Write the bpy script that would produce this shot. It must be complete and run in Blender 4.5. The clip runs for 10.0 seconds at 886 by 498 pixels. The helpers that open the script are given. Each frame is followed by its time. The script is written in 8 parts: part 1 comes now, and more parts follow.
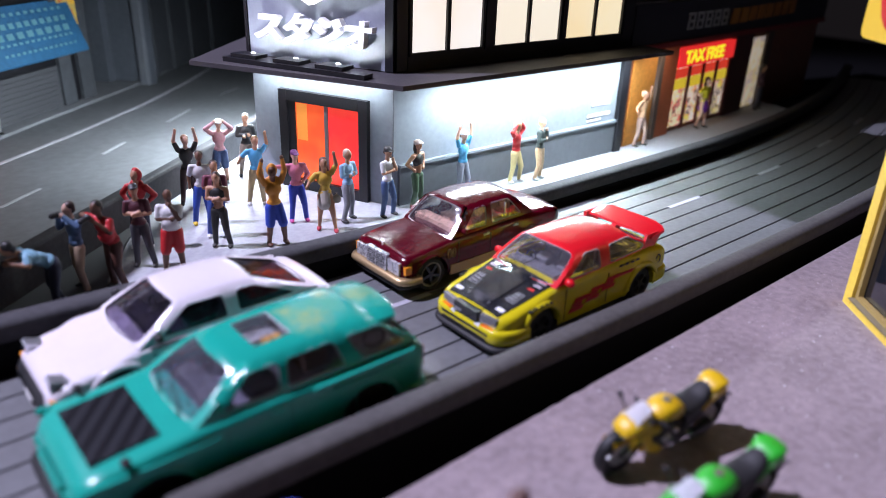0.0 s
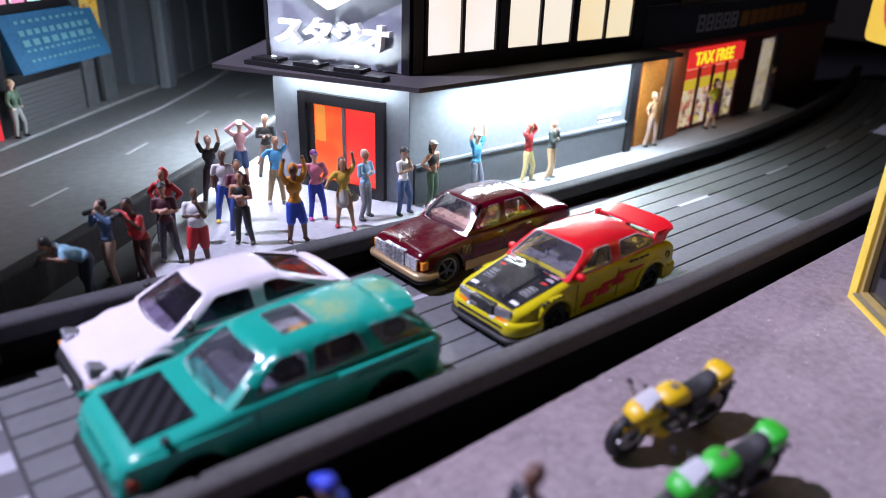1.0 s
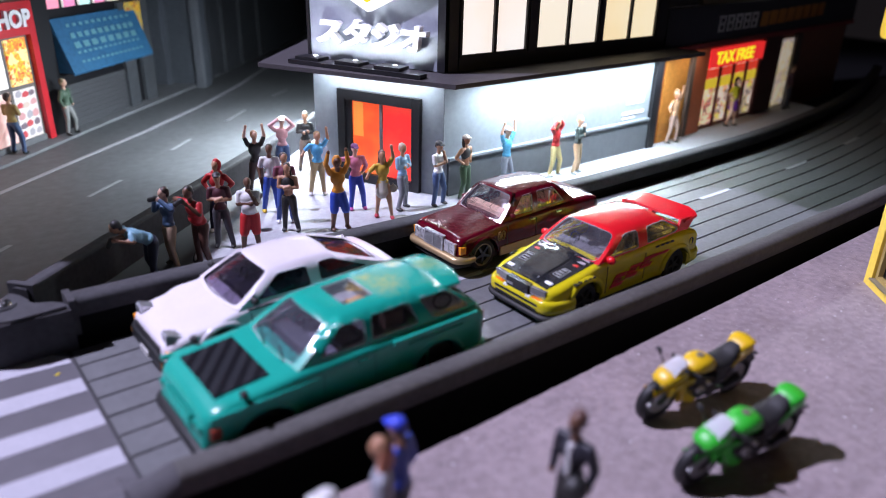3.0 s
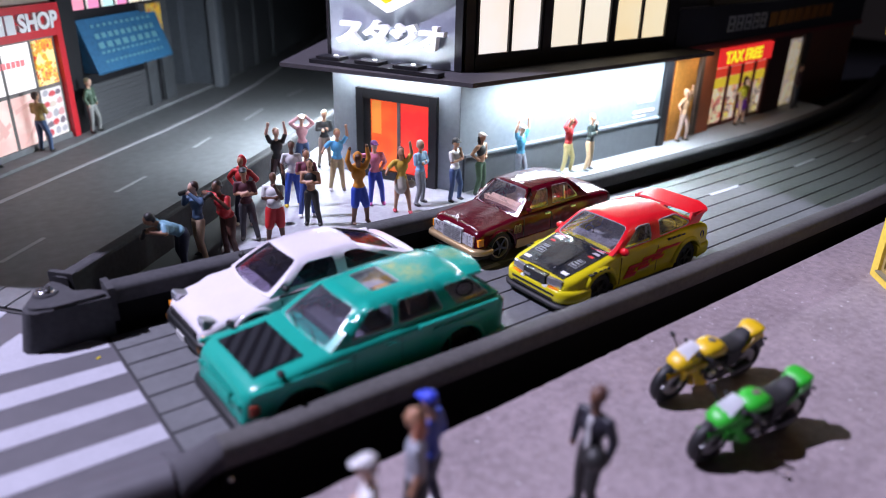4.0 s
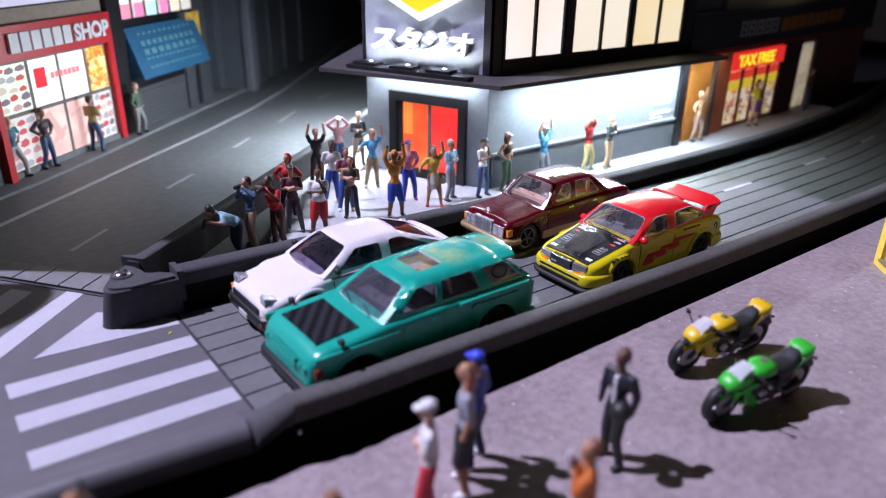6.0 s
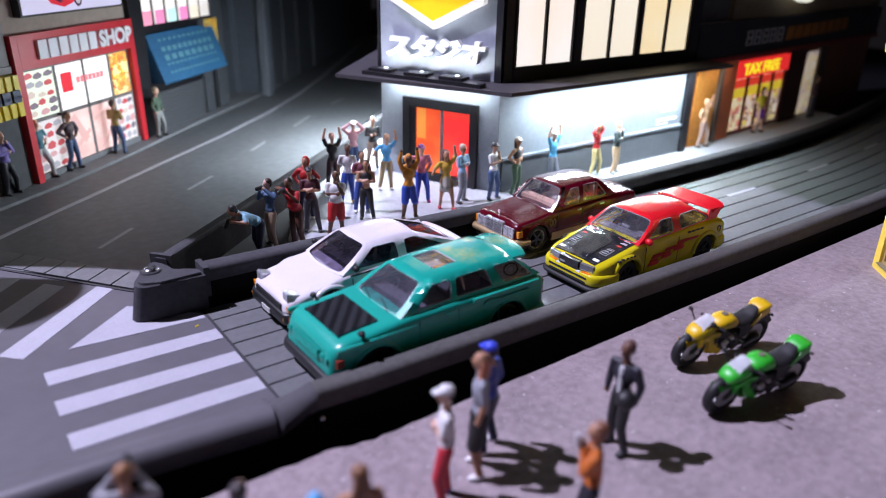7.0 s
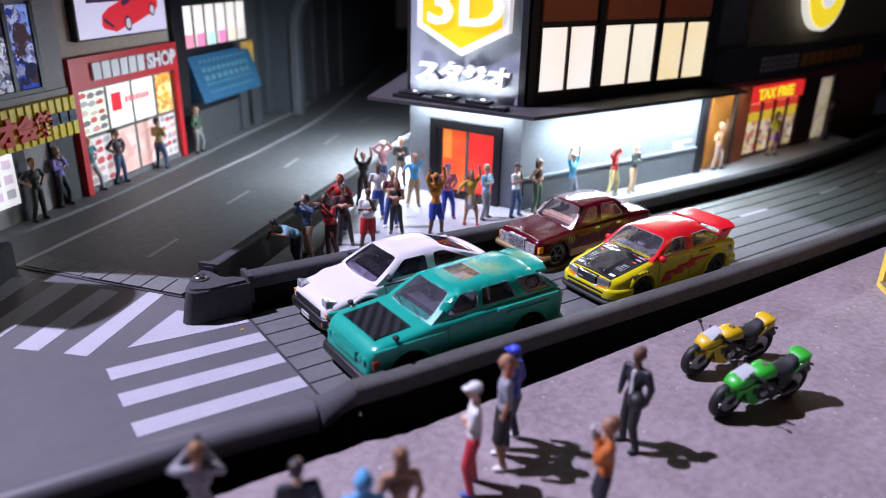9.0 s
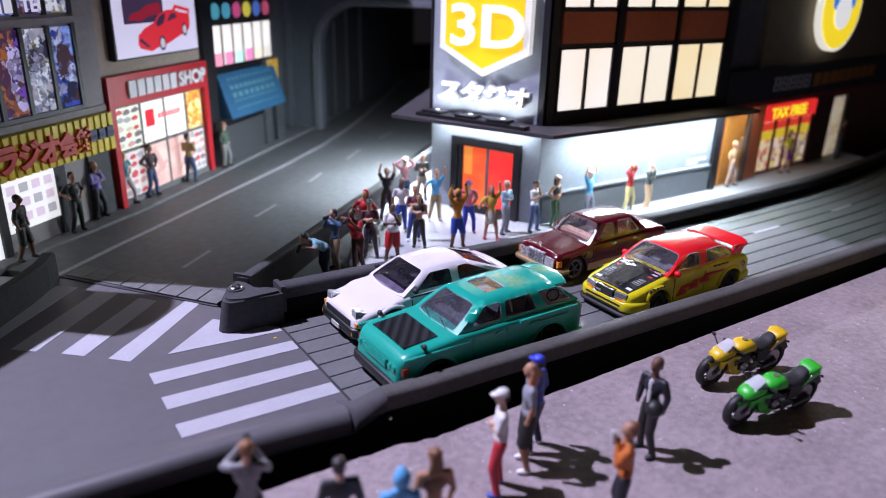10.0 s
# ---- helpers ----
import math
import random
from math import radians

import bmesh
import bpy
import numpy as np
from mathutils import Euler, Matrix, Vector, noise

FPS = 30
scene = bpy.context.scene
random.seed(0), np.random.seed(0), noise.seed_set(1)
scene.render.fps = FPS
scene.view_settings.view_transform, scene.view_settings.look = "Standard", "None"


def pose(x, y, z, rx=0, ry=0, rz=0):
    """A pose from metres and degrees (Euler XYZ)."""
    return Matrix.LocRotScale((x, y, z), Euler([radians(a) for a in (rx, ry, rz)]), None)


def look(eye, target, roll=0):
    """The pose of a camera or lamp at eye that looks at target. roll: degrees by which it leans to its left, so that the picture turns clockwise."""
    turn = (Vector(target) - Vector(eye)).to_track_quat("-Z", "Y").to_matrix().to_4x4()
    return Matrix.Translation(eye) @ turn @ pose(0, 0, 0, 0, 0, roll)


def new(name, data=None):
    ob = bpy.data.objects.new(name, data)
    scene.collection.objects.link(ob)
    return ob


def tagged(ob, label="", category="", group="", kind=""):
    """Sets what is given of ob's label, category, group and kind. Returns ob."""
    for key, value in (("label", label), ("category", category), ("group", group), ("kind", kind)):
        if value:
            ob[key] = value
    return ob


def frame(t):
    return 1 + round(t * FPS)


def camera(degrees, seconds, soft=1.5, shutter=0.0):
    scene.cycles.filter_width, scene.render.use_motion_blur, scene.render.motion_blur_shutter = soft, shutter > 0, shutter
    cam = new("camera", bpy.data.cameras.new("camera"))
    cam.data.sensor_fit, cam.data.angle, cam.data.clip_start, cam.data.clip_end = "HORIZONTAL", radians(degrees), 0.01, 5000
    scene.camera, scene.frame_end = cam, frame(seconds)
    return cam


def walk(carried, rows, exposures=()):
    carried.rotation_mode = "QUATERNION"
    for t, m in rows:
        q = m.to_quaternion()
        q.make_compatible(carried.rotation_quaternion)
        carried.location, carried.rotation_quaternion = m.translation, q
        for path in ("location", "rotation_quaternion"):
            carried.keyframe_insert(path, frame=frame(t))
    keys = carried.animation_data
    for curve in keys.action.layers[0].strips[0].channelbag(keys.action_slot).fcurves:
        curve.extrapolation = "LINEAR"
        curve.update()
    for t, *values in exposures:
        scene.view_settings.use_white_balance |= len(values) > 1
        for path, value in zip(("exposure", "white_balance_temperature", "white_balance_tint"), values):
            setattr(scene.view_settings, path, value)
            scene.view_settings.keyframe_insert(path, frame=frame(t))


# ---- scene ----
from mathutils.geometry import delaunay_2d_cdt

cam = camera(63.5, 10.0, soft=0.8)
cam.data.dof.use_dof = True
cam.data.dof.focus_distance = 0.23
cam.data.dof.aperture_fstop = 11.5
MM = 0.001
PATH = [
    (0.0, (2.65, 2.27, 88.33), (122.25, 140.07, 6.53), 2.1),
    (0.5, (0.06, 0.2, 89.18), (118.66, 139.1, 7.58), 1.9),
    (1.0, (-2.83, -1.89, 89.68), (114.77, 137.91, 8.18), 1.8),
    (1.5, (-6.11, -3.36, 90.72), (110.49, 137.24, 9.22), 1.7),
    (2.0, (-9.41, -5.2, 90.57), (106.49, 136.2, 9.47), 1.6),
    (2.5, (-12.66, -7.02, 90.4), (102.44, 135.08, 9.4), 1.5),
    (4.0, (-23.86, -12.7, 91.13), (89.04, 131.2, 10.33), 1.3),
    (4.5, (-27.58, -14.79, 91.65), (84.82, 129.71, 11.05), 1.2),
    (5.0, (-31.71, -17.06, 92.29), (80.09, 128.04, 11.99), 1.2),
    (5.5, (-35.73, -20.08, 93.24), (75.17, 125.72, 13.04), 1.0),
    (7.0, (-46.49, -29.23, 96.3), (62.51, 118.77, 17.6), 1.1),
    (7.5, (-49.0, -31.54, 97.78), (59.3, 117.46, 19.78), 1.2),
    (8.0, (-51.34, -34.26, 99.12), (56.26, 115.74, 22.02), 1.2),
    (8.5, (-54.06, -37.03, 100.42), (52.64, 114.07, 24.32), 1.3),
    (9.0, (-57.47, -39.54, 101.59), (48.53, 112.76, 26.89), 1.4),
    (9.5, (-61.69, -41.94, 103.18), (43.31, 111.76, 29.98), 1.4),
    (10.0, (-65.94, -44.82, 105.68), (37.96, 110.28, 34.08), 1.5),
]
walk(cam, [(t, look(Vector(e) * MM, Vector(a) * MM, r)) for t, e, a, r in PATH])

# ---- light: a dark room, one lamp over the model, the model's own lamps and two unseen added ones ----
world = bpy.data.worlds.new("dark_room")
scene.world = world
world.use_nodes = True
world.node_tree.nodes["Background"].inputs[0].default_value = (1.0, 0.84, 0.98, 1)
world.node_tree.nodes["Background"].inputs[1].default_value = 0.008


def lamp(name, kind, energy, colour, m, **more):
    data = bpy.data.lights.new(name, kind)
    data.energy, data.color = energy, colour
    for key, value in more.items():
        if key == "size":
            data.shape, data.size, data.size_y = "RECTANGLE", value[0] * MM, value[1] * MM
        elif key == "radius":
            data.shadow_soft_size = value * MM
        elif key == "cone":
            data.spot_size, data.spot_blend = radians(value), 0.3
    ob = new(name, data)
    ob.matrix_world = m
    return ob


KEY = Vector((-361, 463, 825)) * MM
lamp("room_lamp", "SPOT", 62.0, (0.93, 0.89, 1.27), look(KEY, Vector((90, 90, 0)) * MM), radius=5, cone=60)
# light strips under the canopy of the studio building
lamp("canopy_strip_lamp", "AREA", 0.26, (0.84, 0.97, 1.06), look(Vector((212, 179, 43.0)) * MM, Vector((212, 168, 0)) * MM), size=(112, 4))
SF, SFA = (118.34, 242.39), -67.0  # left end and direction of the sign front
SIGN_DIR, SIGN_IN = Vector((math.cos(radians(SFA)), math.sin(radians(SFA)), 0)), Vector((-math.sin(radians(SFA)), math.cos(radians(SFA)), 0))


def on_front(x, y, z):
    return (Vector((*SF, 0)) + SIGN_DIR * x + SIGN_IN * y + Vector((0, 0, z))) * MM


lamp("door_strip_lamp", "AREA", 0.024, (0.84, 0.93, 1.0), look(on_front(29, -5, 43.0), on_front(29, -3, 0)) @ pose(0, 0, 0, 0, 0, 90), size=(4, 50))
# light strip under the canopy on the street side
lamp("street_strip_lamp", "AREA", 0.32, (0.86, 0.97, 1.06), look(Vector((134, 276, 43.0)) * MM, Vector((120, 290, 0)) * MM), size=(70, 5))
# fill light added over the wooden door, where no lamp is known
lamp("door_fill_light", "AREA", 0.0025, (1.0, 0.85, 0.7), look(Vector((291, 184, 41.5)) * MM, Vector((291, 188, 0)) * MM), size=(18, 4))
# three sign lamps on the canopy
for lx in (9.5, 27.0, 43.5):
    lamp("sign_spot_lamp", "SPOT", 0.02, (0.86, 0.92, 1.0), look(on_front(lx, -12.5, 48.6), on_front(lx, -1, 62)), radius=1.0, cone=125)
# unseen spot, placed above the studio roof to light the shop fronts across the street
lamp("shop_front_lamp", "SPOT", 0.13, (0.92, 0.92, 1.25), look(Vector((168, 236, 190)) * MM, Vector((10, 325, 52)) * MM), radius=4, cone=58)

# ---- materials ----
MATS = {}


def mat(name, colour, rough=0.5, metal=0.0, vary=0.0, scale=0.2, bump=0.0, bump_scale=2.0, spec=0.5, coat=0.0, second=None, flake=0.0):
    """A surface with two scales of variation; scale and bump_scale are in cycles per millimetre."""
    if name in MATS:
        return MATS[name]
    m = MATS[name] = bpy.data.materials.new(name)
    m.use_nodes = True
    nt = m.node_tree
    b = nt.nodes["Principled BSDF"]
    b.inputs["Base Color"].default_value = (*colour, 1)
    b.inputs["Roughness"].default_value = rough
    b.inputs["Metallic"].default_value = metal
    b.inputs["Specular IOR Level"].default_value = spec
    b.inputs["Coat Weight"].default_value = coat
    b.inputs["Coat Roughness"].default_value = 0.06
    if vary or bump or flake:
        co = nt.nodes.new("ShaderNodeTexCoord")
        mp = nt.nodes.new("ShaderNodeMapping")
        mp.inputs["Scale"].default_value = (1000, 1000, 1000)
        nt.links.new(co.outputs["Object"], mp.inputs["Vector"])
    if vary:
        n1 = nt.nodes.new("ShaderNodeTexNoise")
        n1.inputs["Scale"].default_value, n1.inputs["Detail"].default_value, n1.inputs["Roughness"].default_value = scale, 6, 0.65
        n2 = nt.nodes.new("ShaderNodeTexNoise")
        n2.inputs["Scale"].default_value, n2.inputs["Detail"].default_value = scale * 9, 3
        nt.links.new(mp.outputs[0], n1.inputs["Vector"])
        nt.links.new(mp.outputs[0], n2.inputs["Vector"])
        add = nt.nodes.new("ShaderNodeMath")
        add.operation = "MULTIPLY_ADD"
        add.inputs[1].default_value = 0.5
        nt.links.new(n2.outputs["Fac"], add.inputs[0])
        half = nt.nodes.new("ShaderNodeMath")
        half.operation = "MULTIPLY"
        half.inputs[1].default_value = 0.5
        nt.links.new(n1.outputs["Fac"], half.inputs[0])
        nt.links.new(half.outputs[0], add.inputs[2])
        ramp = nt.nodes.new("ShaderNodeValToRGB")
        lo = second if second else tuple(c * (1 - vary) for c in colour)
        hi = tuple(min(1, c * (1 + 0.6 * vary)) for c in colour)
        ramp.color_ramp.elements[0].position, ramp.color_ramp.elements[1].position = 0.32, 0.68
        ramp.color_ramp.elements[0].color, ramp.color_ramp.elements[1].color = (*lo, 1), (*hi, 1)
        nt.links.new(add.outputs[0], ramp.inputs[0])
        nt.links.new(ramp.outputs[0], b.inputs["Base Color"])
        rr = nt.nodes.new("ShaderNodeMapRange")
        rr.inputs["To Min"].default_value, rr.inputs["To Max"].default_value = max(0.02, rough * (1 - 0.5 * vary)), min(1, rough * (1 + 0.4 * vary))
        nt.links.new(n1.outputs["Fac"], rr.inputs["Value"])
        nt.links.new(rr.outputs[0], b.inputs["Roughness"])
    if bump:
        n3 = nt.nodes.new("ShaderNodeTexNoise")
        n3.inputs["Scale"].default_value, n3.inputs["Detail"].default_value = bump_scale, 4
        nt.links.new(mp.outputs[0], n3.inputs["Vector"])
        bp = nt.nodes.new("ShaderNodeBump")
        bp.inputs["Strength"].default_value, bp.inputs["Distance"].default_value = bump, 0.0004
        nt.links.new(n3.outputs["Fac"], bp.inputs["Height"])
        nt.links.new(bp.outputs[0], b.inputs["Normal"])
    return m


def glow(name, colour, strength, second=None, scale=0.1):
    """A lit pane."""
    if name in MATS:
        return MATS[name]
    m = MATS[name] = bpy.data.materials.new(name)
    m.use_nodes = True
    b = m.node_tree.nodes["Principled BSDF"]
    b.inputs["Base Color"].default_value = (*[c * 0.5 for c in colour], 1)
    b.inputs["Emission Color"].default_value = (*colour, 1)
    b.inputs["Emission Strength"].default_value = strength
    b.inputs["Roughness"].default_value = 0.25
    if second:
        nt = m.node_tree
        co = nt.nodes.new("ShaderNodeTexCoord")
        n1 = nt.nodes.new("ShaderNodeTexNoise")
        n1.inputs["Scale"].default_value, n1.inputs["Detail"].default_value = scale * 1000, 3
        nt.links.new(co.outputs["Object"], n1.inputs["Vector"])
        ramp = nt.nodes.new("ShaderNodeValToRGB")
        ramp.color_ramp.elements[0].position, ramp.color_ramp.elements[1].position = 0.4, 0.62
        ramp.color_ramp.elements[0].color, ramp.color_ramp.elements[1].color = (*colour, 1), (*second, 1)
        nt.links.new(n1.outputs["Fac"], ramp.inputs[0])
        nt.links.new(ramp.outputs[0], b.inputs["Emission Color"])
    return m


def glass(name, colour, haze=0.1, tint=(0.8, 0.83, 0.86), gloss=1.45):
    """Moulded clear plastic: tinted, a little hazy and glossy."""
    if name in MATS:
        return MATS[name]
    m = MATS[name] = bpy.data.materials.new(name)
    m.use_nodes = True
    nt = m.node_tree
    nt.nodes.remove(nt.nodes["Principled BSDF"])
    clear, cloud, shine, fres, mix1, mix2 = (nt.nodes.new("ShaderNode" + k) for k in ("BsdfTransparent", "BsdfDiffuse", "BsdfGlossy", "Fresnel", "MixShader", "MixShader"))
    clear.inputs[0].default_value = (*tint, 1)
    cloud.inputs[0].default_value = (*colour, 1)
    shine.inputs["Roughness"].default_value = 0.06
    fres.inputs[0].default_value = gloss
    mix1.inputs[0].default_value = haze
    nt.links.new(clear.outputs[0], mix1.inputs[1])
    nt.links.new(cloud.outputs[0], mix1.inputs[2])
    nt.links.new(fres.outputs[0], mix2.inputs[0])
    nt.links.new(mix1.outputs[0], mix2.inputs[1])
    nt.links.new(shine.outputs[0], mix2.inputs[2])
    noise = nt.nodes.new("ShaderNodeTexNoise")
    at = nt.nodes.new("ShaderNodeTexCoord")
    bp = nt.nodes.new("ShaderNodeBump")
    noise.inputs["Scale"].default_value = 420.0
    bp.inputs["Strength"].default_value, bp.inputs["Distance"].default_value = 0.12, 0.0004
    nt.links.new(at.outputs["Object"], noise.inputs["Vector"])
    nt.links.new(noise.outputs["Fac"], bp.inputs["Height"])
    nt.links.new(bp.outputs[0], shine.inputs["Normal"])
    # noise in the diffuse haze stands for dust and streaks of reflection
    haze_noise = nt.nodes.new("ShaderNodeTexNoise")
    haze_noise.inputs["Scale"].default_value, haze_noise.inputs["Detail"].default_value, haze_noise.inputs["Distortion"].default_value = 230.0, 5, 1.2
    span = nt.nodes.new("ShaderNodeMapRange")
    span.inputs["From Min"].default_value, span.inputs["From Max"].default_value = 0.36, 0.66
    span.inputs["To Min"].default_value, span.inputs["To Max"].default_value = haze * 0.75, haze * 1.3
    nt.links.new(at.outputs["Object"], haze_noise.inputs["Vector"])
    nt.links.new(haze_noise.outputs["Fac"], span.inputs["Value"])
    nt.links.new(span.outputs[0], mix1.inputs[0])
    nt.links.new(mix2.outputs[0], nt.nodes["Material Output"].inputs[0])
    return m


PLATE = mat("grey_plate_plastic", (0.115, 0.112, 0.123), 0.42, vary=0.12, scale=0.03, bump=0.05, bump_scale=1.5)
TRACK = mat("grey_track_plastic", (0.145, 0.15, 0.155), 0.45, vary=0.22, scale=0.05, bump=0.12, bump_scale=1.2)
GROOVE = mat("groove_dark", (0.03, 0.03, 0.033), 0.6)
RAIL = mat("dark_rail_plastic", (0.068, 0.068, 0.073), 0.65, spec=0.05, vary=0.25, scale=0.08, bump=0.1, bump_scale=2.5)
ROAD = mat("road_asphalt_sheet", (0.125, 0.13, 0.14), 0.55, vary=0.3, scale=0.03, bump=0.1, bump_scale=2.0)
WALKWAY = mat("light_grey_walkway", (0.33, 0.34, 0.37), 0.7, vary=0.18, scale=0.06, bump=0.08)
LOT = mat("lavender_grey_concrete", (0.305, 0.25, 0.262), 0.85, vary=0.36, scale=0.05, bump=0.5, bump_scale=1.2)
lot_nodes = LOT.node_tree
speck_at = lot_nodes.nodes.new("ShaderNodeTexCoord")
speck_map = lot_nodes.nodes.new("ShaderNodeMapping")
speck_map.inputs["Scale"].default_value = (1000, 1000, 1000)
lot_nodes.links.new(speck_at.outputs["Object"], speck_map.inputs["Vector"])
last = [l.from_socket for l in lot_nodes.links if l.to_socket.name == "Base Color"][0]
for grain, limit, colour in ((0.9, 0.10, (0.62, 0.6, 0.62, 1)), (0.55, 0.09, (0.1, 0.085, 0.095, 1)), (0.22, 0.06, (0.7, 0.68, 0.7, 1))):
    cell = lot_nodes.nodes.new("ShaderNodeTexVoronoi")
    cell.inputs["Scale"].default_value = grain
    less = lot_nodes.nodes.new("ShaderNodeMath")
    less.operation = "LESS_THAN"
    less.inputs[1].default_value = limit
    blend = lot_nodes.nodes.new("ShaderNodeMix")
    blend.data_type = "RGBA"
    fade = lot_nodes.nodes.new("ShaderNodeMath")
    fade.operation = "MULTIPLY"
    fade.inputs[1].default_value = 0.8
    lot_nodes.links.new(speck_map.outputs[0], cell.inputs["Vector"])
    lot_nodes.links.new(cell.outputs["Distance"], less.inputs[0])
    lot_nodes.links.new(less.outputs[0], fade.inputs[0])
    lot_nodes.links.new(fade.outputs[0], blend.inputs["Factor"])
    lot_nodes.links.new(last, blend.inputs[6])
    blend.inputs[7].default_value = colour
    last = blend.outputs[2]
lot_nodes.links.new(last, lot_nodes.nodes["Principled BSDF"].inputs["Base Color"])
WHITELINE = mat("white_road_paint", (0.4, 0.4, 0.445), 0.6, vary=0.12, scale=0.15)
FADED = mat("faded_road_paint", (0.3, 0.31, 0.33), 0.6, vary=0.3, scale=0.2)
STUDIO_WALL = mat("blue_grey_painted_wall", (0.25, 0.28, 0.32), 0.5, vary=0.15, scale=0.05, bump=0.05)
BLACK = mat("black_satin_plastic", (0.008, 0.008, 0.011), 0.45, vary=0.3, scale=0.1, bump=0.05)
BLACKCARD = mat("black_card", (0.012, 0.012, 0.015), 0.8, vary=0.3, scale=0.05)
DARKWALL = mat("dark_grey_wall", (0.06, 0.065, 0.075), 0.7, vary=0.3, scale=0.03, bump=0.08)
GREYWALL = mat("grey_concrete_wall", (0.17, 0.175, 0.19), 0.75, vary=0.25, scale=0.03, bump=0.1)
BEIGE = mat("warm_grey_wall", (0.33, 0.315, 0.32), 0.75, vary=0.15, scale=0.04, bump=0.06)
RED = mat("red_plastic", (0.6, 0.018, 0.03), 0.4, vary=0.12, scale=0.1)
YELLOW = mat("yellow_plastic", (0.75, 0.58, 0.02), 0.42, vary=0.12, scale=0.1)
YELLOWWALL = mat("yellow_painted_wall", (0.78, 0.55, 0.07), 0.5, vary=0.12, scale=0.08)
WHITE = mat("white_plastic", (0.8, 0.8, 0.82), 0.45)
BLUE = mat("blue_printed_sheet", (0.028, 0.125, 0.25), 0.5, vary=0.25, scale=0.06)
BROWN = mat("red_brown_panel", (0.42, 0.11, 0.045), 0.6, vary=0.15, scale=0.05)
ORANGEWOOD = mat("orange_wood", (0.6, 0.25, 0.05), 0.5, vary=0.3, scale=0.06)
CHROME = mat("chrome", (0.8, 0.8, 0.82), 0.18, metal=1.0)


# ---- mesh helpers, in millimetres ----
def thing(name, x, y, z, turn=0.0, label="", category="", group="", kind="", size=1.0):
    ob = new(name)
    ob.empty_display_size = 0.005
    ob.matrix_basis = pose(x * MM, y * MM, z * MM, 0, 0, turn) @ Matrix.Scale(size, 4)
    return tagged(ob, label, category, group, kind)


def part(name, bm, material, parent=None, label="", smooth=False, at=None):
    mesh = bpy.data.meshes.new(name)
    bmesh.ops.recalc_face_normals(bm, faces=bm.faces)
    bm.to_mesh(mesh)
    bm.free()
    mesh.transform(Matrix.Scale(MM, 4))
    for m in material if isinstance(material, (list, tuple)) else [material]:
        mesh.materials.append(m)
    if smooth:
        for p in mesh.polygons:
            p.use_smooth = True
    ob = new(name, mesh)
    if parent:
        ob.parent = parent
    if at is not None:
        ob.matrix_basis = at
    return tagged(ob, label)


def soften(bm, width, segments=2, angle=30):
    edges = [e for e in bm.edges if len(e.link_faces) == 2 and e.calc_face_angle(0) > radians(angle)]
    bmesh.ops.bevel(bm, geom=edges, offset=width, segments=segments, affect="EDGES", profile=0.6, clamp_overlap=True)
    return bm


def box(bm, x0, x1, y0, y1, z0, z1, m=None, mi=0):
    vs = [bm.verts.new((x, y, z)) for x in (x0, x1) for y in (y0, y1) for z in (z0, z1)]
    for f in ((0, 1, 3, 2), (4, 6, 7, 5), (0, 4, 5, 1), (2, 3, 7, 6), (0, 2, 6, 4), (1, 5, 7, 3)):
        bm.faces.new([vs[i] for i in f]).material_index = mi
    if m is not None:
        bmesh.ops.transform(bm, matrix=m, verts=vs)
    return vs


def boxed(x0, x1, y0, y1, z0, z1, bevel=0.0, segments=2):
    bm = bmesh.new()
    box(bm, x0, x1, y0, y1, z0, z1)
    if bevel:
        soften(bm, bevel, segments)
    return bm


def prism(bm, poly, z0, z1):
    lo = [bm.verts.new((x, y, z0)) for x, y in poly]
    hi = [bm.verts.new((x, y, z1)) for x, y in poly]
    n = len(poly)
    bm.faces.new(hi)
    bm.faces.new(lo[::-1])
    for i in range(n):
        bm.faces.new((lo[i], lo[(i + 1) % n], hi[(i + 1) % n], hi[i]))
    return lo + hi


def prismed(poly, z0, z1, bevel=0.0):
    bm = bmesh.new()
    prism(bm, poly, z0, z1)
    if bevel:
        soften(bm, bevel)
    return bm


def sweep(bm, line, section):
    """A section of (sideways to the left, up) carried along a line of (x, y[, z])."""
    rings = []
    for i, p in enumerate(line):
        a, b = line[max(0, i - 1)], line[min(len(line) - 1, i + 1)]
        d = Vector((b[0] - a[0], b[1] - a[1])).normalized()
        z = p[2] if len(p) > 2 else 0
        rings.append([bm.verts.new((p[0] - d.y * s, p[1] + d.x * s, z + u)) for s, u in section])
    n = len(section)
    for r, q in zip(rings, rings[1:]):
        for i in range(n):
            bm.faces.new((r[i], r[(i + 1) % n], q[(i + 1) % n], q[i]))
    bm.faces.new(rings[0])
    bm.faces.new(rings[-1][::-1])
    return bm


def tube(bm, p0, p1, r0, r1=None, n=8):
    p0, p1 = Vector(p0), Vector(p1)
    r1 = r0 if r1 is None else r1
    q = (p1 - p0).to_track_quat("Z", "Y")
    rings = []
    for p, r in ((p0, r0), (p1, r1)):
        rings.append([bm.verts.new(p + q @ Vector((r * math.cos(a), r * math.sin(a), 0))) for a in (2 * math.pi * k / n for k in range(n))])
    for i in range(n):
        bm.faces.new((rings[0][i], rings[0][(i + 1) % n], rings[1][(i + 1) % n], rings[1][i]))
    bm.faces.new(rings[0][::-1])
    bm.faces.new(rings[1])
    return rings[0] + rings[1]


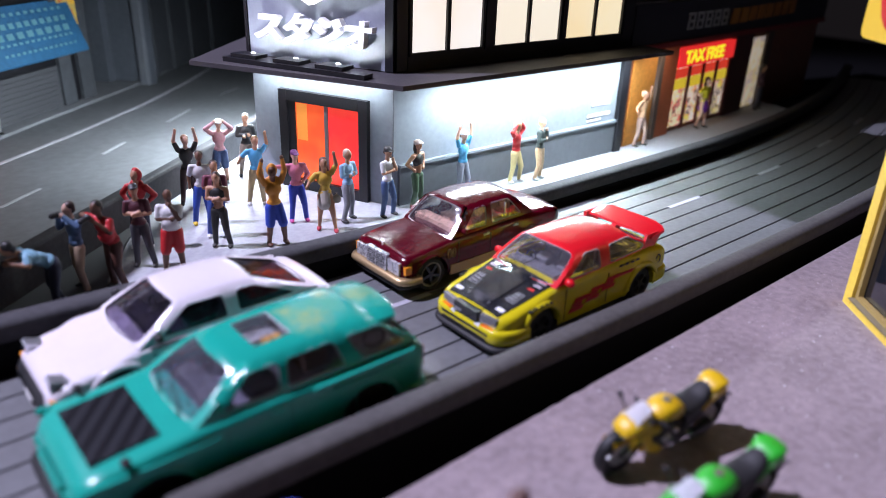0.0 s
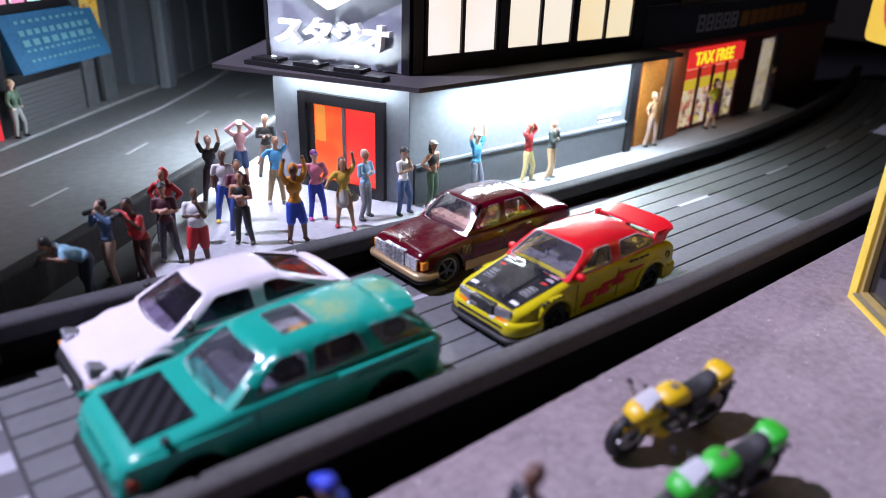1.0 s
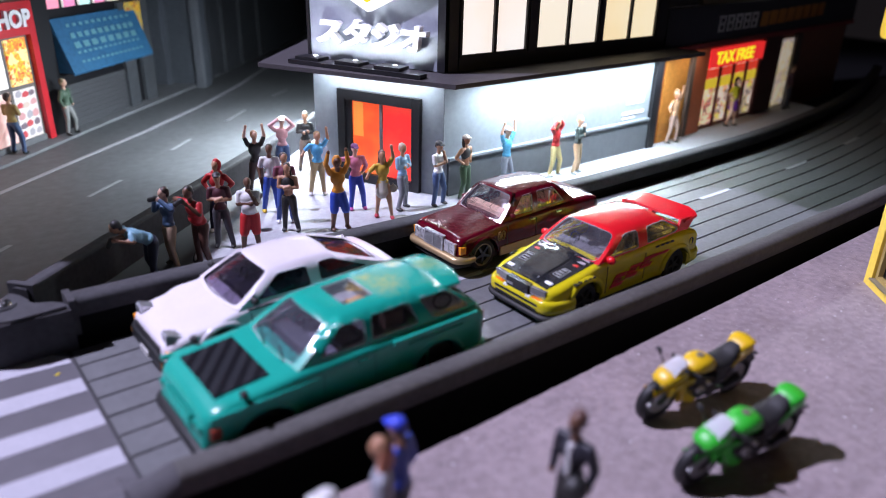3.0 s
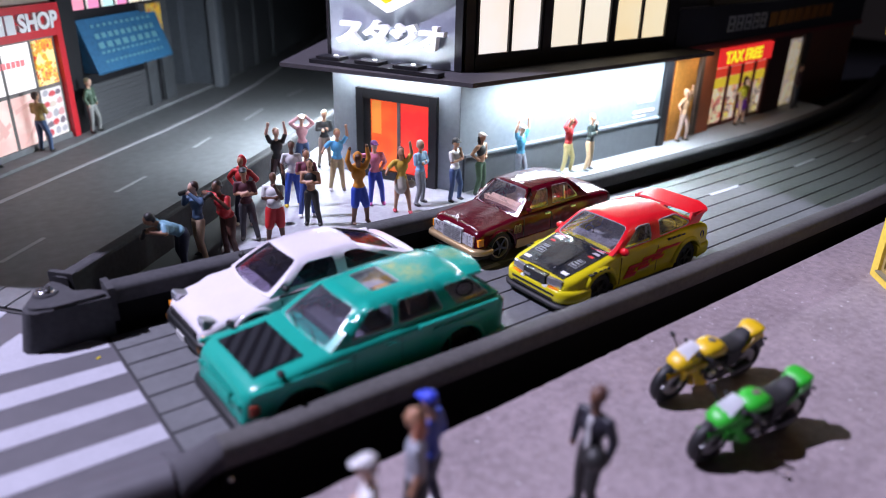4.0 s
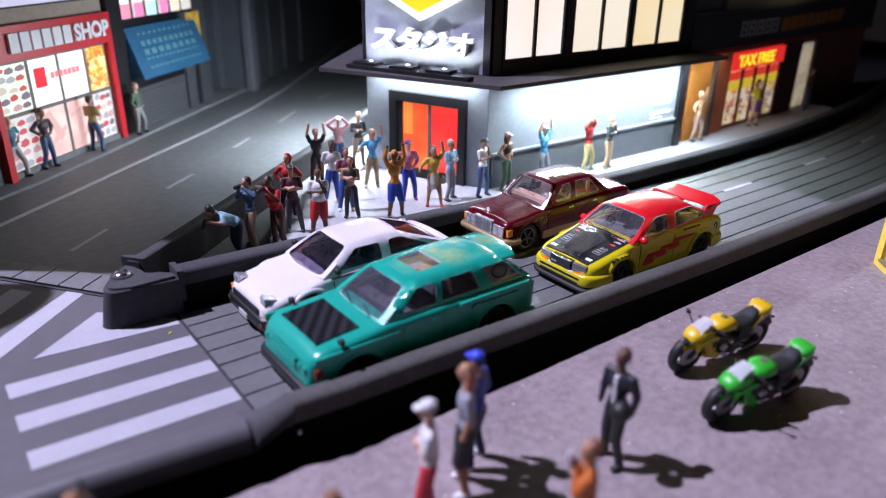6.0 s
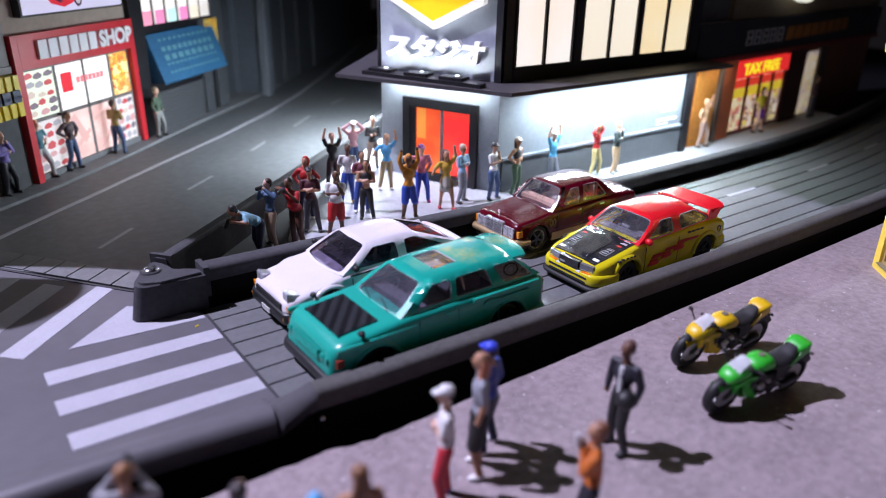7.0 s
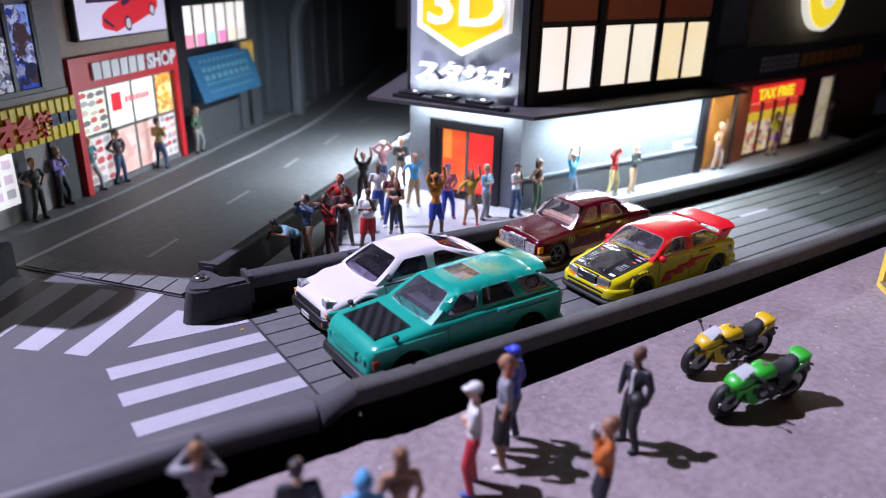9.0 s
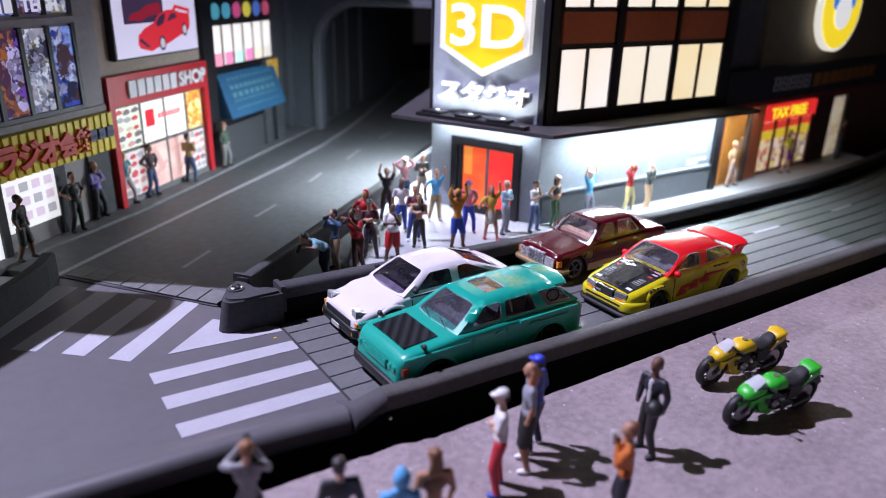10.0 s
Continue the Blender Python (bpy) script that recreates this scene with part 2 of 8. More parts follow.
def ball(bm, c, r, sx=1, sy=1, sz=1, n=8, m=None):
    made = bmesh.ops.create_uvsphere(bm, u_segments=n, v_segments=max(4, n // 2 + 1), radius=1)["verts"]
    mm = Matrix.Translation(c) @ (m if m is not None else Matrix()) @ Matrix.Diagonal((r * sx, r * sy, r * sz, 1))
    bmesh.ops.transform(bm, matrix=mm, verts=made)
    return made


def wall_frame(p, angle):
    """A frame for things on a wall: x along it, y away from the viewer into it, z up."""
    return pose(p[0] * MM, p[1] * MM, 0, 0, 0, angle)


def text_mesh(bm, body, height, x, z, depth, y=0.0, squeeze=1.0, bold=0.0, shear=0.0):
    """Letters of the built-in font standing on a wall, front towards -y; x is their left end."""
    cu = bpy.data.curves.new("letters", "FONT")
    cu.body, cu.size, cu.extrude, cu.offset, cu.shear, cu.resolution_u = body, 1.0, 0.0, bold, shear, 3
    ob = bpy.data.objects.new("letters", cu)
    scene.collection.objects.link(ob)
    bpy.context.view_layer.update()
    me = bpy.data.meshes.new_from_object(ob.evaluated_get(bpy.context.evaluated_depsgraph_get()))
    bpy.data.objects.remove(ob)
    tmp = bmesh.new()
    tmp.from_mesh(me)
    bpy.data.meshes.remove(me)
    bpy.data.curves.remove(cu)
    if not tmp.verts:
        tmp.free()
        return 0
    xs, ys = [v.co.x for v in tmp.verts], [v.co.y for v in tmp.verts]
    k = height / (max(ys) - min(ys))
    x0, y0 = min(xs), min(ys)
    bmesh.ops.dissolve_limit(tmp, angle_limit=0.02, verts=tmp.verts, edges=tmp.edges)
    made = bmesh.ops.extrude_face_region(tmp, geom=tmp.faces[:])
    bmesh.ops.translate(tmp, vec=(0, 0, 1), verts=[g for g in made["geom"] if isinstance(g, bmesh.types.BMVert)])
    base = len(bm.verts)
    vs = [bm.verts.new((x + (v.co.x - x0) * k * squeeze, y - depth * v.co.z, z + (v.co.y - y0) * k)) for v in tmp.verts]
    tmp.verts.index_update()
    for f in tmp.faces:
        bm.faces.new([vs[v.index] for v in f.verts])
    width = (max(xs) - x0) * k * squeeze
    tmp.free()
    return width


def sharp(ob, angle=32):
    for p in ob.data.polygons:
        p.use_smooth = True
    ob.data.set_sharp_from_angle(angle=radians(angle))
    return ob

# ---- ground and track ----
def bend(x):
    """How far the track swings away from its straight line."""
    return max(0.0, x - 250.0) ** 2 / 1800.0


ROAD_DIR = 41.0
RD, RN = Vector((math.cos(radians(ROAD_DIR)), math.sin(radians(ROAD_DIR)))), Vector((-math.sin(radians(ROAD_DIR)), math.cos(radians(ROAD_DIR))))

# darkened to near-black for the shade in the gap beside rim and rail
part("ground", boxed(-700, 900, -500, 1100, -20, -11.9), mat("black_base_board", (0.004, 0.004, 0.005), 0.9, spec=0.1, vary=0.3, scale=0.05))
tagged(bpy.data.objects["ground"], "black base board under the whole model", "ground", kind="structure")
# the lot in front of the track
random.seed(5)
def lot_edge(x):
    """Line along which the lot's torn edge runs in front of the guard rail."""
    if x < 4:
        return 80.0 - 0.02 * (x - 4)
    if x < 14:
        return 80.0 - 0.23 * (x - 4)
    return 77.7 + 0.006 * max(0.0, x - 60)


torn = [(-300, 84.0), (-120, 82.0)] + [(-40 + 2.4 * k, lot_edge(-40 + 2.4 * k) + random.uniform(-1, 1) * (0.45 if 14 < k < 26 else 0.16)) for k in range(64)] + [(150, 78.2), (420, 79.0)]
lot = part("pavement_lot", prismed([(420, -260), (-300, -260)] + torn, -3.9, 0.0), LOT)
tagged(lot, "lavender grey speckled concrete parking lot", "pavement", kind="structure")
# plate with the crossing
plate = part("road_plate", prismed([(-220, 114), (-28, 106), (0.2, 103), (5.0, 101), (5.0, 152), (-5, 172), (-45, 226), (-160, 300), (-220, 300)], -3.8, 0.0, 0.25), PLATE)
tagged(plate, "smooth grey plastic junction plate with white crossing stripes", "road", kind="structure")


def stripe(poly, material=WHITELINE, name="road_marking", label="painted white crossing stripe on the grey plate"):
    ob = part(name, prismed(poly, 0.004, 0.12), material)
    return tagged(ob, label, "marking", group="crossing stripes", kind="structure")


for poly in ([(-37, 143.5), (-37, 137), (4.2, 135.8), (4.2, 141.5)], [(-37, 129.5), (-37, 123), (4.2, 121.8), (4.2, 127.6)], [(-37, 115.3), (-37, 109), (4.2, 107.8), (4.2, 113.6)],
             [(-45, 158), (-40, 153), (-12, 182), (-16, 186)], [(-56, 168), (-50.5, 163), (-24, 191), (-28.5, 196.5)], [(-68, 178), (-62, 173), (-34, 204), (-40, 209)], [(-80, 188), (-74, 183), (-45, 216), (-51, 221)],
             [(-30, 152), (4, 149), (4, 152), (-12, 168)]):
    stripe(poly)

# track with planks
xs = [5.2 + 0.0, 40, 90, 140, 190, 240, 290] + [290 + 15 * k for k in range(1, 20)]
bm = bmesh.new()
sweep(bm, [(x, 120.5 + bend(x)) for x in xs], [(-29.5, -3.7), (34.5, -3.7), (34.5, -0.55), (-29.5, -0.55)])
track = tagged(part("road_track", bm, GROOVE), "grey plastic racing track with lengthwise grooves", "road", kind="structure")
lanes = 9
for k in range(lanes):
    y0 = -34 + 68.0 * k / lanes
    y1 = y0 + 68.0 / lanes - 0.55
    bm = bmesh.new()
    sweep(bm, [(max(x, 8.8 if k == 0 else 5.2), 120.5 + bend(x)) for x in xs], [(y0, -0.5), (y1, -0.5), (y1, -0.12), (y1 - 0.12, 0), (y0 + 0.12, 0), (y0, -0.12)])
    if k == 0:
        for v in bm.verts:
            if v.co.y - bend(v.co.x) < 88:
                v.co.y = 91.0 - 0.033 * (min(v.co.x, 190) - 8) + bend(v.co.x)
    part("plank", bm, TRACK, track)
for x0 in (25, 90.5, 155.5, 220.5, 285.4, 350, 415):
    bm = bmesh.new()
    sweep(bm, [(x0 + 5 * k, 131.2 + bend(x0 + 5 * k)) for k in range(5)], [(-0.9, 0.005), (0.9, 0.005), (0.9, 0.12), (-0.9, 0.12)])
    tagged(part("lane_dash", bm, WHITELINE), "painted white lane dash on the track", "marking", group="track dashes", kind="structure")

# rails of the track
RAIL_SECTION = [(-3.3, -12), (3.2, -12), (3.2, 9.4), (3.0, 10.4), (2.3, 11.05), (1.2, 11.3), (-1.2, 11.3), (-2.3, 11.05), (-3.0, 10.4), (-3.2, 9.4)]
bm = bmesh.new()
NEAR_SECTION = [(-2.2, 3.2), (2.6, 3.2), (2.6, 7.0), (2.4, 7.8), (1.8, 8.3), (1.0, 8.5), (-1.2, 8.5), (-2.1, 8.3), (-2.7, 7.8), (-3.0, 7.0), (-2.9, 4.6)]
NEAR_LINE = [(8.2, 91.4), (20, 90.4), (40, 89.8), (90, 88.0), (140, 86.4), (190, 85.6)] + [(x, 85.4 + bend(x)) for x in xs[5:]]
sweep(bm, NEAR_LINE, NEAR_SECTION)
tagged(sharp(part("track_rail_near", bm, mat("grey_lip_plastic", (0.1, 0.097, 0.094), 0.6, spec=0.1, vary=0.25, scale=0.08, bump=0.1, bump_scale=2.5)), 50), "dark grey plastic guard rail along the track", "rail", kind="structure")
# near-black strip puts the shade on the rail's side into colour
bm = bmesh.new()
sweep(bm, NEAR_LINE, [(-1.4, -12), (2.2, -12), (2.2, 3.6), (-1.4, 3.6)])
RAIL_SHADE = mat("rail_side_shade", (0.008, 0.008, 0.009), 0.8, spec=0.1, vary=0.3, scale=0.1)
tagged(part("near_rail_shade", bm, RAIL_SHADE), "near-black strip for the shaded side of the guard rail", "base", kind="structure")
bm = bmesh.new()
FAR_LINE = [(7, 160)] + [(x, 158.5 + bend(x)) for x in xs[1:]]
sweep(bm, FAR_LINE, [(-2.6, 6.6), (3.2, 6.6), (3.2, 9.4)] + RAIL_SECTION[3:])
drop_far = lambda x: 4.0 * min(1.0, max(0.0, (x - 40) / 140))
for v in bm.verts:
    v.co.z -= drop_far(v.co.x)
tagged(sharp(part("track_rail_far", bm, RAIL), 50), "dark grey plastic guard rail between track and walkway", "rail", kind="structure")
# same near-black shade colour for the far rail's track side
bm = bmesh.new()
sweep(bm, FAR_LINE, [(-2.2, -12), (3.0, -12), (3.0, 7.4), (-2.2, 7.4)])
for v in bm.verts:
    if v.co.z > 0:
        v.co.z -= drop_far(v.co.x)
tagged(part("far_rail_shade", bm, RAIL_SHADE), "near-black strip for the shaded side of the far guard rail", "base", kind="structure")
RIM = [(-3.4, -3.9), (7.5, -3.9), (7.5, 0.03), (5.5, 0.25), (3.5, 0.8), (1.5, 1.7), (0, 2.2), (-1.4, 2.2), (-2.6, 1.7), (-3.5, 0.8), (-4.1, -0.6), (-4.3, -1.8), (-4.2, -3.2)]
bm = bmesh.new()
sweep(bm, [(-220, 109), (-28, 101.0), (1.0, 97.6)], RIM)
tagged(sharp(part("plate_rim", bm, PLATE), 60), "rounded grey plastic rim of the junction plate", "rim", kind="structure")
END = [(-2.2, 3.2), (2.6, 3.2), (2.6, 4), (2.6, 5.5), (2.6, 7.0), (2.4, 7.8), (1.8, 8.3), (1, 8.5), (-1.2, 8.5), (-2.1, 8.3), (-2.7, 7.8), (-3.0, 7.0), (-2.9, 4.6)]
bm = bmesh.new()
rings = []
for k in range(9):
    g = k / 8
    x, y = 1.2 + 6.9 * g, 97.4 - 6.0 * g
    rings.append([bm.verts.new((x, y + a[0] + (b[0] - a[0]) * g, a[1] + (b[1] - a[1]) * g)) for a, b in zip(RIM, END)])
for a, b in zip(rings, rings[1:]):
    for k in range(13):
        bm.faces.new((a[k], a[(k + 1) % 13], b[(k + 1) % 13], b[k]))
bm.faces.new(rings[0])
bm.faces.new(rings[-1][::-1])
tagged(sharp(part("rim_joint", bm, mat("grey_joint_plastic", (0.085, 0.083, 0.09), 0.5, vary=0.15, scale=0.05, spec=0.2), None), 60), "smooth joint piece rising from plate rim to rail", "joint", kind="structure")

# near-black strip paints the shade below the rim
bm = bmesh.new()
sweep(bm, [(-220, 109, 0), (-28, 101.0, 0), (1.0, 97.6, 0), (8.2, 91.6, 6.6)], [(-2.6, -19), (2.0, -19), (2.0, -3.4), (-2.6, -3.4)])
tagged(part("rim_shade", bm, RAIL_SHADE), "near-black strip for the shade below the plate's rim", "base", kind="structure")

# island nose, its block and the rail along the road
bm = bmesh.new()
outline = [(7, 154.4), (7, 158.4), (3.4, 158.9), (0.9, 159.9), (-0.7, 161.6), (-0.9, 163.6), (-0.2, 167.4), (-2.4, 170.6), (-4.2, 169.6), (-7.9, 164.0), (-10.4, 160.4), (-10.9, 158.6), (-10.3, 156.6), (-8.8, 155.5), (-5, 155.0)]
prism(bm, outline, -3.8, 11.0)
for v in bm.verts:
    if v.co.z < 0 and v.co.x < -4:
        v.co.x -= 2.6
bmesh.ops.bevel(bm, geom=[e for e in bm.edges if all(v.co.z > 10 for v in e.verts)], offset=0.9, segments=3, affect="EDGES")
nose = tagged(sharp(part("island_nose_block", bm, RAIL), 40), "dark plastic end block joining the two guard rails", "block", kind="structure")
bm = bmesh.new()
prism(bm, [(46, 161.6), (300, 168), (420, 185), (560, 600), (160, 303), (106, 263), (79, 238.5), (60, 212), (47, 189), (43, 176)], -3.8, -0.02)
tagged(part("pavement_island", bm, WALKWAY), "light grey pavement on the wedge between road and track", "pavement", kind="structure")
bm = bmesh.new()
sweep(bm, [(-0.6, 171.0), (57.6, 219.6), (157.6, 302.6), (260, 399), (420, 570)], [(-2.2, -3.8), (2.2, -3.8), (2.2, 10.0), (1.9, 10.7), (1.2, 11.0), (-1.2, 11.0), (-1.9, 10.7), (-2.2, 10.0)])
tagged(part("island_rail", bm, RAIL), "dark plastic guard rail between road and pavement", "rail", kind="structure")

# near-black sheet stands in for the dark gap beside the rail
bm = bmesh.new()
prism(bm, [(6.6, 159.2), (45.6, 161.4), (42.6, 176), (46.6, 189.2), (59.6, 212.2), (78.6, 238.7), (105.6, 263.3), (155, 302), (58, 222), (2, 173.5)], -3.8, -0.1)
tagged(part("dark_gap_island", bm, GROOVE), "near-black sheet in the dark gap along the guard rail", "gutter", kind="structure")

# road into the tunnel
MID = [(-26, 203), (20, 244), (86, 311), (129, 350), (174, 390), (240, 452), (330, 548), (420, 660)]
bm = bmesh.new()
sweep(bm, MID, [(-36, -3.7), (62, -3.7), (62, -0.05), (-36, -0.05)])
tagged(part("road_street", bm, ROAD), "dark asphalt street leading into a tunnel", "road", kind="structure")
for a, b in (((-9, 216), (5, 229)), ((35, 261), (50, 274)), ((80, 304), (93, 317)), ((120, 340), (139, 359)), ((166, 383), (182, 395))):
    bm = bmesh.new()
    sweep(bm, [a, b], [(-0.8, 0), (0.8, 0), (0.8, 0.08), (-0.8, 0.08)])
    tagged(part("street_dash", bm, FADED), "worn pale lane dash on the street", "marking", group="street dashes", kind="structure")
bm = bmesh.new()
sweep(bm, [(-52, 229), (-27, 251), (0, 273.5), (36, 304.5), (79, 340.5), (122, 380), (161, 421), (199, 466), (262, 544), (326, 627)], [(-1.1, 0.0), (1.1, 0.0), (1.1, 0.15), (-1.1, 0.15)])
tagged(part("street_edge_line", bm, WHITELINE), "long pale edge line of the street", "marking", kind="structure")
bm = bmesh.new()
sweep(bm, [(-150, 165), (-66, 245), (-50, 259), (-8, 292), (27, 324), (73, 369), (140, 432), (300, 612)], [(0, -3.6), (60, -3.6), (60, 1.2), (0.3, 1.2), (0, 0.9)])
tagged(part("pavement_street", bm, GREYWALL), "grey pavement in front of the shops", "pavement", kind="structure")
# grooved joint strip where the street meets the plate
joint = new("street_joint_strip")
joint.empty_display_size = 0.005
tagged(joint, "grooved grey joint strip between plate and street", "road", kind="structure")
a, b = Vector((-47, 230)), Vector((-7.5, 178))
for k in range(8):
    p, q = a.lerp(b, k / 8 + 0.004), a.lerp(b, (k + 1) / 8 - 0.006)
    o = RD * 9.5
    part("strip_plank", prismed([p, q, q + o, p + o], 0.0, 0.32, 0.06), TRACK, joint)
bm = bmesh.new()
sweep(bm, [(-52, 232), (-48.2, 228.6), (-8, 176.4)], [(-0.5, 0.0), (0.5, 0.0), (0.5, 0.3), (-0.5, 0.3)])
part("joint_edge", bm, GROOVE, joint)
# seam of plate and track
bm = bmesh.new()
sweep(bm, [(4.8, 102.5), (4.8, 154)], [(-0.35, -0.2), (0.35, -0.2), (0.35, 0.1), (-0.35, 0.1)])
tagged(part("plate_seam", bm, GROOVE), "dark seam between plate and track", "seam", kind="structure")
# rail at the far side of the plate
bm = bmesh.new()
sweep(bm, [(-51.5, 229), (-55, 220), (-62, 209), (-72, 196), (-92, 172), (-130, 130)], [(-2.4, -3.8), (2.4, -3.8), (2.4, 9.2), (1.7, 10.0), (-1.7, 10.0), (-2.4, 9.2)])
tagged(part("plate_rail", bm, RAIL), "dark plastic guard rail beside the plate", "rail", kind="structure")
# screw and clip on the nose block
screw = thing("nose_screw", -5.2, 163.4, 11.1, 25, "shiny cross-head screw sunk in the rail block", "screw")
bm = bmesh.new()
tube(bm, (0, 0, -0.4), (0, 0, 0.3), 3.0, 2.7, 20)
part("washer", bm, RAIL, screw)
bm = bmesh.new()
ball(bm, (0, 0, 0.3), 2.1, 1, 1, 0.42, 16)
sharp(part("head", bm, CHROME, screw, "domed metal screw head"))
bm = boxed(-1.5, 1.5, -0.25, 0.25, 0.95, 1.25)
box(bm, -0.25, 0.25, -1.5, -0.26, 0.95, 1.25)
box(bm, -0.25, 0.25, 0.26, 1.5, 0.95, 1.25)
part("slot", bm, GROOVE, screw)
for x, y, t in ((7.6, 158.8, 0), (0.3, 171.9, 40)):
    tagged(part("rail_clip", soften(boxed(-0.8, 0.8, -3.5, 3.5, 3.0, 11.9), 0.5), RAIL, at=pose(x * MM, y * MM, 0, 0, 0, t)), "raised dark clip on the rail end", "clip", group="rail clips", kind="structure")
bm = bmesh.new()
ball(bm, (0, 0, 0), 0.7, n=10)
tagged(part("rail_rivet", bm, CHROME, smooth=True, at=pose(8.6 * MM, 88.2 * MM, 1.6 * MM)), "tiny bright rivet on the rail side", "rivet")

tagged(part("paint_chip", soften(boxed(-0.55, 0.55, -0.25, 0.25, 0.02, 0.15), 0.05), YELLOW, at=pose(0.5 * MM, 145.8 * MM, 0, 0, 0, 20)), "tiny yellow chip lying on the grey plate", "chip")

def collage(name, colours, scale, strength):
    """A lit print of many small patches of colour; scale in cycles per millimetre."""
    if name in MATS:
        return MATS[name]
    m = MATS[name] = bpy.data.materials.new(name)
    m.use_nodes = True
    nt = m.node_tree
    b = nt.nodes["Principled BSDF"]
    co = nt.nodes.new("ShaderNodeTexCoord")
    mp = nt.nodes.new("ShaderNodeMapping")
    mp.inputs["Scale"].default_value = (1000, 1000, 1000)
    warp = nt.nodes.new("ShaderNodeTexNoise")
    warp.inputs["Scale"].default_value = scale * 2.2
    add = nt.nodes.new("ShaderNodeVectorMath")
    add.operation = "MULTIPLY_ADD"
    add.inputs[1].default_value = (0.9 / scale, 0.9 / scale, 0.9 / scale)
    vor = nt.nodes.new("ShaderNodeTexVoronoi")
    vor.inputs["Scale"].default_value = scale
    sep = nt.nodes.new("ShaderNodeSeparateColor")
    ramp = nt.nodes.new("ShaderNodeValToRGB")
    ramp.color_ramp.interpolation = "LINEAR"
    fine = nt.nodes.new("ShaderNodeTexVoronoi")
    fine.inputs["Scale"].default_value = scale * 3.1
    blend = nt.nodes.new("ShaderNodeMix")
    blend.inputs["Factor"].default_value = 0.28
    gain = nt.nodes.new("ShaderNodeMath")
    gain.operation = "MULTIPLY_ADD"
    gain.inputs[1].default_value, gain.inputs[2].default_value = 1.5, -0.25
    while len(ramp.color_ramp.elements) < len(colours):
        ramp.color_ramp.elements.new(0.5)
    for i, (e, c) in enumerate(zip(ramp.color_ramp.elements, colours)):
        e.position, e.color = i / len(colours), (*c, 1)
    nt.links.new(co.outputs["Object"], mp.inputs["Vector"])
    nt.links.new(mp.outputs[0], warp.inputs["Vector"])
    nt.links.new(warp.outputs["Color"], add.inputs[0])
    nt.links.new(mp.outputs[0], add.inputs[2])
    nt.links.new(add.outputs[0], vor.inputs["Vector"])
    nt.links.new(vor.outputs["Color"], sep.inputs[0])
    sep2 = nt.nodes.new("ShaderNodeSeparateColor")
    nt.links.new(add.outputs[0], fine.inputs["Vector"])
    nt.links.new(fine.outputs["Color"], sep2.inputs[0])
    nt.links.new(sep.outputs[0], blend.inputs["A"])
    nt.links.new(sep2.outputs[1], blend.inputs["B"])
    nt.links.new(blend.outputs["Result"], gain.inputs[0])
    nt.links.new(gain.outputs[0], ramp.inputs[0])
    nt.links.new(ramp.outputs[0], b.inputs["Base Color"])
    nt.links.new(ramp.outputs[0], b.inputs["Emission Color"])
    b.inputs["Emission Strength"].default_value = strength
    b.inputs["Roughness"].default_value = 0.6
    b.inputs["Specular IOR Level"].default_value = 0.15
    return m


def pane(bm, corners, thick=0.3):
    """A thin pane through the corners, thickened inwards along its normal."""
    c = [Vector(p) for p in corners]
    n = (c[1] - c[0]).cross(c[2] - c[0]).normalized()
    a = [bm.verts.new(p) for p in c]
    b = [bm.verts.new(p - n * thick) for p in c]
    k = len(c)
    bm.faces.new(a)
    bm.faces.new(b[::-1])
    for i in range(k):
        bm.faces.new((a[i], b[i], b[(i + 1) % k], a[(i + 1) % k]))


def slab(name, x0, x1, y0, y1, z0, z1, material, parent, bevel=0.15, label=""):
    return part(name, boxed(x0, x1, y0, y1, z0, z1, bevel, 1), material, parent, label)


def bars(name, rows, y, depth, material, parent, label="", lean=0.0):
    """Plain blocks that stand for writing: rows of (x, width, z, height), each a part."""
    for x, w, z, hh in rows:
        bm = bmesh.new()
        for v in box(bm, x, x + w, y - depth, y, z, z + hh):
            v.co.x += lean * (v.co.z - z)
        part(name, bm, material, parent, label)


def framed(name, x0, x1, z0, z1, material, parent, proud=0.8, wide=1.0, bars_x=(), bars_z=(), y=0.0, inner=None):
    """A window frame: four sides and its glazing bars, each a part of the frame."""
    f = new(name)
    f.parent = parent
    f.empty_display_size = 0.002
    inner = inner or wide
    for a, b, c, d in ((x0, x1, z0, z0 + wide), (x0, x1, z1 - wide, z1), (x0, x0 + wide, z0 + wide, z1 - wide), (x1 - wide, x1, z0 + wide, z1 - wide)):
        slab("frame_side", a, b, y - proud, y + 0.2, c, d, material, f, 0.12)
    for x in bars_x:
        slab("glazing_bar", x - inner / 2, x + inner / 2, y - proud * 0.8, y + 0.2, z0 + wide, z1 - wide, material, f, 0.1)
    for z in bars_z:
        slab("glazing_bar", x0 + wide, x1 - wide, y - proud * 0.8, y + 0.2, z - inner / 2, z + inner / 2, material, f, 0.1)
    return f


# ---- studio building on the island ----
C = (141.0, 189.0)
WARM1 = glow("lit_window_white", (1.0, 0.95, 0.93), 0.95, (1.0, 0.86, 0.76), 0.03)
WARM2 = glow("lit_window_cream", (1.0, 0.9, 0.76), 0.92, (1.0, 0.92, 0.8), 0.03)
WARM3 = glow("lit_window_amber", (1.0, 0.8, 0.5), 0.9, (1.0, 0.86, 0.6), 0.03)
studio = thing("studio_building", 0, 0, 0, 0, "dark corner building with lit windows and yellow studio sign", "building")
foot = [C, (263, 189), (263, 325), (198, 325), (118.34, 242.39)]
part("lower_wall", prismed(foot, -3.5, 43.9), STUDIO_WALL, studio, "blue-grey painted lower wall")
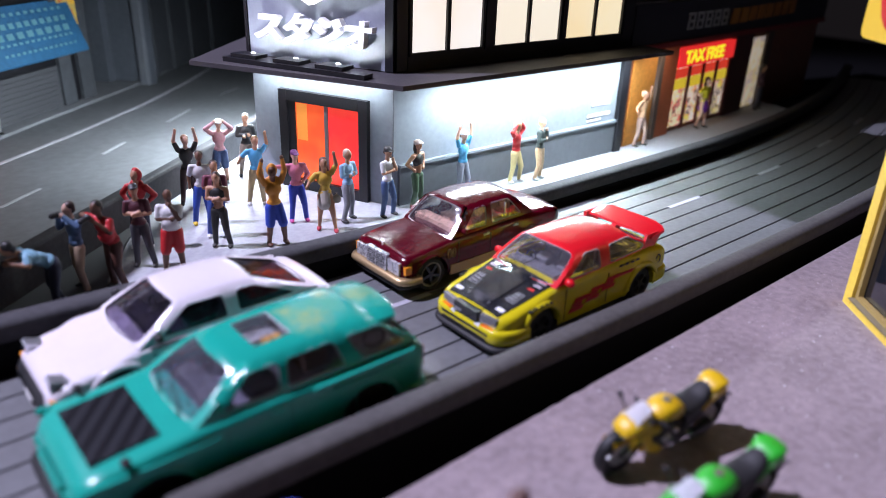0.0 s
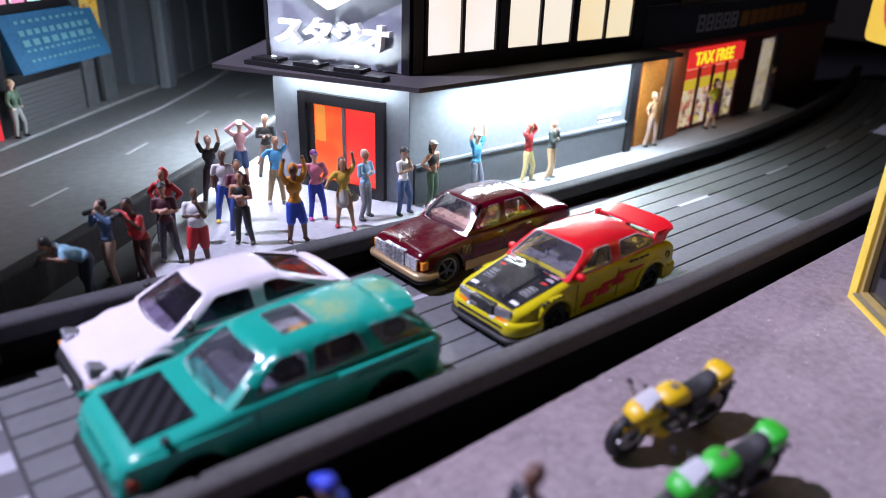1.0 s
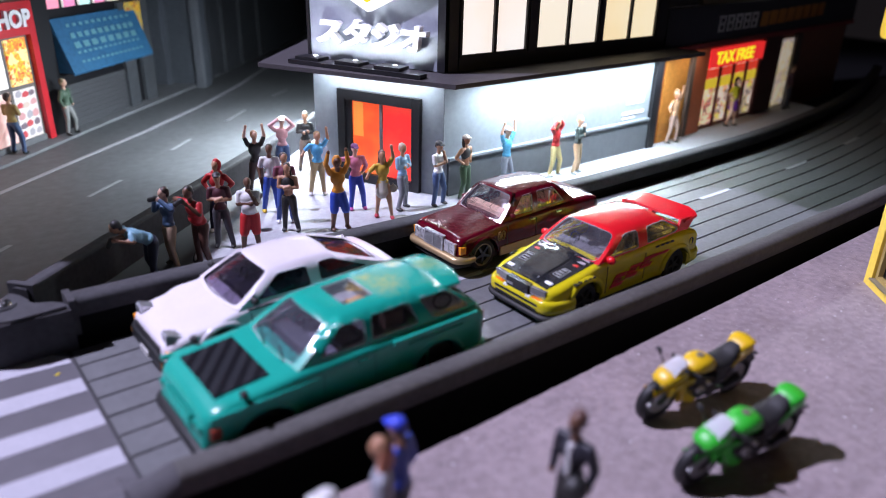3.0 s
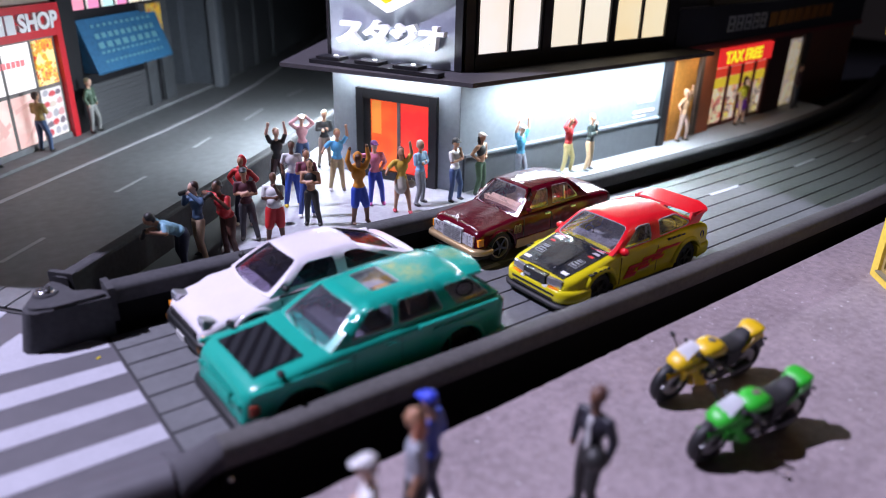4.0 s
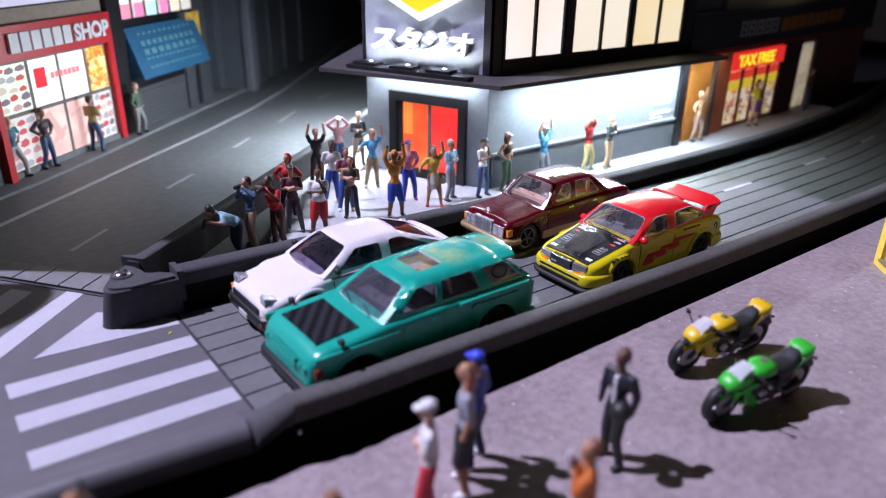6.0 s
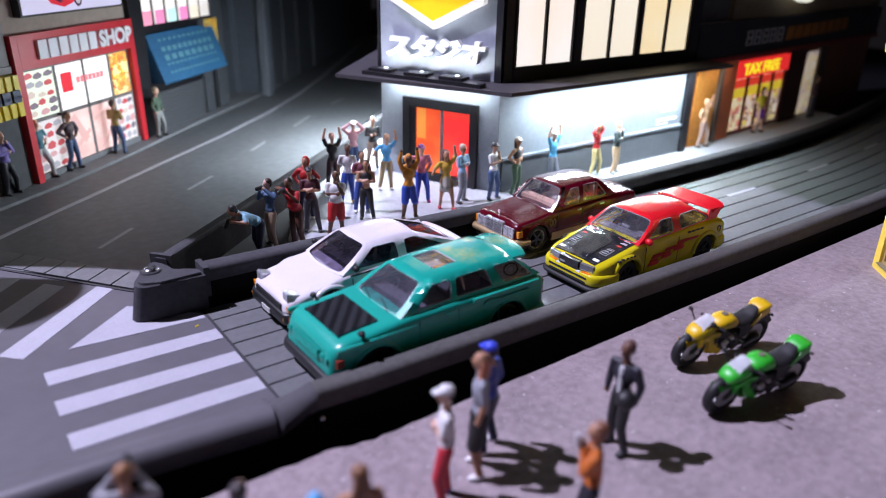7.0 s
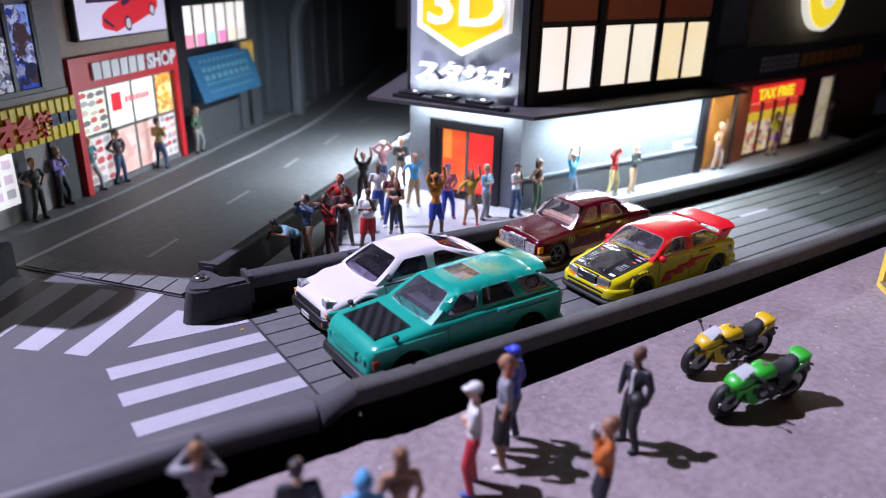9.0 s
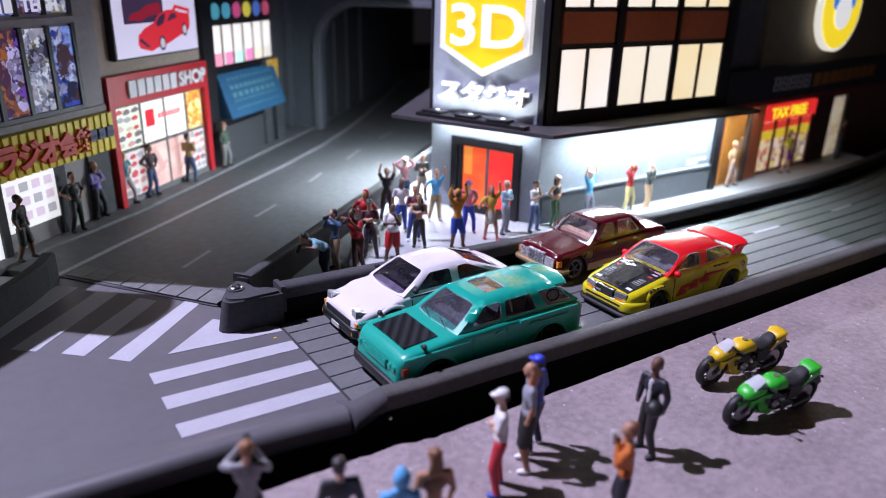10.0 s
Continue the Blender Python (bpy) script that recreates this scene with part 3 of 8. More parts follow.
part("upper_wall", prismed([(141.3, 189.6), (262.5, 189.6), (262.5, 324), (198, 324), (118.9, 242.2)], 45.7, 148), BLACK, studio)
part("roof", prismed([(140.6, 188.6), (263, 188.6), (263, 325), (198, 325), (118, 242.6)], 148.2, 150), BLACKCARD, studio)
# unseen slab, placed to cast the dark edge across the track
part("unseen_shade_slab", prismed([(136, 157.5), (268, 157.5), (268, 188.4), (136, 188.4)], 148.2, 150), BLACKCARD, studio)
part("canopy", prismed([(130.8, 170.4), (270, 170.4), (270, 340), (192, 340), (95.2, 240.8)], 44.0, 45.5, 0.2), mat("charcoal_board", (0.055, 0.05, 0.055), 0.6, vary=0.25, scale=0.08, bump=0.1), studio, "thin charcoal canopy round the building")
east = new("window_front")
east.parent = studio
east.empty_display_size = 0.002
east.matrix_basis = wall_frame((C[0], C[1] - 1.0), 0)
slab("corner_post", 0.2, 4.4, -0.6, 1.4, 45.7, 148, BLACK, east)
slab("sill_band", 4.5, 121.5, -0.9, 1.4, 45.7, 50.4, BLACK, east)
for k, (x0, x1, m) in enumerate(((5.4, 36.8, WARM1), (42.0, 76.4, WARM2), (79.4, 114.0, WARM3))):
    for z0, z1 in ((51.0, 77.6), (94.0, 120.6)):
        w = new("window")
        w.parent = east
        w.empty_display_size = 0.002
        part("pane", boxed(x0, x1, -0.15, 0.6, z0, z1), m, w, "warm lit pane")
        mid = (x0 + x1) / 2
        bm = bmesh.new()
        for a, b, c, d in ((x0 - 0.5, x1 + 0.5, z0 - 0.6, z0 + 0.4), (x0 - 0.5, x1 + 0.5, z1 - 0.4, z1 + 0.8), (x0 - 0.6, x0 + 0.5, z0, z1), (x1 - 0.5, x1 + 0.6, z0, z1), (mid - 0.75, mid + 0.75, z0, z1)):
            box(bm, a, b, -1.1 if c == z0 else -1.2, 0.3, c, d)
        part("window_frame", bm, BLACK, w)
    slab("spandrel", x0 + 0.6, x1 - 0.4, -1.0, 0.6, 79.6, 92.4, BROWN, east, 0.3, "red-brown spandrel panel")
    slab("spandrel", x0 + 0.6, x1 - 0.4, -1.0, 0.6, 122.6, 135.4, BROWN, east, 0.3, "red-brown spandrel panel")
slab("post", 37.6, 41.2, -1.4, 0.6, 50.5, 148, BLACK, east)
slab("post", 77.1, 78.8, -1.4, 0.6, 50.5, 148, BLACK, east)
slab("post", 114.8, 121.5, -1.4, 0.6, 50.5, 148, BLACK, east)
# lower wall: plinth with a pale ledge, poster, dark end column
low = new("lower_front")
low.parent = studio
low.empty_display_size = 0.002
low.matrix_basis = wall_frame(C, 0)
slab("plinth", 2.0, 119.6, -1.2, 0.3, -0.3, 13.6, mat("grey_plinth", (0.1, 0.11, 0.125), 0.5, vary=0.15, scale=0.05), low, 0.2, "grey plinth")
slab("ledge", 2.0, 119.6, -1.8, 0.2, 13.62, 14.5, STUDIO_WALL, low, 0.15)
slab("end_column", 120.0, 124.5, -2.0, 0.6, -0.3, 43.8, BLACK, low)
bars("wall_poster", [(103, 12.5, 22, 14.5)], -0.05, 0.2, mat("pale_poster", (0.6, 0.63, 0.66), 0.4, vary=0.3, scale=0.12), low, "pale poster on the wall")
bars("print_block", [(101, 15, 17.4, 1.4), (101, 9, 15.6, 0.8)], -0.05, 0.25, WHITE, low)
slab("light_strip", 1.0, 119.0, -11.5, -6.5, 43.2, 43.95, glow("led_strip", (0.8, 0.92, 1.0), 3.0), low, 0.0, "bright light strip under the canopy")
bm = bmesh.new()
tube(bm, (-0.1, -0.2, 0), (-0.1, -0.2, 43.8), 0.35)
part("corner_bead", bm, STUDIO_WALL, low)
# sign front
front = new("sign_front")
front.parent = studio
front.empty_display_size = 0.002
front.matrix_basis = wall_frame(SF, SFA)
PANEL = mat("pale_blue_grey_panel", (0.3, 0.33, 0.38), 0.45, vary=0.12, scale=0.05)
slab("sign_panel", 0.6, 55.4, -0.9, 0.6, 45.8, 148, PANEL, front, 0.2, "pale blue-grey sign panel")
slab("panel_edge", 55.6, 58.6, -1.3, 0.8, 45.8, 148, BLACK, front)
slab("panel_edge", -0.8, 0.5, -1.3, 0.8, 45.8, 148, BLACK, front)


def shield(cx, zc, w, side, tip):
    return [(cx - w, zc - side), (cx, zc - side - tip), (cx + w, zc - side), (cx + w, zc + side), (cx, zc + side + tip), (cx - w, zc + side)]


def upright(poly, y0, y1):
    bm = bmesh.new()
    a = [bm.verts.new((x, y0, z)) for x, z in poly]
    b = [bm.verts.new((x, y1, z)) for x, z in poly]
    bm.faces.new(a)
    bm.faces.new(b[::-1])
    n = len(poly)
    for i in range(n):
        bm.faces.new((a[i], b[i], b[(i + 1) % n], a[(i + 1) % n]))
    return bm


badge = new("shield_sign")
badge.parent = front
badge.empty_display_size = 0.002
part("badge_rim", upright(shield(28.8, 88.5, 22.5, 13.5, 10.8), -4.2, -0.95), glow("lit_white_face", (1.0, 0.98, 1.0), 0.55), badge, "thick white shield rim")
part("badge_face", upright(shield(28.8, 88.5, 19.4, 11.7, 9.4), -4.5, -4.25), glow("lit_yellow_face", (1.0, 0.6, 0.02), 0.85), badge, "glowing yellow shield face")
bm = bmesh.new()
text_mesh(bm, "3D", 18.0, 12.6, 76.4, 1.2, -4.55, 1.27, 0.02)
part("sign_number", bm, glow("lit_white_number", (1.0, 0.98, 0.96), 0.7), badge, "raised white letters")
bm = bmesh.new()
text_mesh(bm, "スタジオ", 9.4, 5.8, 51.9, 2.6, -1.8, 1.22, 0.045, 0.1)
part("sign_kana", bm, WHITE, front, "raised white kana letters")
slab("lamp_rail", 2.0, 57.5, -16.4, -11.6, 45.55, 47.0, BLACK, front, 0.25, "black rail of the sign lamps")
for lx in (9.5, 27.0, 43.5):
    holder = new("sign_lamp")
    holder.parent = front
    holder.empty_display_size = 0.002
    slab("lamp_base", lx - 5.2, lx + 5.2, -15.0, -8.8, 47.05, 48.2, BLACK, holder, 0.25)
    bm = bmesh.new()
    ball(bm, (lx + 0.8, -10.6, 48.3), 0.8, 1.3, 0.8, 0.5, 10)
    part("lamp_lens", bm, glow("lamp_lens_glow", (0.9, 0.95, 1.0), 1.6), holder, smooth=True)
# door
door = new("double_door")
door.parent = front
door.empty_display_size = 0.002
for a, b, c, d in ((12.4, 15.8, -0.2, 35.4), (45.6, 49.0, -0.2, 35.4), (15.9, 45.5, 31.6, 35.4), (15.9, 45.5, -0.2, 3.6)):
    slab("door_frame", a, b, -2.0, 0.4, c, d, BLACK, door, 0.2)
slab("door_jamb", 15.9, 18.6, -1.2, 0.3, 3.7, 31.5, BLACK, door)
slab("door_glass", 18.7, 31.2, -0.7, 0.2, 3.7, 31.5, glow("orange_red_door_light", (0.95, 0.1, 0.03), 0.85, (0.95, 0.2, 0.04), 0.05), door, 0.05, "glowing orange-red door glass")
slab("door_glass", 32.5, 45.4, -0.7, 0.2, 3.7, 31.5, glow("red_door_light", (0.95, 0.035, 0.035), 0.85, (0.95, 0.09, 0.05), 0.06), door, 0.05, "glowing red door glass")
slab("door_bar", 31.25, 32.45, -1.3, 0.3, 3.7, 31.5, mat("grey_metal_bar", (0.2, 0.2, 0.21), 0.4, metal=0.5), door)
# reflection painted as a glowing amber strip on the glass
slab("door_light_patch", 19.2, 23.6, -0.78, -0.72, 18.0, 31.0, glow("amber_reflection_pane", (0.85, 0.3, 0.06), 0.8), door, 0.0)

# ---- discount shop beyond the studio ----
tax = thing("discount_shop", 272, 190, 0, 5.0, "dark shop building with wooden door and lit tax-free window", "building")
slab("wall", -8, 220, 1.0, 70, -3.5, 44, mat("brown_column", (0.2, 0.065, 0.03), 0.5, vary=0.3, scale=0.05), tax)
slab("upper_wall", 26, 220, 0.6, 70, 62, 140, mat("olive_brown_wall", (0.13, 0.105, 0.065), 0.7, vary=0.2, scale=0.03), tax)
slab("side_wall", -8, 25.8, 3.0, 70, 62, 140, DARKWALL, tax)
slab("sign_band", -8, 220, -2.0, 1.5, 45, 61.8, mat("navy_black_band", (0.012, 0.013, 0.022), 0.5), tax, 0.2, "near-black sign band")
slab("canopy_lip", -8, 220, -3.0, 1.5, 42.6, 44.9, mat("dark_red_lip", (0.2, 0.018, 0.02), 0.5), tax)
slab("wooden_door", 0.5, 20.5, 0.2, 1.2, -0.3, 38.5, ORANGEWOOD, tax, 0.2, "orange wooden door")
slab("door_post", 20.7, 24.0, -1.5, 1.2, -0.3, 41, mat("grey_brown_post", (0.1, 0.07, 0.055), 0.6), tax)
slab("red_column", 24.2, 37.4, -1.0, 1.2, -0.3, 42, BROWN, tax)
slab("red_column", 98.5, 121.0, -0.6, 1.2, -0.3, 42, mat("deep_red_column", (0.07, 0.01, 0.008), 0.5), tax)
sign = slab("tax_sign", 38.0, 96.4, -1.6, 0.9, 31.6, 40.6, glow("lit_red_sign", (0.9, 0.03, 0.03), 0.75), tax, 0.2, "lit red sign with yellow letters")
bm = bmesh.new()
text_mesh(bm, "TAX FREE", 6.2, 43.5, 33.0, 0.4, -1.65, 1.12, 0.03)
part("sign_letters", bm, glow("lit_yellow_letters", (1.0, 0.85, 0.03), 0.85), sign, "yellow letters")
for k in range(4):
    x0 = 39.4 + 14.6 * k
    slab("shop_pane", x0, x0 + 12.4, 0.4, 1.0, 2.2, 31.0, collage("lit_goods_a" if k % 2 else "lit_goods_b", [(0.8, 0.62, 0.5), (0.75, 0.1, 0.06), (0.85, 0.7, 0.1), (0.6, 0.5, 0.45), (0.1, 0.04, 0.03), (0.85, 0.7, 0.6)] if k % 2 else [(0.9, 0.8, 0.7), (0.85, 0.6, 0.08), (0.7, 0.55, 0.5), (0.8, 0.1, 0.08), (0.15, 0.1, 0.08), (0.9, 0.75, 0.5)], 0.24, 0.6), tax, 0.0, "lit shop window full of goods")
    slab("pane_header", x0, x0 + 12.4, 0.2, 0.35, 26.0, 30.6, glow("lit_header_red", (0.85, 0.06, 0.03), 0.6), tax, 0.0)
    slab("pane_band", x0, x0 + 12.4, 0.2, 0.35, 20.6, 25.8, glow("lit_header_yellow", (0.9, 0.66, 0.05), 0.55), tax, 0.0)
    slab("pane_bar", x0 + 12.5, x0 + 14.5, -0.5, 1.1, 0.5, 31.2, mat("dark_red_bar", (0.12, 0.02, 0.015), 0.5), tax)
slab("narrow_door", 123.5, 139.0, 0.3, 1.0, 1.0, 39.0, collage("lit_narrow_door", [(0.75, 0.62, 0.48), (0.65, 0.5, 0.38), (0.5, 0.45, 0.5), (0.7, 0.55, 0.2), (0.8, 0.68, 0.55)], 0.14, 0.42), tax, 0.1, "lit narrow glass door")
slab("grey_post", 139.6, 148, -0.8, 1.2, -0.3, 41, mat("grey_brown_post", (0.1, 0.07, 0.055), 0.6), tax)
rows = []
for k in range(5):
    x = 38.5 + 8.6 * k
    rows += [(x, 6.6, 55.4, 1.3), (x, 1.4, 49.0, 6.2), (x + 2.6, 4.0, 52.2, 1.2), (x + 5.0, 1.4, 49.0, 6.2), (x + 1.6, 5, 49.0, 1.1)]
bars("glyph_block", rows, -2.05, 0.5, mat("dim_grey_letters", (0.3, 0.3, 0.32), 0.5), tax, "dim grey plain glyph blocks", 0.1)
bars("glyph_block", [(84 + 10.5 * k, 8.0, 49 + 0.2 * k, 7.2) for k in range(8)], -2.05, 0.5, mat("dim_amber_letters", (0.32, 0.13, 0.02), 0.5), tax, "dim amber plain glyph blocks", 0.1)
disc = new("round_sign")
disc.parent = tax
disc.empty_display_size = 0.002
bm = bmesh.new()
bmesh.ops.create_cone(bm, segments=48, radius1=24.5, radius2=24.5, depth=3.6, cap_ends=True, matrix=Matrix.Translation((91.5, -4.9, 93.5)) @ Matrix.Rotation(radians(90), 4, "X"))
part("rim", bm, glow("lit_white_rim", (1.0, 0.97, 0.88), 0.7), disc, "white lit rim")
bm = bmesh.new()
bmesh.ops.create_cone(bm, segments=48, radius1=22.6, radius2=22.6, depth=0.5, cap_ends=True, matrix=Matrix.Translation((91.5, -7.0, 93.5)) @ Matrix.Rotation(radians(90), 4, "X"))
part("face", bm, glow("lit_yellow_disc", (1.0, 0.74, 0.03), 0.85), disc, "yellow lit disc")
for cx, cz, r, sx, m in ((91.5, 91, 9.5, 1.0, glow("lit_white_patch", (0.95, 0.95, 1.0), 0.7)), (93, 88, 4.6, 1.2, glow("lit_red_patch", (0.85, 0.05, 0.08), 0.7)), (83, 97, 4.8, 1.0, glow("lit_blue_patch", (0.05, 0.25, 0.8), 0.7)), (101, 97, 4.2, 1.0, glow("lit_blue_patch", (0.05, 0.25, 0.8), 0.7))):
    bm = bmesh.new()
    bmesh.ops.create_cone(bm, segments=24, radius1=r, radius2=r, depth=0.4, cap_ends=True, matrix=Matrix.Translation((cx, -7.3 - 0.05 * r, cz)) @ Matrix.Rotation(radians(90), 4, "X") @ Matrix.Diagonal((sx, 1, 1, 1)))
    part("patch", bm, m, disc)

# ---- shops on the far street ----
S, SA = (-12.0, 302.0), 42.0
beige = thing("corner_shop", *S, 0, SA, "warm grey shop building with poster windows and ribbed yellow sign", "building")
slab("wall", -190, -5.2, 1.2, 75, -3.5, 97, BEIGE, beige)
# unseen block and round-topped board, placed to shape the shadow on the crossing
slab("unseen_shade_block", -190, -117, 1.2, 75, 97.1, 123, BEIGE, beige, 1.0)
part("unseen_shade_board", prismed([(-117, 1.2), (-92.5, 1.2), (-92.5, 8), (-117, 8)], 97.1, 150), BEIGE, beige)
bm = bmesh.new()
tube(bm, (-104.75, 1.3, 147.8), (-104.75, 7.9, 147.8), 12.2, n=28)
part("unseen_shade_board", bm, BEIGE, beige)
# unseen block, as high as needed to keep the room lamp off the street
slab("unseen_shade_block", -84.5, -5.2, 1.2, 75, 97.1, 222, BEIGE, beige)
slab("cornice", -190, -5.2, -0.8, 1.6, 46.6, 49.2, BEIGE, beige, 0.3)
slab("cornice", -190, -5.2, -0.8, 1.6, 84.0, 86.4, BEIGE, beige, 0.3)
slab("pilaster", -16.5, -5.4, -0.4, 1.6, 49.4, 96.9, BEIGE, beige, 0.3)
POSTERS = [collage("dark_blue_poster_print", [(0.01, 0.01, 0.03), (0.02, 0.06, 0.4), (0.04, 0.02, 0.09), (0.4, 0.45, 0.7), (0.02, 0.02, 0.05), (0.2, 0.3, 0.75), (0.04, 0.02, 0.03)], 0.15, 0.8),
           collage("grey_blue_poster_print", [(0.02, 0.02, 0.04), (0.12, 0.13, 0.22), (0.35, 0.33, 0.4), (0.05, 0.06, 0.14), (0.55, 0.58, 0.7), (0.03, 0.03, 0.03), (0.2, 0.17, 0.12)], 0.16, 0.8),
           collage("violet_poster_print", [(0.02, 0.01, 0.05), (0.15, 0.06, 0.4), (0.02, 0.02, 0.06), (0.45, 0.4, 0.7), (0.03, 0.02, 0.03), (0.3, 0.1, 0.03), (0.05, 0.02, 0.05)], 0.14, 0.8)]
for k in range(5):
    x1 = -18.6 - 13.6 * k
    slab("poster_window", x1 - 11.6, x1, 0.4, 1.1, 51.4, 82.6, POSTERS[k % 3], beige, 0.05, "lit blue poster behind glass")
    slab("poster_window", x1 - 11.6, x1, 0.4, 1.1, 88.0, 96.6, POSTERS[(k + 1) % 3], beige, 0.05, "lit blue poster behind glass")
    slab("window_bar", x1 + 0.1, x1 + 1.9, -0.6, 1.15, 50.8, 83.4, BLACK, beige)
    slab("window_bar", x1 + 0.1, x1 + 1.9, -0.6, 1.15, 87.4, 96.8, BLACK, beige)
slab("window_bar", -190, -16.7, -0.5, 1.15, 49.4, 51.2, BLACK, beige)
bars("print_block", [(-62 + 6.4 * k, 5.0, 88.6, 5.2) for k in range(3)], 0.3, 0.3, glow("lit_white_writing", (0.8, 0.8, 0.95), 0.6), beige)
bm = bmesh.new()
text_mesh(bm, "TECH", 5.2, -41.5, 88.6, 0.3, 0.3, 1.05, 0.03)
part("print_letters", bm, glow("lit_white_writing", (0.8, 0.8, 0.95), 0.6), beige, "lit white letters on the upper window")
rib = new("ribbed_sign")
rib.parent = beige
rib.empty_display_size = 0.002
slab("sign_back", -160, -5.6, -3.0, 1.0, 30.4, 46.2, YELLOW, rib, 0.1)
for k in range(38):
    x = -7.6 - 4.0 * k
    slab("rib", x - 1.3, x + 1.3, -3.9, -3.05, 30.4, 46.2, YELLOW, rib, 0.3)
REDG = mat("red_raised_glyphs", (0.6, 0.03, 0.012), 0.45)
for k, ch in enumerate("ラジオ会館"):
    bm = bmesh.new()
    text_mesh(bm, ch, 10.4, -70.5 + 10.0 * k, 33.0 - 0.1 * k, 1.4, -3.95, 1.0, 0.05)
    part("sign_character", bm, REDG, rib, "raised red sign character")
bars("glyph_block", [(-22 + 5.2 * k, 3.9, 36.2, 4.6) for k in range(3)] + [(-22 + 5.2 * k, 4.2, 37.6, 1.1) for k in range(3)], -3.95, 1.0, mat("navy_raised_glyphs", (0.01, 0.02, 0.08), 0.45), rib, "small navy glyph blocks")
slab("lit_window", -66.0, -39.5, 0.3, 1.1, 9.0, 30.2, glow("lit_shop_white", (0.95, 0.95, 1.0), 0.8), beige, 0.0, "white lit shop window with notices")
for k in range(12):
    random.seed(k)
    x, z = -64 + 6.2 * (k % 4), 12 + 5.8 * (k // 4)
    slab("notice", x, x + 4.2, 0.1, 0.28, z, z + 3.6, glow("pale_notice" if k % 3 else "grey_notice", (0.75, 0.62, 0.8) if k % 3 else (0.45, 0.45, 0.52), 0.75), beige, 0.0)
slab("lit_door", -120, -70.0, 0.3, 1.1, 0.5, 30.2, glow("lit_door_white", (0.9, 0.93, 1.0), 0.85), beige, 0.0, "white lit doorway")
slab("post", -69.8, -66.2, -0.5, 1.15, -0.2, 30.3, BLACK, beige)
slab("window_side", -39.3, -34.0, -0.3, 1.15, -0.2, 30.3, DARKWALL, beige)
# flat panel; the recess's shade is put into its dark colour
slab("recess_shade", -20.0, -7.0, -0.1, 1.15, -0.2, 30.3, DARKWALL, beige)

redshop = thing("red_shop", *S, 0, SA, "toy shop building with red front and lit car billboard", "building")
slab("wall", -4.8, 72.6, 1.2, 75, -3.5, 97, mat("warm_beige_wall", (0.42, 0.35, 0.29), 0.75, vary=0.15, scale=0.04), redshop)
for a, b, c, d in ((-4.6, -1.3, -0.3, 60.2), (69.4, 73.0, -0.3, 60.2), (-1.25, 69.35, 46.8, 60.2)):
    slab("red_front", a, b, -2.2, 1.1, c, d, RED, redshop, 0.3, "red painted shop front")
# unseen height added so the street stays out of the room lamp
slab("upper_wall", -4.8, 72.6, 1.2, 75, 97.1, 222, MATS["warm_beige_wall"], redshop)
slab("stall_riser", -1.2, 69.3, -0.6, 1.15, -0.3, 3.6, GREYWALL, redshop)
bars("sign_block", [(8.0 + 6.2 * k, 5.0, 50.0, 7.4) for k in range(6)], -2.25, 1.2, WHITE, redshop, "white raised blocks on the red sign")
bm = bmesh.new()
text_mesh(bm, "SHOP", 7.4, 46.0, 50.0, 1.2, -2.25, 1.0, 0.045)
part("sign_letters", bm, WHITE, redshop, "white raised letters on the red sign")
PINK = glow("lit_pink_interior", (0.95, 0.72, 0.68), 0.75, (0.8, 0.42, 0.4), 0.08)
PRINT = glow("lit_white_poster", (0.9, 0.84, 0.86), 0.6)
for x0, x1, z0, z1, m, lab in ((-0.4, 17.4, 26.6, 45.6, glow("lit_pale_green_poster", (0.84, 0.9, 0.76), 0.8), "white and green poster"),
                               (19.4, 53.4, 26.6, 46.2, glow("lit_white_board", (1.0, 0.97, 0.97), 0.85), "white lit board with red print"), (56.0, 68.6, 26.6, 46.0, collage("orange_car_poster", [(0.85, 0.25, 0.05), (0.8, 0.55, 0.05), (0.6, 0.06, 0.04), (0.85, 0.6, 0.1), (0.5, 0.05, 0.03), (0.9, 0.7, 0.3)], 0.3, 0.7), "orange poster"),
                               (-0.2, 17.6, 3.8, 25.0, PRINT, "poster of red toys"), (20.2, 35.4, 3.8, 25.0, PINK, "pink lit pane"), (37.4, 52.8, 3.8, 25.0, PINK, "pink lit pane"), (55.0, 68.4, 3.8, 25.0, PRINT, "poster of red toys")):
    slab("pane", x0, x1, 0.3, 1.1, z0, z1, m, redshop, 0.0, lab)
INKS = [glow("printed_ink_%s" % n, c, 0.6) for n, c in (("red", (0.7, 0.12, 0.14)), ("rose", (0.75, 0.42, 0.45)), ("dark", (0.25, 0.2, 0.25)), ("pale", (0.78, 0.66, 0.6)), ("grey", (0.5, 0.48, 0.55)))]
random.seed(11)
for px0, pz0, pw, ph in ((0.2, 3.8, 17.0, 21.2), (55.0, 3.8, 13.4, 21.2), (0.0, 26.6, 17.0, 19.0)):
    for r in range(5):
        for c in range(3):
            cx, cz = px0 + pw * (c + 0.5) / 3 + random.uniform(-0.6, 0.6), pz0 + ph * (r + 0.5) / 5 + random.uniform(-0.5, 0.5)
            a, b = pw / 6 * random.uniform(0.75, 1.0), ph / 10 * random.uniform(0.55, 0.85)
            part("printed_toy", upright([(cx - a, cz - b * 0.6), (cx - a * 0.3, cz - b), (cx + a * 0.8, cz - b * 0.7), (cx + a, cz + b * 0.2), (cx + a * 0.3, cz + b), (cx - a * 0.7, cz + b * 0.5)], 0.1, 0.25), random.choice(INKS), redshop)
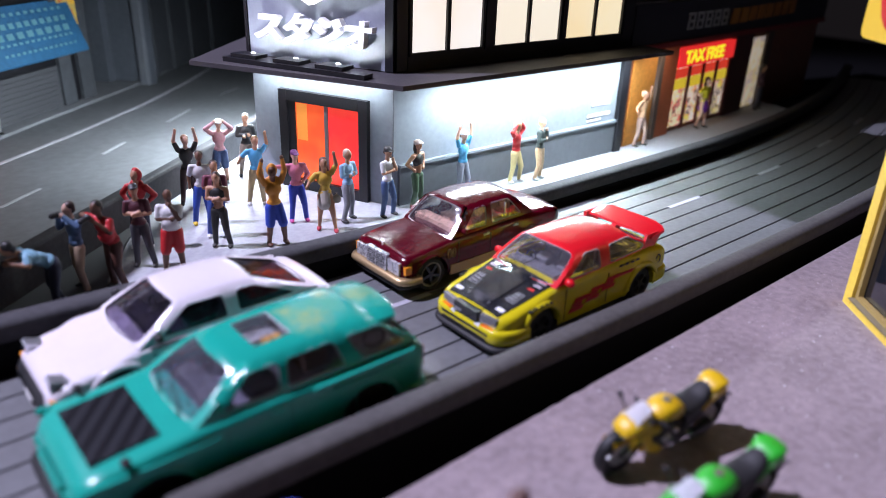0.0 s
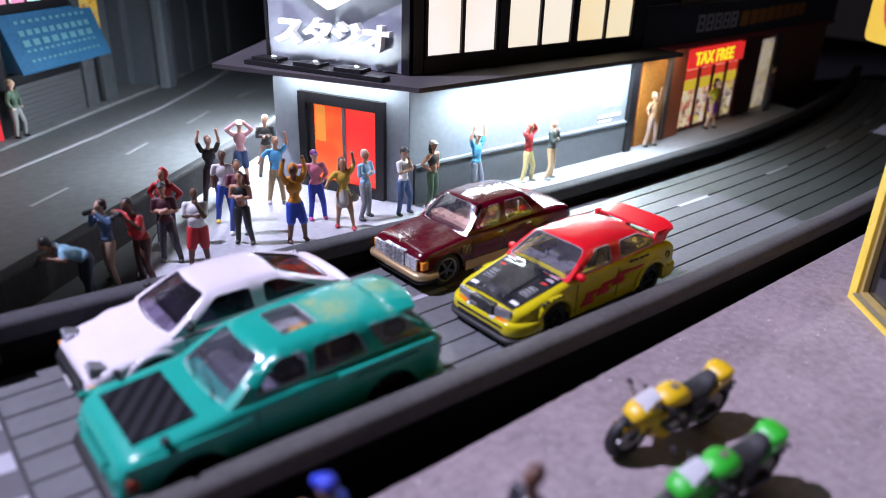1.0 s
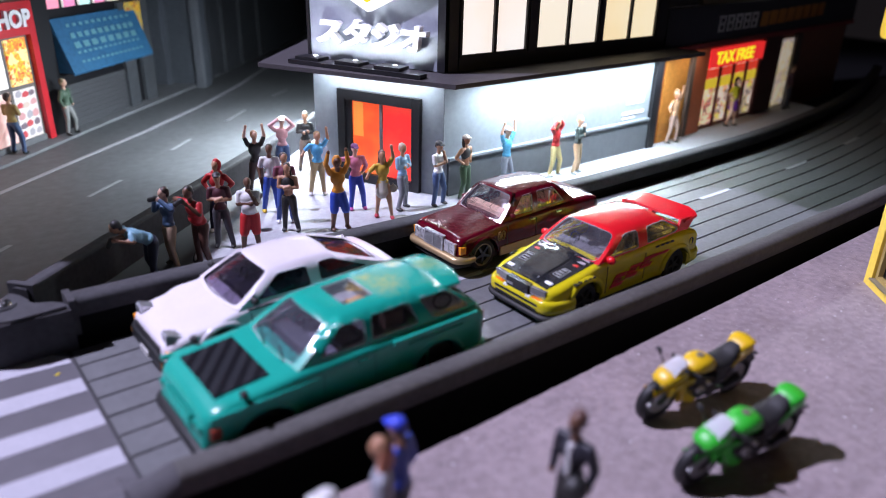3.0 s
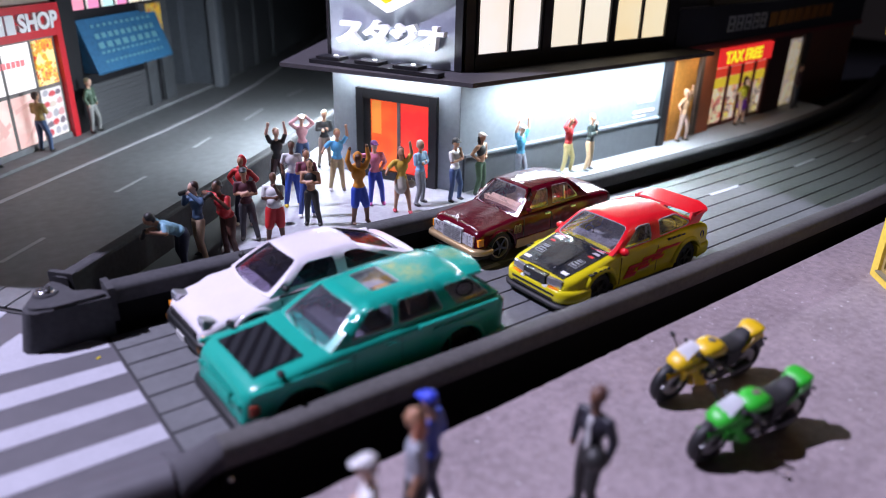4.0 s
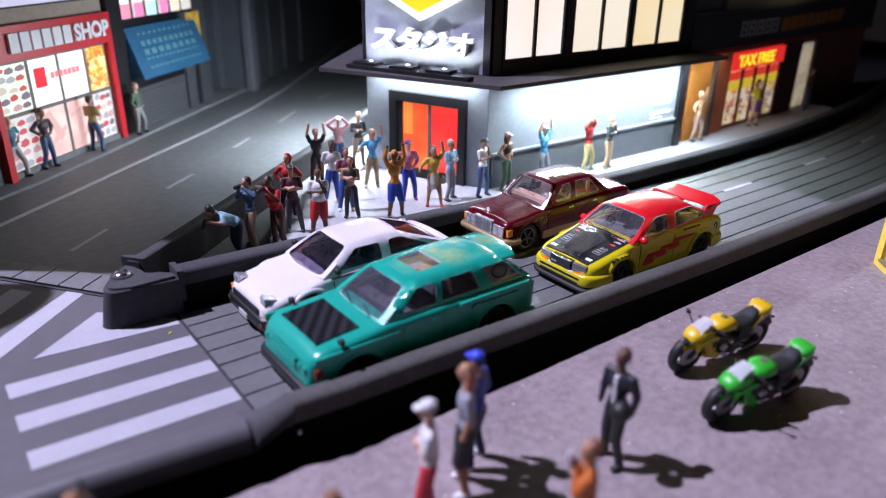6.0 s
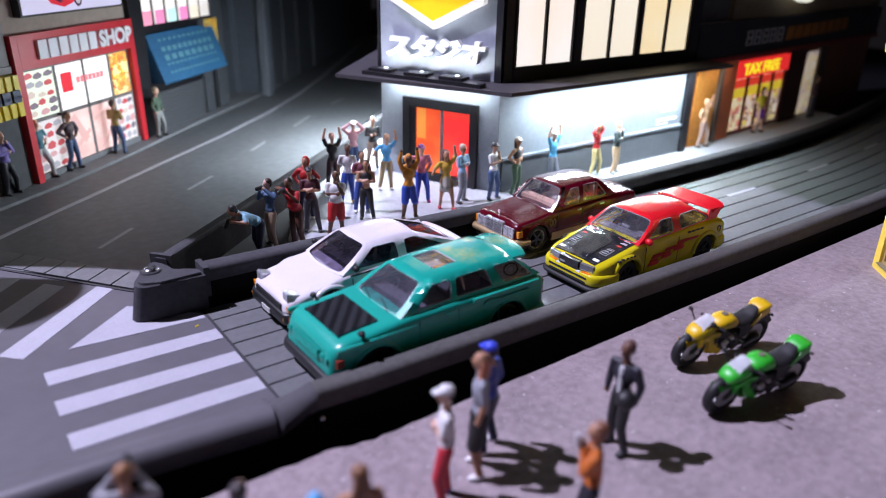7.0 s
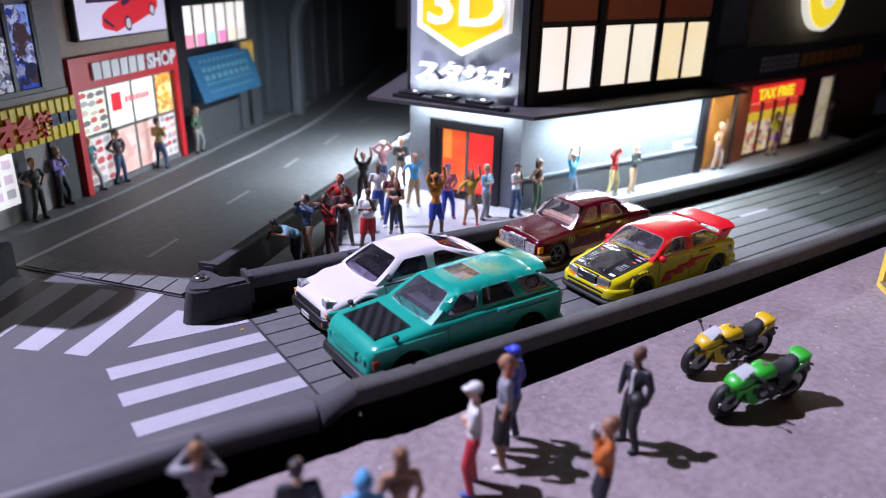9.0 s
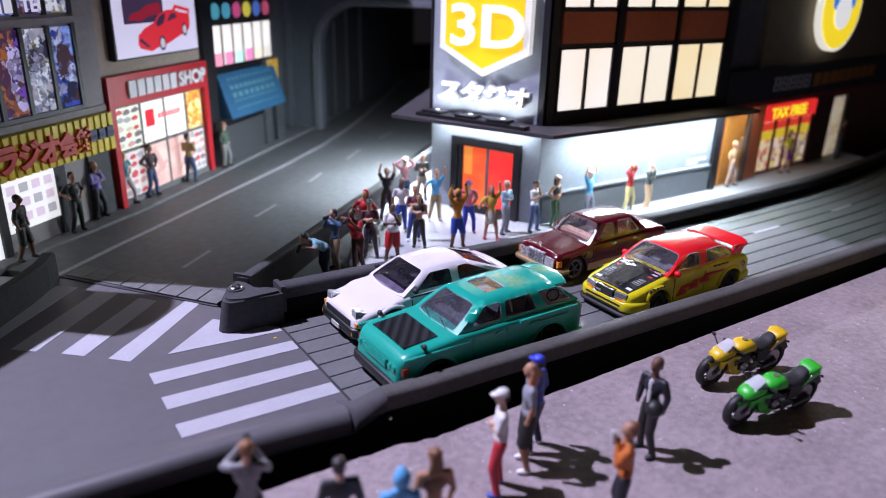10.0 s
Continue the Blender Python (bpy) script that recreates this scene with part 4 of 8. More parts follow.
for poly in ([(22, 22), (26, 24), (33, 12), (30, 10)], [(21, 9), (34, 16), (34.6, 14.4), (22, 7)], [(38.4, 20), (51, 23), (51, 21.4), (38.6, 18.2)], [(40, 5), (50, 14), (51.4, 12.6), (42, 5)]):
    part("pane_print", upright(poly, 0.1, 0.25), glow("deeper_pink_print", (0.8, 0.5, 0.48), 0.7), redshop)
framed("window_frame", -1.2, 69.3, 2.8, 46.7, mat("grey_brown_frame", (0.16, 0.14, 0.135), 0.5), redshop, 0.9, 1.0, (18.4, 36.4, 54.2), (25.8,), 1.0, 1.6)
slab("red_mark", 21.5, 28.0, 0.05, 0.25, 34.0, 42.0, glow("lit_red_mark", (0.8, 0.03, 0.05), 0.8), redshop, 0.0)
bars("print_block", [(31 + 2.7 * k, 2.0, 36.6, 2.6) for k in range(7)], 0.25, 0.2, glow("lit_red_print", (0.85, 0.25, 0.28), 0.8), redshop)
board = new("billboard")
board.parent = redshop
board.empty_display_size = 0.002
slab("board", 3.0, 66.8, -2.6, 1.0, 66.4, 96.5, BLACK, board, 0.2)
slab("board_face", 4.0, 66.0, -2.95, -2.65, 67.2, 96.3, glow("lit_lavender_board", (0.74, 0.7, 0.95), 0.68), board, 0.0, "lavender lit billboard face")
slab("inset_picture", 10.6, 39.4, -3.15, -3.0, 81.6, 96.0, glow("dark_red_picture", (0.07, 0.04, 0.1), 0.5), board, 0.0)
CARRED = glow("printed_red_car", (0.72, 0.03, 0.05), 0.7)
part("printed_car", upright([(18.6, 72.2), (19.2, 76.3), (24, 79.2), (31.7, 81.5), (35.6, 84.8), (41, 86.6), (47, 86.8), (53, 85.2), (58.6, 84.6), (60.2, 83.4), (59.6, 78), (56, 75), (52.3, 74.8), (40, 71.2), (33.5, 70.4), (27.5, 68.8), (20, 70.6)], -3.35, -3.2), CARRED, board, "printed red sports car")
PRINTDARK = glow("printed_window_dark", (0.1, 0.04, 0.1), 0.4)
part("printed_wing", upright([(46.6, 86.8), (48.4, 89.0), (60.2, 86.6), (60.3, 84.0), (58.8, 84.2), (58.6, 85.4), (49, 87.2), (48, 86.4)], -3.47, -3.36), CARRED, board)
for poly in ([(32.6, 81.0), (36.0, 84.4), (40.6, 85.4), (38.8, 81.0), (34.0, 79.4)], [(41.2, 81.4), (44.6, 84.9), (48.4, 85.1), (49.2, 83.0)], [(19.4, 74.0), (24.6, 70.8), (27, 70.9), (20.6, 75.2)]):
    part("printed_window", upright(poly, -3.45, -3.37), PRINTDARK, board)
for cx, cz, r in ((36.1, 71.9, 3.4), (54.8, 77.0, 3.0)):
    for q, m, d in ((1.0, PRINTDARK, 0.0), (0.68, glow("printed_rim_grey", (0.6, 0.58, 0.68), 0.7), 0.06)):
        bm = bmesh.new()
        bmesh.ops.create_cone(bm, segments=24, radius1=r * q, radius2=r * q, depth=0.06, cap_ends=True, matrix=Matrix.Translation((cx, -3.5 - d, cz)) @ Matrix.Rotation(radians(90), 4, "X") @ Matrix.Diagonal((0.72, 1, 1, 1)))
        part("printed_wheel", bm, m, board)
part("printed_car", upright([(13.6, 83.2), (15.3, 85.6), (22.2, 87.1), (27.7, 89.4), (36.5, 90.4), (38, 88), (36.8, 85.4), (26.5, 84.0), (22.8, 82.6)], -3.19, -3.16), glow("printed_dim_red_car", (0.4, 0.02, 0.05), 0.5), board, "second printed red car")

dark = thing("shutter_shop", *S, 0, SA, "black shop building with roller shutter and blue awning", "building")
slab("wall", 73.2, 163, 1.2, 75, -3.5, 96, BLACK, dark)
# out of view as well; added to shade the street
slab("upper_wall", 73.2, 163, 1.2, 75, 96.1, 222, BLACK, dark)
slab("pier", 73.4, 84.0, -1.2, 1.1, -0.3, 96, BLACK, dark)
slab("pier", 136.5, 146.0, -0.8, 1.1, -0.3, 54, DARKWALL, dark)
slab("pier", 152.0, 163.0, -0.8, 1.1, -0.3, 96, DARKWALL, dark)
for k, c in enumerate(((0.95, 0.35, 0.5), (0.9, 0.3, 0.55), (0.6, 0.9, 0.9), (0.95, 0.3, 0.6), (0.95, 0.85, 0.7), (0.8, 0.75, 0.72))):
    x0 = 85.6 + 11.4 * k
    slab("lit_pane", x0, x0 + 7.9, 0.2, 1.1, 55.2, 76.4, glow("lit_white_pane", (1.0, 0.95, 0.93), 0.95, (0.85, 0.8, 0.8), 0.1), dark, 0.0, "narrow lit pane")
    slab("lit_pane_foot", x0, x0 + 7.9, 0.05, 0.18, 55.2, 62.0, glow("lit_pane_foot_%s" % "abcdef"[k], c, 0.85), dark, 0.0)
    bm = bmesh.new()
    bmesh.ops.create_cone(bm, segments=18, radius1=4.3, radius2=4.3, depth=0.5, cap_ends=True, matrix=Matrix.Translation((x0 + 4.8, 0.6, 84.0)) @ Matrix.Rotation(radians(90), 4, "X"))
    part("colour_disc", bm, glow("lit_disc_%s" % "abcdef"[k], ((0.1, 0.45, 0.6), (0.1, 0.4, 0.6), (0.7, 0.1, 0.3), (0.8, 0.7, 0.1), (0.1, 0.2, 0.7), (0.6, 0.1, 0.2))[k], 0.5), dark, "coloured lit disc")
for k in range(9):
    slab("shutter_slat", 89.0, 136.0, 0.3, 1.15, 0.4 + 2.3 * k, 2.5 + 2.3 * k, mat("dark_shutter_metal", (0.07, 0.072, 0.08), 0.5), dark, 0.3)
slab("shutter_foot", 88.0, 136.3, -0.6, 1.1, -0.3, 0.9, GREYWALL, dark)
awn = new("awning")
awn.parent = dark
awn.empty_display_size = 0.002
bm = bmesh.new()
vs = [bm.verts.new(p) for p in ((84.5, -0.5, 51.0), (150, -0.5, 51.0), (150.5, -8.6, 27.6), (84.5, -8.6, 27.6), (84.5, -0.3, 49.6), (150, -0.3, 49.6), (150.5, -8.2, 26.8), (84.5, -8.2, 26.8))]
for f in ((0, 1, 2, 3), (7, 6, 5, 4), (0, 4, 5, 1), (1, 5, 6, 2), (2, 6, 7, 3), (3, 7, 4, 0)):
    bm.faces.new([vs[i] for i in f])
part("sheet", bm, BLUE, awn, "slanting blue printed sheet")
for row, (w, n, hh) in enumerate(((2.6, 11, 1.4), (3.6, 10, 2.4), (4.6, 8, 2.8), (2.4, 13, 1.1), (2.2, 14, 1.1))):
    for k in range(n):
        u = 0.12 + 0.17 * row
        x = 93 + k * (w + 1.2) * (52 / (n * (w + 1.2)))
        z, y = 51 - 23.4 * u, -0.75 - 8.1 * u
        bm = bmesh.new()
        pane(bm, [(x, y - 0.34 * hh, z - hh * 0.94), (x + w * 0.9, y - 0.34 * hh, z - hh * 0.94), (x + w * 0.9, y, z), (x, y, z)], 0.15)
        part("print_block", bm, mat("pale_green_print", (0.11, 0.27, 0.32), 0.5), awn)
for x in (84.3, 150.2):
    bm = bmesh.new()
    vs = [bm.verts.new(p) for p in ((x, 0.2, 51.0), (x, -8.6, 27.6), (x, 0.2, 27.6), (x + 0.5, 0.2, 51.0), (x + 0.5, -8.6, 27.6), (x + 0.5, 0.2, 27.6))]
    for f in ((0, 1, 2), (5, 4, 3), (0, 3, 4, 1), (1, 4, 5, 2), (2, 5, 3, 0)):
        bm.faces.new([vs[i] for i in f])
    part("side_sheet", bm, BLUE, awn)
slab("small_poster", 142.0, 156.0, -1.1, -0.85, 38.0, 53.5, collage("orange_small_poster", [(0.5, 0.25, 0.03), (0.6, 0.4, 0.05), (0.35, 0.06, 0.03), (0.4, 0.3, 0.08)], 0.3, 0.35), dark, 0.0, "orange printed poster")

# ---- tunnel mouth ----
tunnel = thing("tunnel_portal", 141, 431, 0, -48.0, "grey concrete tunnel mouth with a rounded arch", "tunnel")
PORTAL = mat("blue_grey_concrete", (0.085, 0.095, 0.115), 0.75, vary=0.2, scale=0.04, bump=0.08)
arch = [(4.4, -3.5), (4.4, 50)]
for k in range(1, 9):
    a = math.pi - math.pi / 2 * k / 8
    arch.append((34.4 + 30 * math.cos(a), 55 + 30 * math.sin(a)))
arch += [(90 + 30 * math.sin(math.pi / 2 * k / 8), 55 + 30 * math.cos(math.pi / 2 * k / 8)) for k in range(0, 9)] + [(120, -3.5)]
outer = [(-70, -3.5), (-70, 135), (210, 135), (210, -3.5)]
bm = bmesh.new()


def ring_wall(bm, inner, outer_pts, y0, y1):
    """A wall between an opening and its outline, in strips."""
    n = len(inner)
    out = []
    for i, (x, z) in enumerate(inner):
        f = i / (n - 1)
        if f < 0.3:
            out.append((-70, -3.5 + (195 + 3.5) * f / 0.3))
        elif f < 0.7:
            out.append((-70 + 280 * (f - 0.3) / 0.4, 195))
        else:
            out.append((210, 195 - 198.5 * (f - 0.7) / 0.3))
    a = [[bm.verts.new((x, y, z)) for x, z in inner] for y in (y0, y1)]
    b = [[bm.verts.new((x, y, z)) for x, z in out] for y in (y0, y1)]
    for i in range(n - 1):
        bm.faces.new((a[0][i], a[0][i + 1], b[0][i + 1], b[0][i]))
        bm.faces.new((a[1][i + 1], a[1][i], b[1][i], b[1][i + 1]))
        bm.faces.new((a[0][i + 1], a[0][i], a[1][i], a[1][i + 1]))


# wall and buttresses reach 195, unseen, to stop the room lamp's light
ring_wall(bm, arch, outer, 0.0, 8.0)
part("portal_wall", bm, PORTAL, tunnel, "grey concrete portal wall")
bm = bmesh.new()
n = len(arch)
rings = []
for i, (x, z) in enumerate(arch):
    d = Vector((x - 63, max(0, z - 50))).normalized() if z > 50 else Vector((-1 if x < 63 else 1, 0))
    rings.append([bm.verts.new((x + d.x * q, y, z + d.y * q)) for q, y in ((-0.5, -0.2), (0.2, -2.2), (4.6, -2.2), (5.2, -0.2))])
for a, b in zip(rings, rings[1:]):
    for i in range(3):
        bm.faces.new((a[i], a[i + 1], b[i + 1], b[i]))
part("arch_moulding", bm, mat("pale_concrete_moulding", (0.13, 0.14, 0.16), 0.7, vary=0.15, scale=0.05), tunnel, "paler concrete arch moulding")
slab("buttress", -26, -17, -6.0, 0.2, -3.5, 195, PORTAL, tunnel, 0.8)
slab("buttress", -46, -34, -3.0, 0.2, -3.5, 195, DARKWALL, tunnel, 0.8)
bm = bmesh.new()
sweep(bm, [(148, 442), (190, 487), (296, 601), (420, 760)], [(0, -3.5), (6, -3.5), (6, 90), (0, 90)])
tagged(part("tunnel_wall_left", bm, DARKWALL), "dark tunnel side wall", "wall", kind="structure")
for x in (12, 38, 70, 110):
    a = Vector((148, 442)) + Vector((0.684, 0.73)) * x
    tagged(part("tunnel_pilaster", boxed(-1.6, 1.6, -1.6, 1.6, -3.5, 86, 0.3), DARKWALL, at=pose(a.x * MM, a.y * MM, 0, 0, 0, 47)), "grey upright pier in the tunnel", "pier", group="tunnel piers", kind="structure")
bm = bmesh.new()
sweep(bm, [(225, 350), (300, 430), (400, 545), (520, 700)], [(0, -3.5), (-6, -3.5), (-6, 90), (0, 90)])
tagged(part("tunnel_wall_right", bm, DARKWALL), "dark tunnel side wall", "wall", kind="structure")
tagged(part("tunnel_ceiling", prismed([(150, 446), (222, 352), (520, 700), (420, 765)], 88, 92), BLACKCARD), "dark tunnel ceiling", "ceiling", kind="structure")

# ---- yellow building beside the lot ----
yb = thing("yellow_building", 197.5, 61.5, 0, 226.5, "yellow painted building with dark window and projecting sign", "building")
# local x runs along the wall from the corner, y points away from the street
for a, b, c, d in ((0, 3.6, -0.5, 68), (3.7, 60, -0.5, 2.6), (3.7, 60, 44, 68)):
    slab("wall", a, b, 0.0, 30, c, d, YELLOWWALL, yb, 0.3)
slab("window_glass", 3.7, 60, 2.4, 3.2, 2.7, 43.9, mat("dark_glass", (0.01, 0.012, 0.016), 0.08, coat=1.0), yb, 0.0, "dark shop glass")
framed("window_frame", 3.8, 20.0, 2.7, 43.9, mat("ochre_frame", (0.35, 0.25, 0.08), 0.5), yb, 1.2, 1.3, (), (), 2.0)
framed("window_frame", 20.4, 40.0, 2.7, 43.9, mat("ochre_frame", (0.35, 0.25, 0.08), 0.5), yb, 1.2, 1.3, (), (), 2.0)
slab("sill", 3.7, 60, -0.8, 2.0, 2.61, 3.0, mat("pale_sill", (0.2, 0.17, 0.1), 0.6), yb)
bd = new("projecting_sign")
bd.parent = yb
bd.empty_display_size = 0.002
sharp_poly = [(-9.5 + 2, 67.5), (40, 67.5), (40, 110), (-9.5, 110), (-9.5, 69.5), (-9.0, 68.1)]
part("board", upright(sharp_poly, -9.0, -3.0), mat("bright_yellow_sign", (0.8, 0.55, 0.04), 0.4), bd, "yellow sign board")
bm = bmesh.new()
for k in range(16):
    a0, a1 = 2 * math.pi * k / 16, 2 * math.pi * (k + 1) / 16
    vs = [bm.verts.new((4 + r * math.cos(a), -9.3, 80 + 1.3 * r * math.sin(a))) for r, a in ((4.0, a0), (4.0, a1), (7.6, a1), (7.6, a0))]
    bm.faces.new(vs)
part("ring_mark", bm, RED, bd, "plain red ring mark")

# ---- toy cars (front at local x = 0, far side +y) ----
TYRE = mat("black_wheel_plastic", (0.012, 0.012, 0.013), 0.55, vary=0.2, scale=0.4)
UNDER = mat("matt_black_chassis", (0.012, 0.012, 0.013), 0.6)
SILVER = mat("silver_print", (0.55, 0.56, 0.58), 0.3, metal=0.8)
CLEAR = glass("clear_window_plastic", (0.5, 0.5, 0.56), 0.07, (0.95, 0.95, 0.96), 1.55)
SCREEN = glass("hazy_screen_plastic", (0.4, 0.39, 0.48), 0.12, (0.9, 0.9, 0.94), 1.55)
SMOKE = glass("smoked_window_plastic", (0.3, 0.28, 0.36), 0.03, (0.6, 0.57, 0.66), 1.45)
# pale colour that paints the bright refraction along a pane's rim
PANE_EDGE = mat("bright_pane_edge", (0.5, 0.5, 0.52), 0.25, spec=0.6, vary=0.35, scale=0.5)
SEAL = mat("black_window_seal", (0.012, 0.012, 0.014), 0.35)
AMBER = mat("amber_lens", (0.85, 0.3, 0.02), 0.25, coat=0.5)
LENS = mat("clear_lens", (0.65, 0.68, 0.72), 0.12, metal=0.5, coat=1.0)
BRIGHT = mat("bright_silver_plating", (0.72, 0.72, 0.75), 0.28, metal=0.55, vary=0.3, scale=0.9)


def lerp_line(pts, x):
    if x <= pts[0][0]:
        return pts[0][1]
    for (a, va), (b, vb) in zip(pts, pts[1:]):
        if x <= b:
            f = (x - a) / (b - a)
            return va + (vb - va) * f
    return pts[-1][1]


def smooth_line(pts, x, reach=1.6):
    return sum(lerp_line(pts, x + reach * k / 3) for k in range(-3, 4)) / 7


def strut(bm, p, q, wx, wy, px=None, py=None):
    """A beam from p to q; its section is wx along x and wy along y at p, px and py at q."""
    px, py = px or wx, py or wy
    rings = []
    for c, a, b in ((p, wx, wy), (q, px, py)):
        rings.append([bm.verts.new((c[0] + i * a / 2, c[1] + j * b / 2, c[2])) for i, j in ((-1, -1), (1, -1), (1, 1), (-1, 1))])
    for i in range(4):
        bm.faces.new((rings[0][i], rings[0][(i + 1) % 4], rings[1][(i + 1) % 4], rings[1][i]))
    bm.faces.new(rings[0][::-1])
    bm.faces.new(rings[1])


def car_body(length, top, width, wheels, arch, sill, well=(0, 0), lower=0.96, crown=0.5, shoulder=0.93, front_lean=0.8, ridge=0.0, ridge_z=11.0, flare=0.0):
    """The painted shell up to the window line, with open wheel arches, a waist ridge and flared arches."""
    stations = {0.0, length}
    for x in range(1, int(length)):
        stations.add(float(x))
    for wx in wheels:
        for k in range(0, 17):
            stations.add(wx - arch + arch * k / 8)
        stations |= {wx - arch - 0.05, wx + arch + 0.05, wx - arch - 1.4, wx + arch + 1.4}
    stations |= {0.12, 0.3, 0.55, 1.5, length - 0.12, length - 0.3, length - 0.55, length - 1.5}
    stations = sorted(s for s in stations if 0 <= s <= length)
    bm = bmesh.new()
    rings = []
    for x in stations:
        w, zt, zb = lerp_line(width, x), smooth_line(top, x), sill
        bulge = 0.0
        for wx in wheels:
            d = abs(x - wx)
            if d < arch:
                zb = max(zb, 4.6 + math.sqrt(arch * arch - d * d) * 0.98)
            bulge = max(bulge, flare * max(0.0, 1 - (d / (arch + 1.6)) ** 4))
        zb = min(zb, zt - 1.0)
        zm = max(min(6.8, zt - 3), zb + 0.25)
        end = min(x, length - x)
        drop = 1.5 * (1 - math.sqrt(1 - max(0.0, 1 - end / 2.2) ** 2))
        zt -= drop
        edge = min(1.5, (zt - zm) * 0.7)
        side = []
        for f in (0.0, 0.2, 0.4, 0.55, 0.7, 0.85):
            z = zm + f * (zt - edge - zm)
            y = w * (1.0 - 0.012 * f)
            y += ridge * max(0.0, 1 - abs(z - ridge_z) / 0.7) if z > zm + 0.3 else 0
            side.append((y + bulge * (1 - f) ** 1.5, z))
        half = [(w * lower + bulge, zb), (w * 0.99 + bulge, zb + 0.3 * (zm - zb))] + side + [(w * (shoulder + 0.055), zt - edge)]
        for a in (25, 50, 72):
            half.append((w * (shoulder + 0.055) - edge * 1.25 * (1 - math.cos(radians(a))), zt - edge + edge * math.sin(radians(a))))
        dip = 4.5 if well[0] < x < well[1] else 0.0
        half += [(w * (shoulder - 0.13), zt + crown * 0.12), (w * (shoulder - 0.15), zt + crown * 0.14 - dip), (w * 0.5, zt + crown * 0.72 - dip), (w * 0.22, zt + crown * 0.95 - dip), (0, zt + crown - dip)]
        lean = front_lean * max(0.0, 1 - x / 6.0)
        ring = []
        for y, z in half:
            ring.append(bm.verts.new((x + lean * max(0, z - 7) * 0.25, -y, z)))
        for y, z in half[-2::-1]:
            ring.append(bm.verts.new((x + lean * max(0, z - 7) * 0.25, y, z)))
        rings.append(ring)
    n = len(rings[0])
    for r, q in zip(rings, rings[1:]):
        for i in range(n - 1):
            bm.faces.new((r[i], r[i + 1], q[i + 1], q[i]))
    bm.faces.new(rings[0])
    bm.faces.new(rings[-1][::-1])
    return bm


def arch_lip(x, y, r, side, thick=0.7):
    bm = bmesh.new()
    n = 18
    rings = []
    for k in range(n + 1):
        a = math.pi * (0.02 + 0.96 * k / n)
        c, s = math.cos(a), math.sin(a)
        rings.append([bm.verts.new((x + c * (r + dr), y + side * dy, 4.6 + s * (r + dr) * 0.98)) for dr, dy in ((-0.15, -2.4), (-0.15, 0.3), (0.15, 0.5), (0.55 * thick, 0.45), (thick, 0.1), (thick * 1.2, -0.6))])
    for p, q in zip(rings, rings[1:]):
        for i in range(6):
            bm.faces.new((p[i], p[(i + 1) % 6], q[(i + 1) % 6], q[i]))
    bm.faces.new(rings[0])
    bm.faces.new(rings[-1][::-1])
    return bm


def add_wheel(car, x, y, r, side, rim_material, spokes=5, wide=4.2, rim=0.66, ring_material=None):
    wheel = new("wheel")
    wheel.parent = car
    wheel.empty_display_size = 0.002
    wheel.matrix_basis = pose(x * MM, y * MM, r * MM)
    bm = bmesh.new()
    prof = [(rim * r, wide / 2 - 0.1), (r * 0.9, wide / 2), (r * 0.98, wide / 2 - 0.35), (r, wide / 2 - 0.8), (r, -wide / 2 + 0.6), (r * 0.95, -wide / 2), (rim * r, -wide / 2)]
    n = 28
    rings = [[bm.verts.new((pr * math.cos(2 * math.pi * k / n), side * py, pr * math.sin(2 * math.pi * k / n))) for k in range(n)] for pr, py in prof]
    for i in range(len(prof)):
        a, b = rings[i], rings[(i + 1) % len(prof)]
        for k in range(n):
            bm.faces.new((a[k], a[(k + 1) % n], b[(k + 1) % n], b[k]))
    sharp(part("tyre", bm, TYRE, wheel))
    yo = side * (wide / 2 - 0.5)
    bm = bmesh.new()
    section = ((rim * r, 0.35), (rim * r * 0.97, 0.45), (rim * r * 0.9, 0.35), (rim * r * 0.86, -0.6))
    rings = [[bm.verts.new((q * math.cos(2 * math.pi * k / n), yo + side * d, q * math.sin(2 * math.pi * k / n))) for k in range(n)] for q, d in section]
    for a, b in zip(rings, rings[1:]):
        for k in range(n):
            bm.faces.new((a[k], a[(k + 1) % n], b[(k + 1) % n], b[k]))
    sharp(part("rim_ring", bm, ring_material or rim_material, wheel))
    bm = bmesh.new()
    for k in range(spokes):
        a = 2 * math.pi * (k + 0.3) / spokes
        vs = box(bm, 0.0, rim * r * 0.9, yo - 0.35, yo + 0.1, -0.4, 0.4)
        bmesh.ops.transform(bm, matrix=Matrix.Rotation(a, 4, "Y"), verts=vs)
    tube(bm, (0, yo - 0.4, 0), (0, yo + side * 0.35, 0), 1.0, 0.8, 12)
    part("rim", bm, rim_material, wheel)
    bm = bmesh.new()
    tube(bm, (0, yo - side * 0.9, 0), (0, yo - side * 1.2, 0), rim * r, rim * r, 18)
    part("hub_back", bm, UNDER, wheel)
    return wheel


def along(a, b, n):
    """n steps from a to b, without b."""
    return [tuple(p + (q - p) * k / n for p, q in zip(a, b)) for k in range(n)]


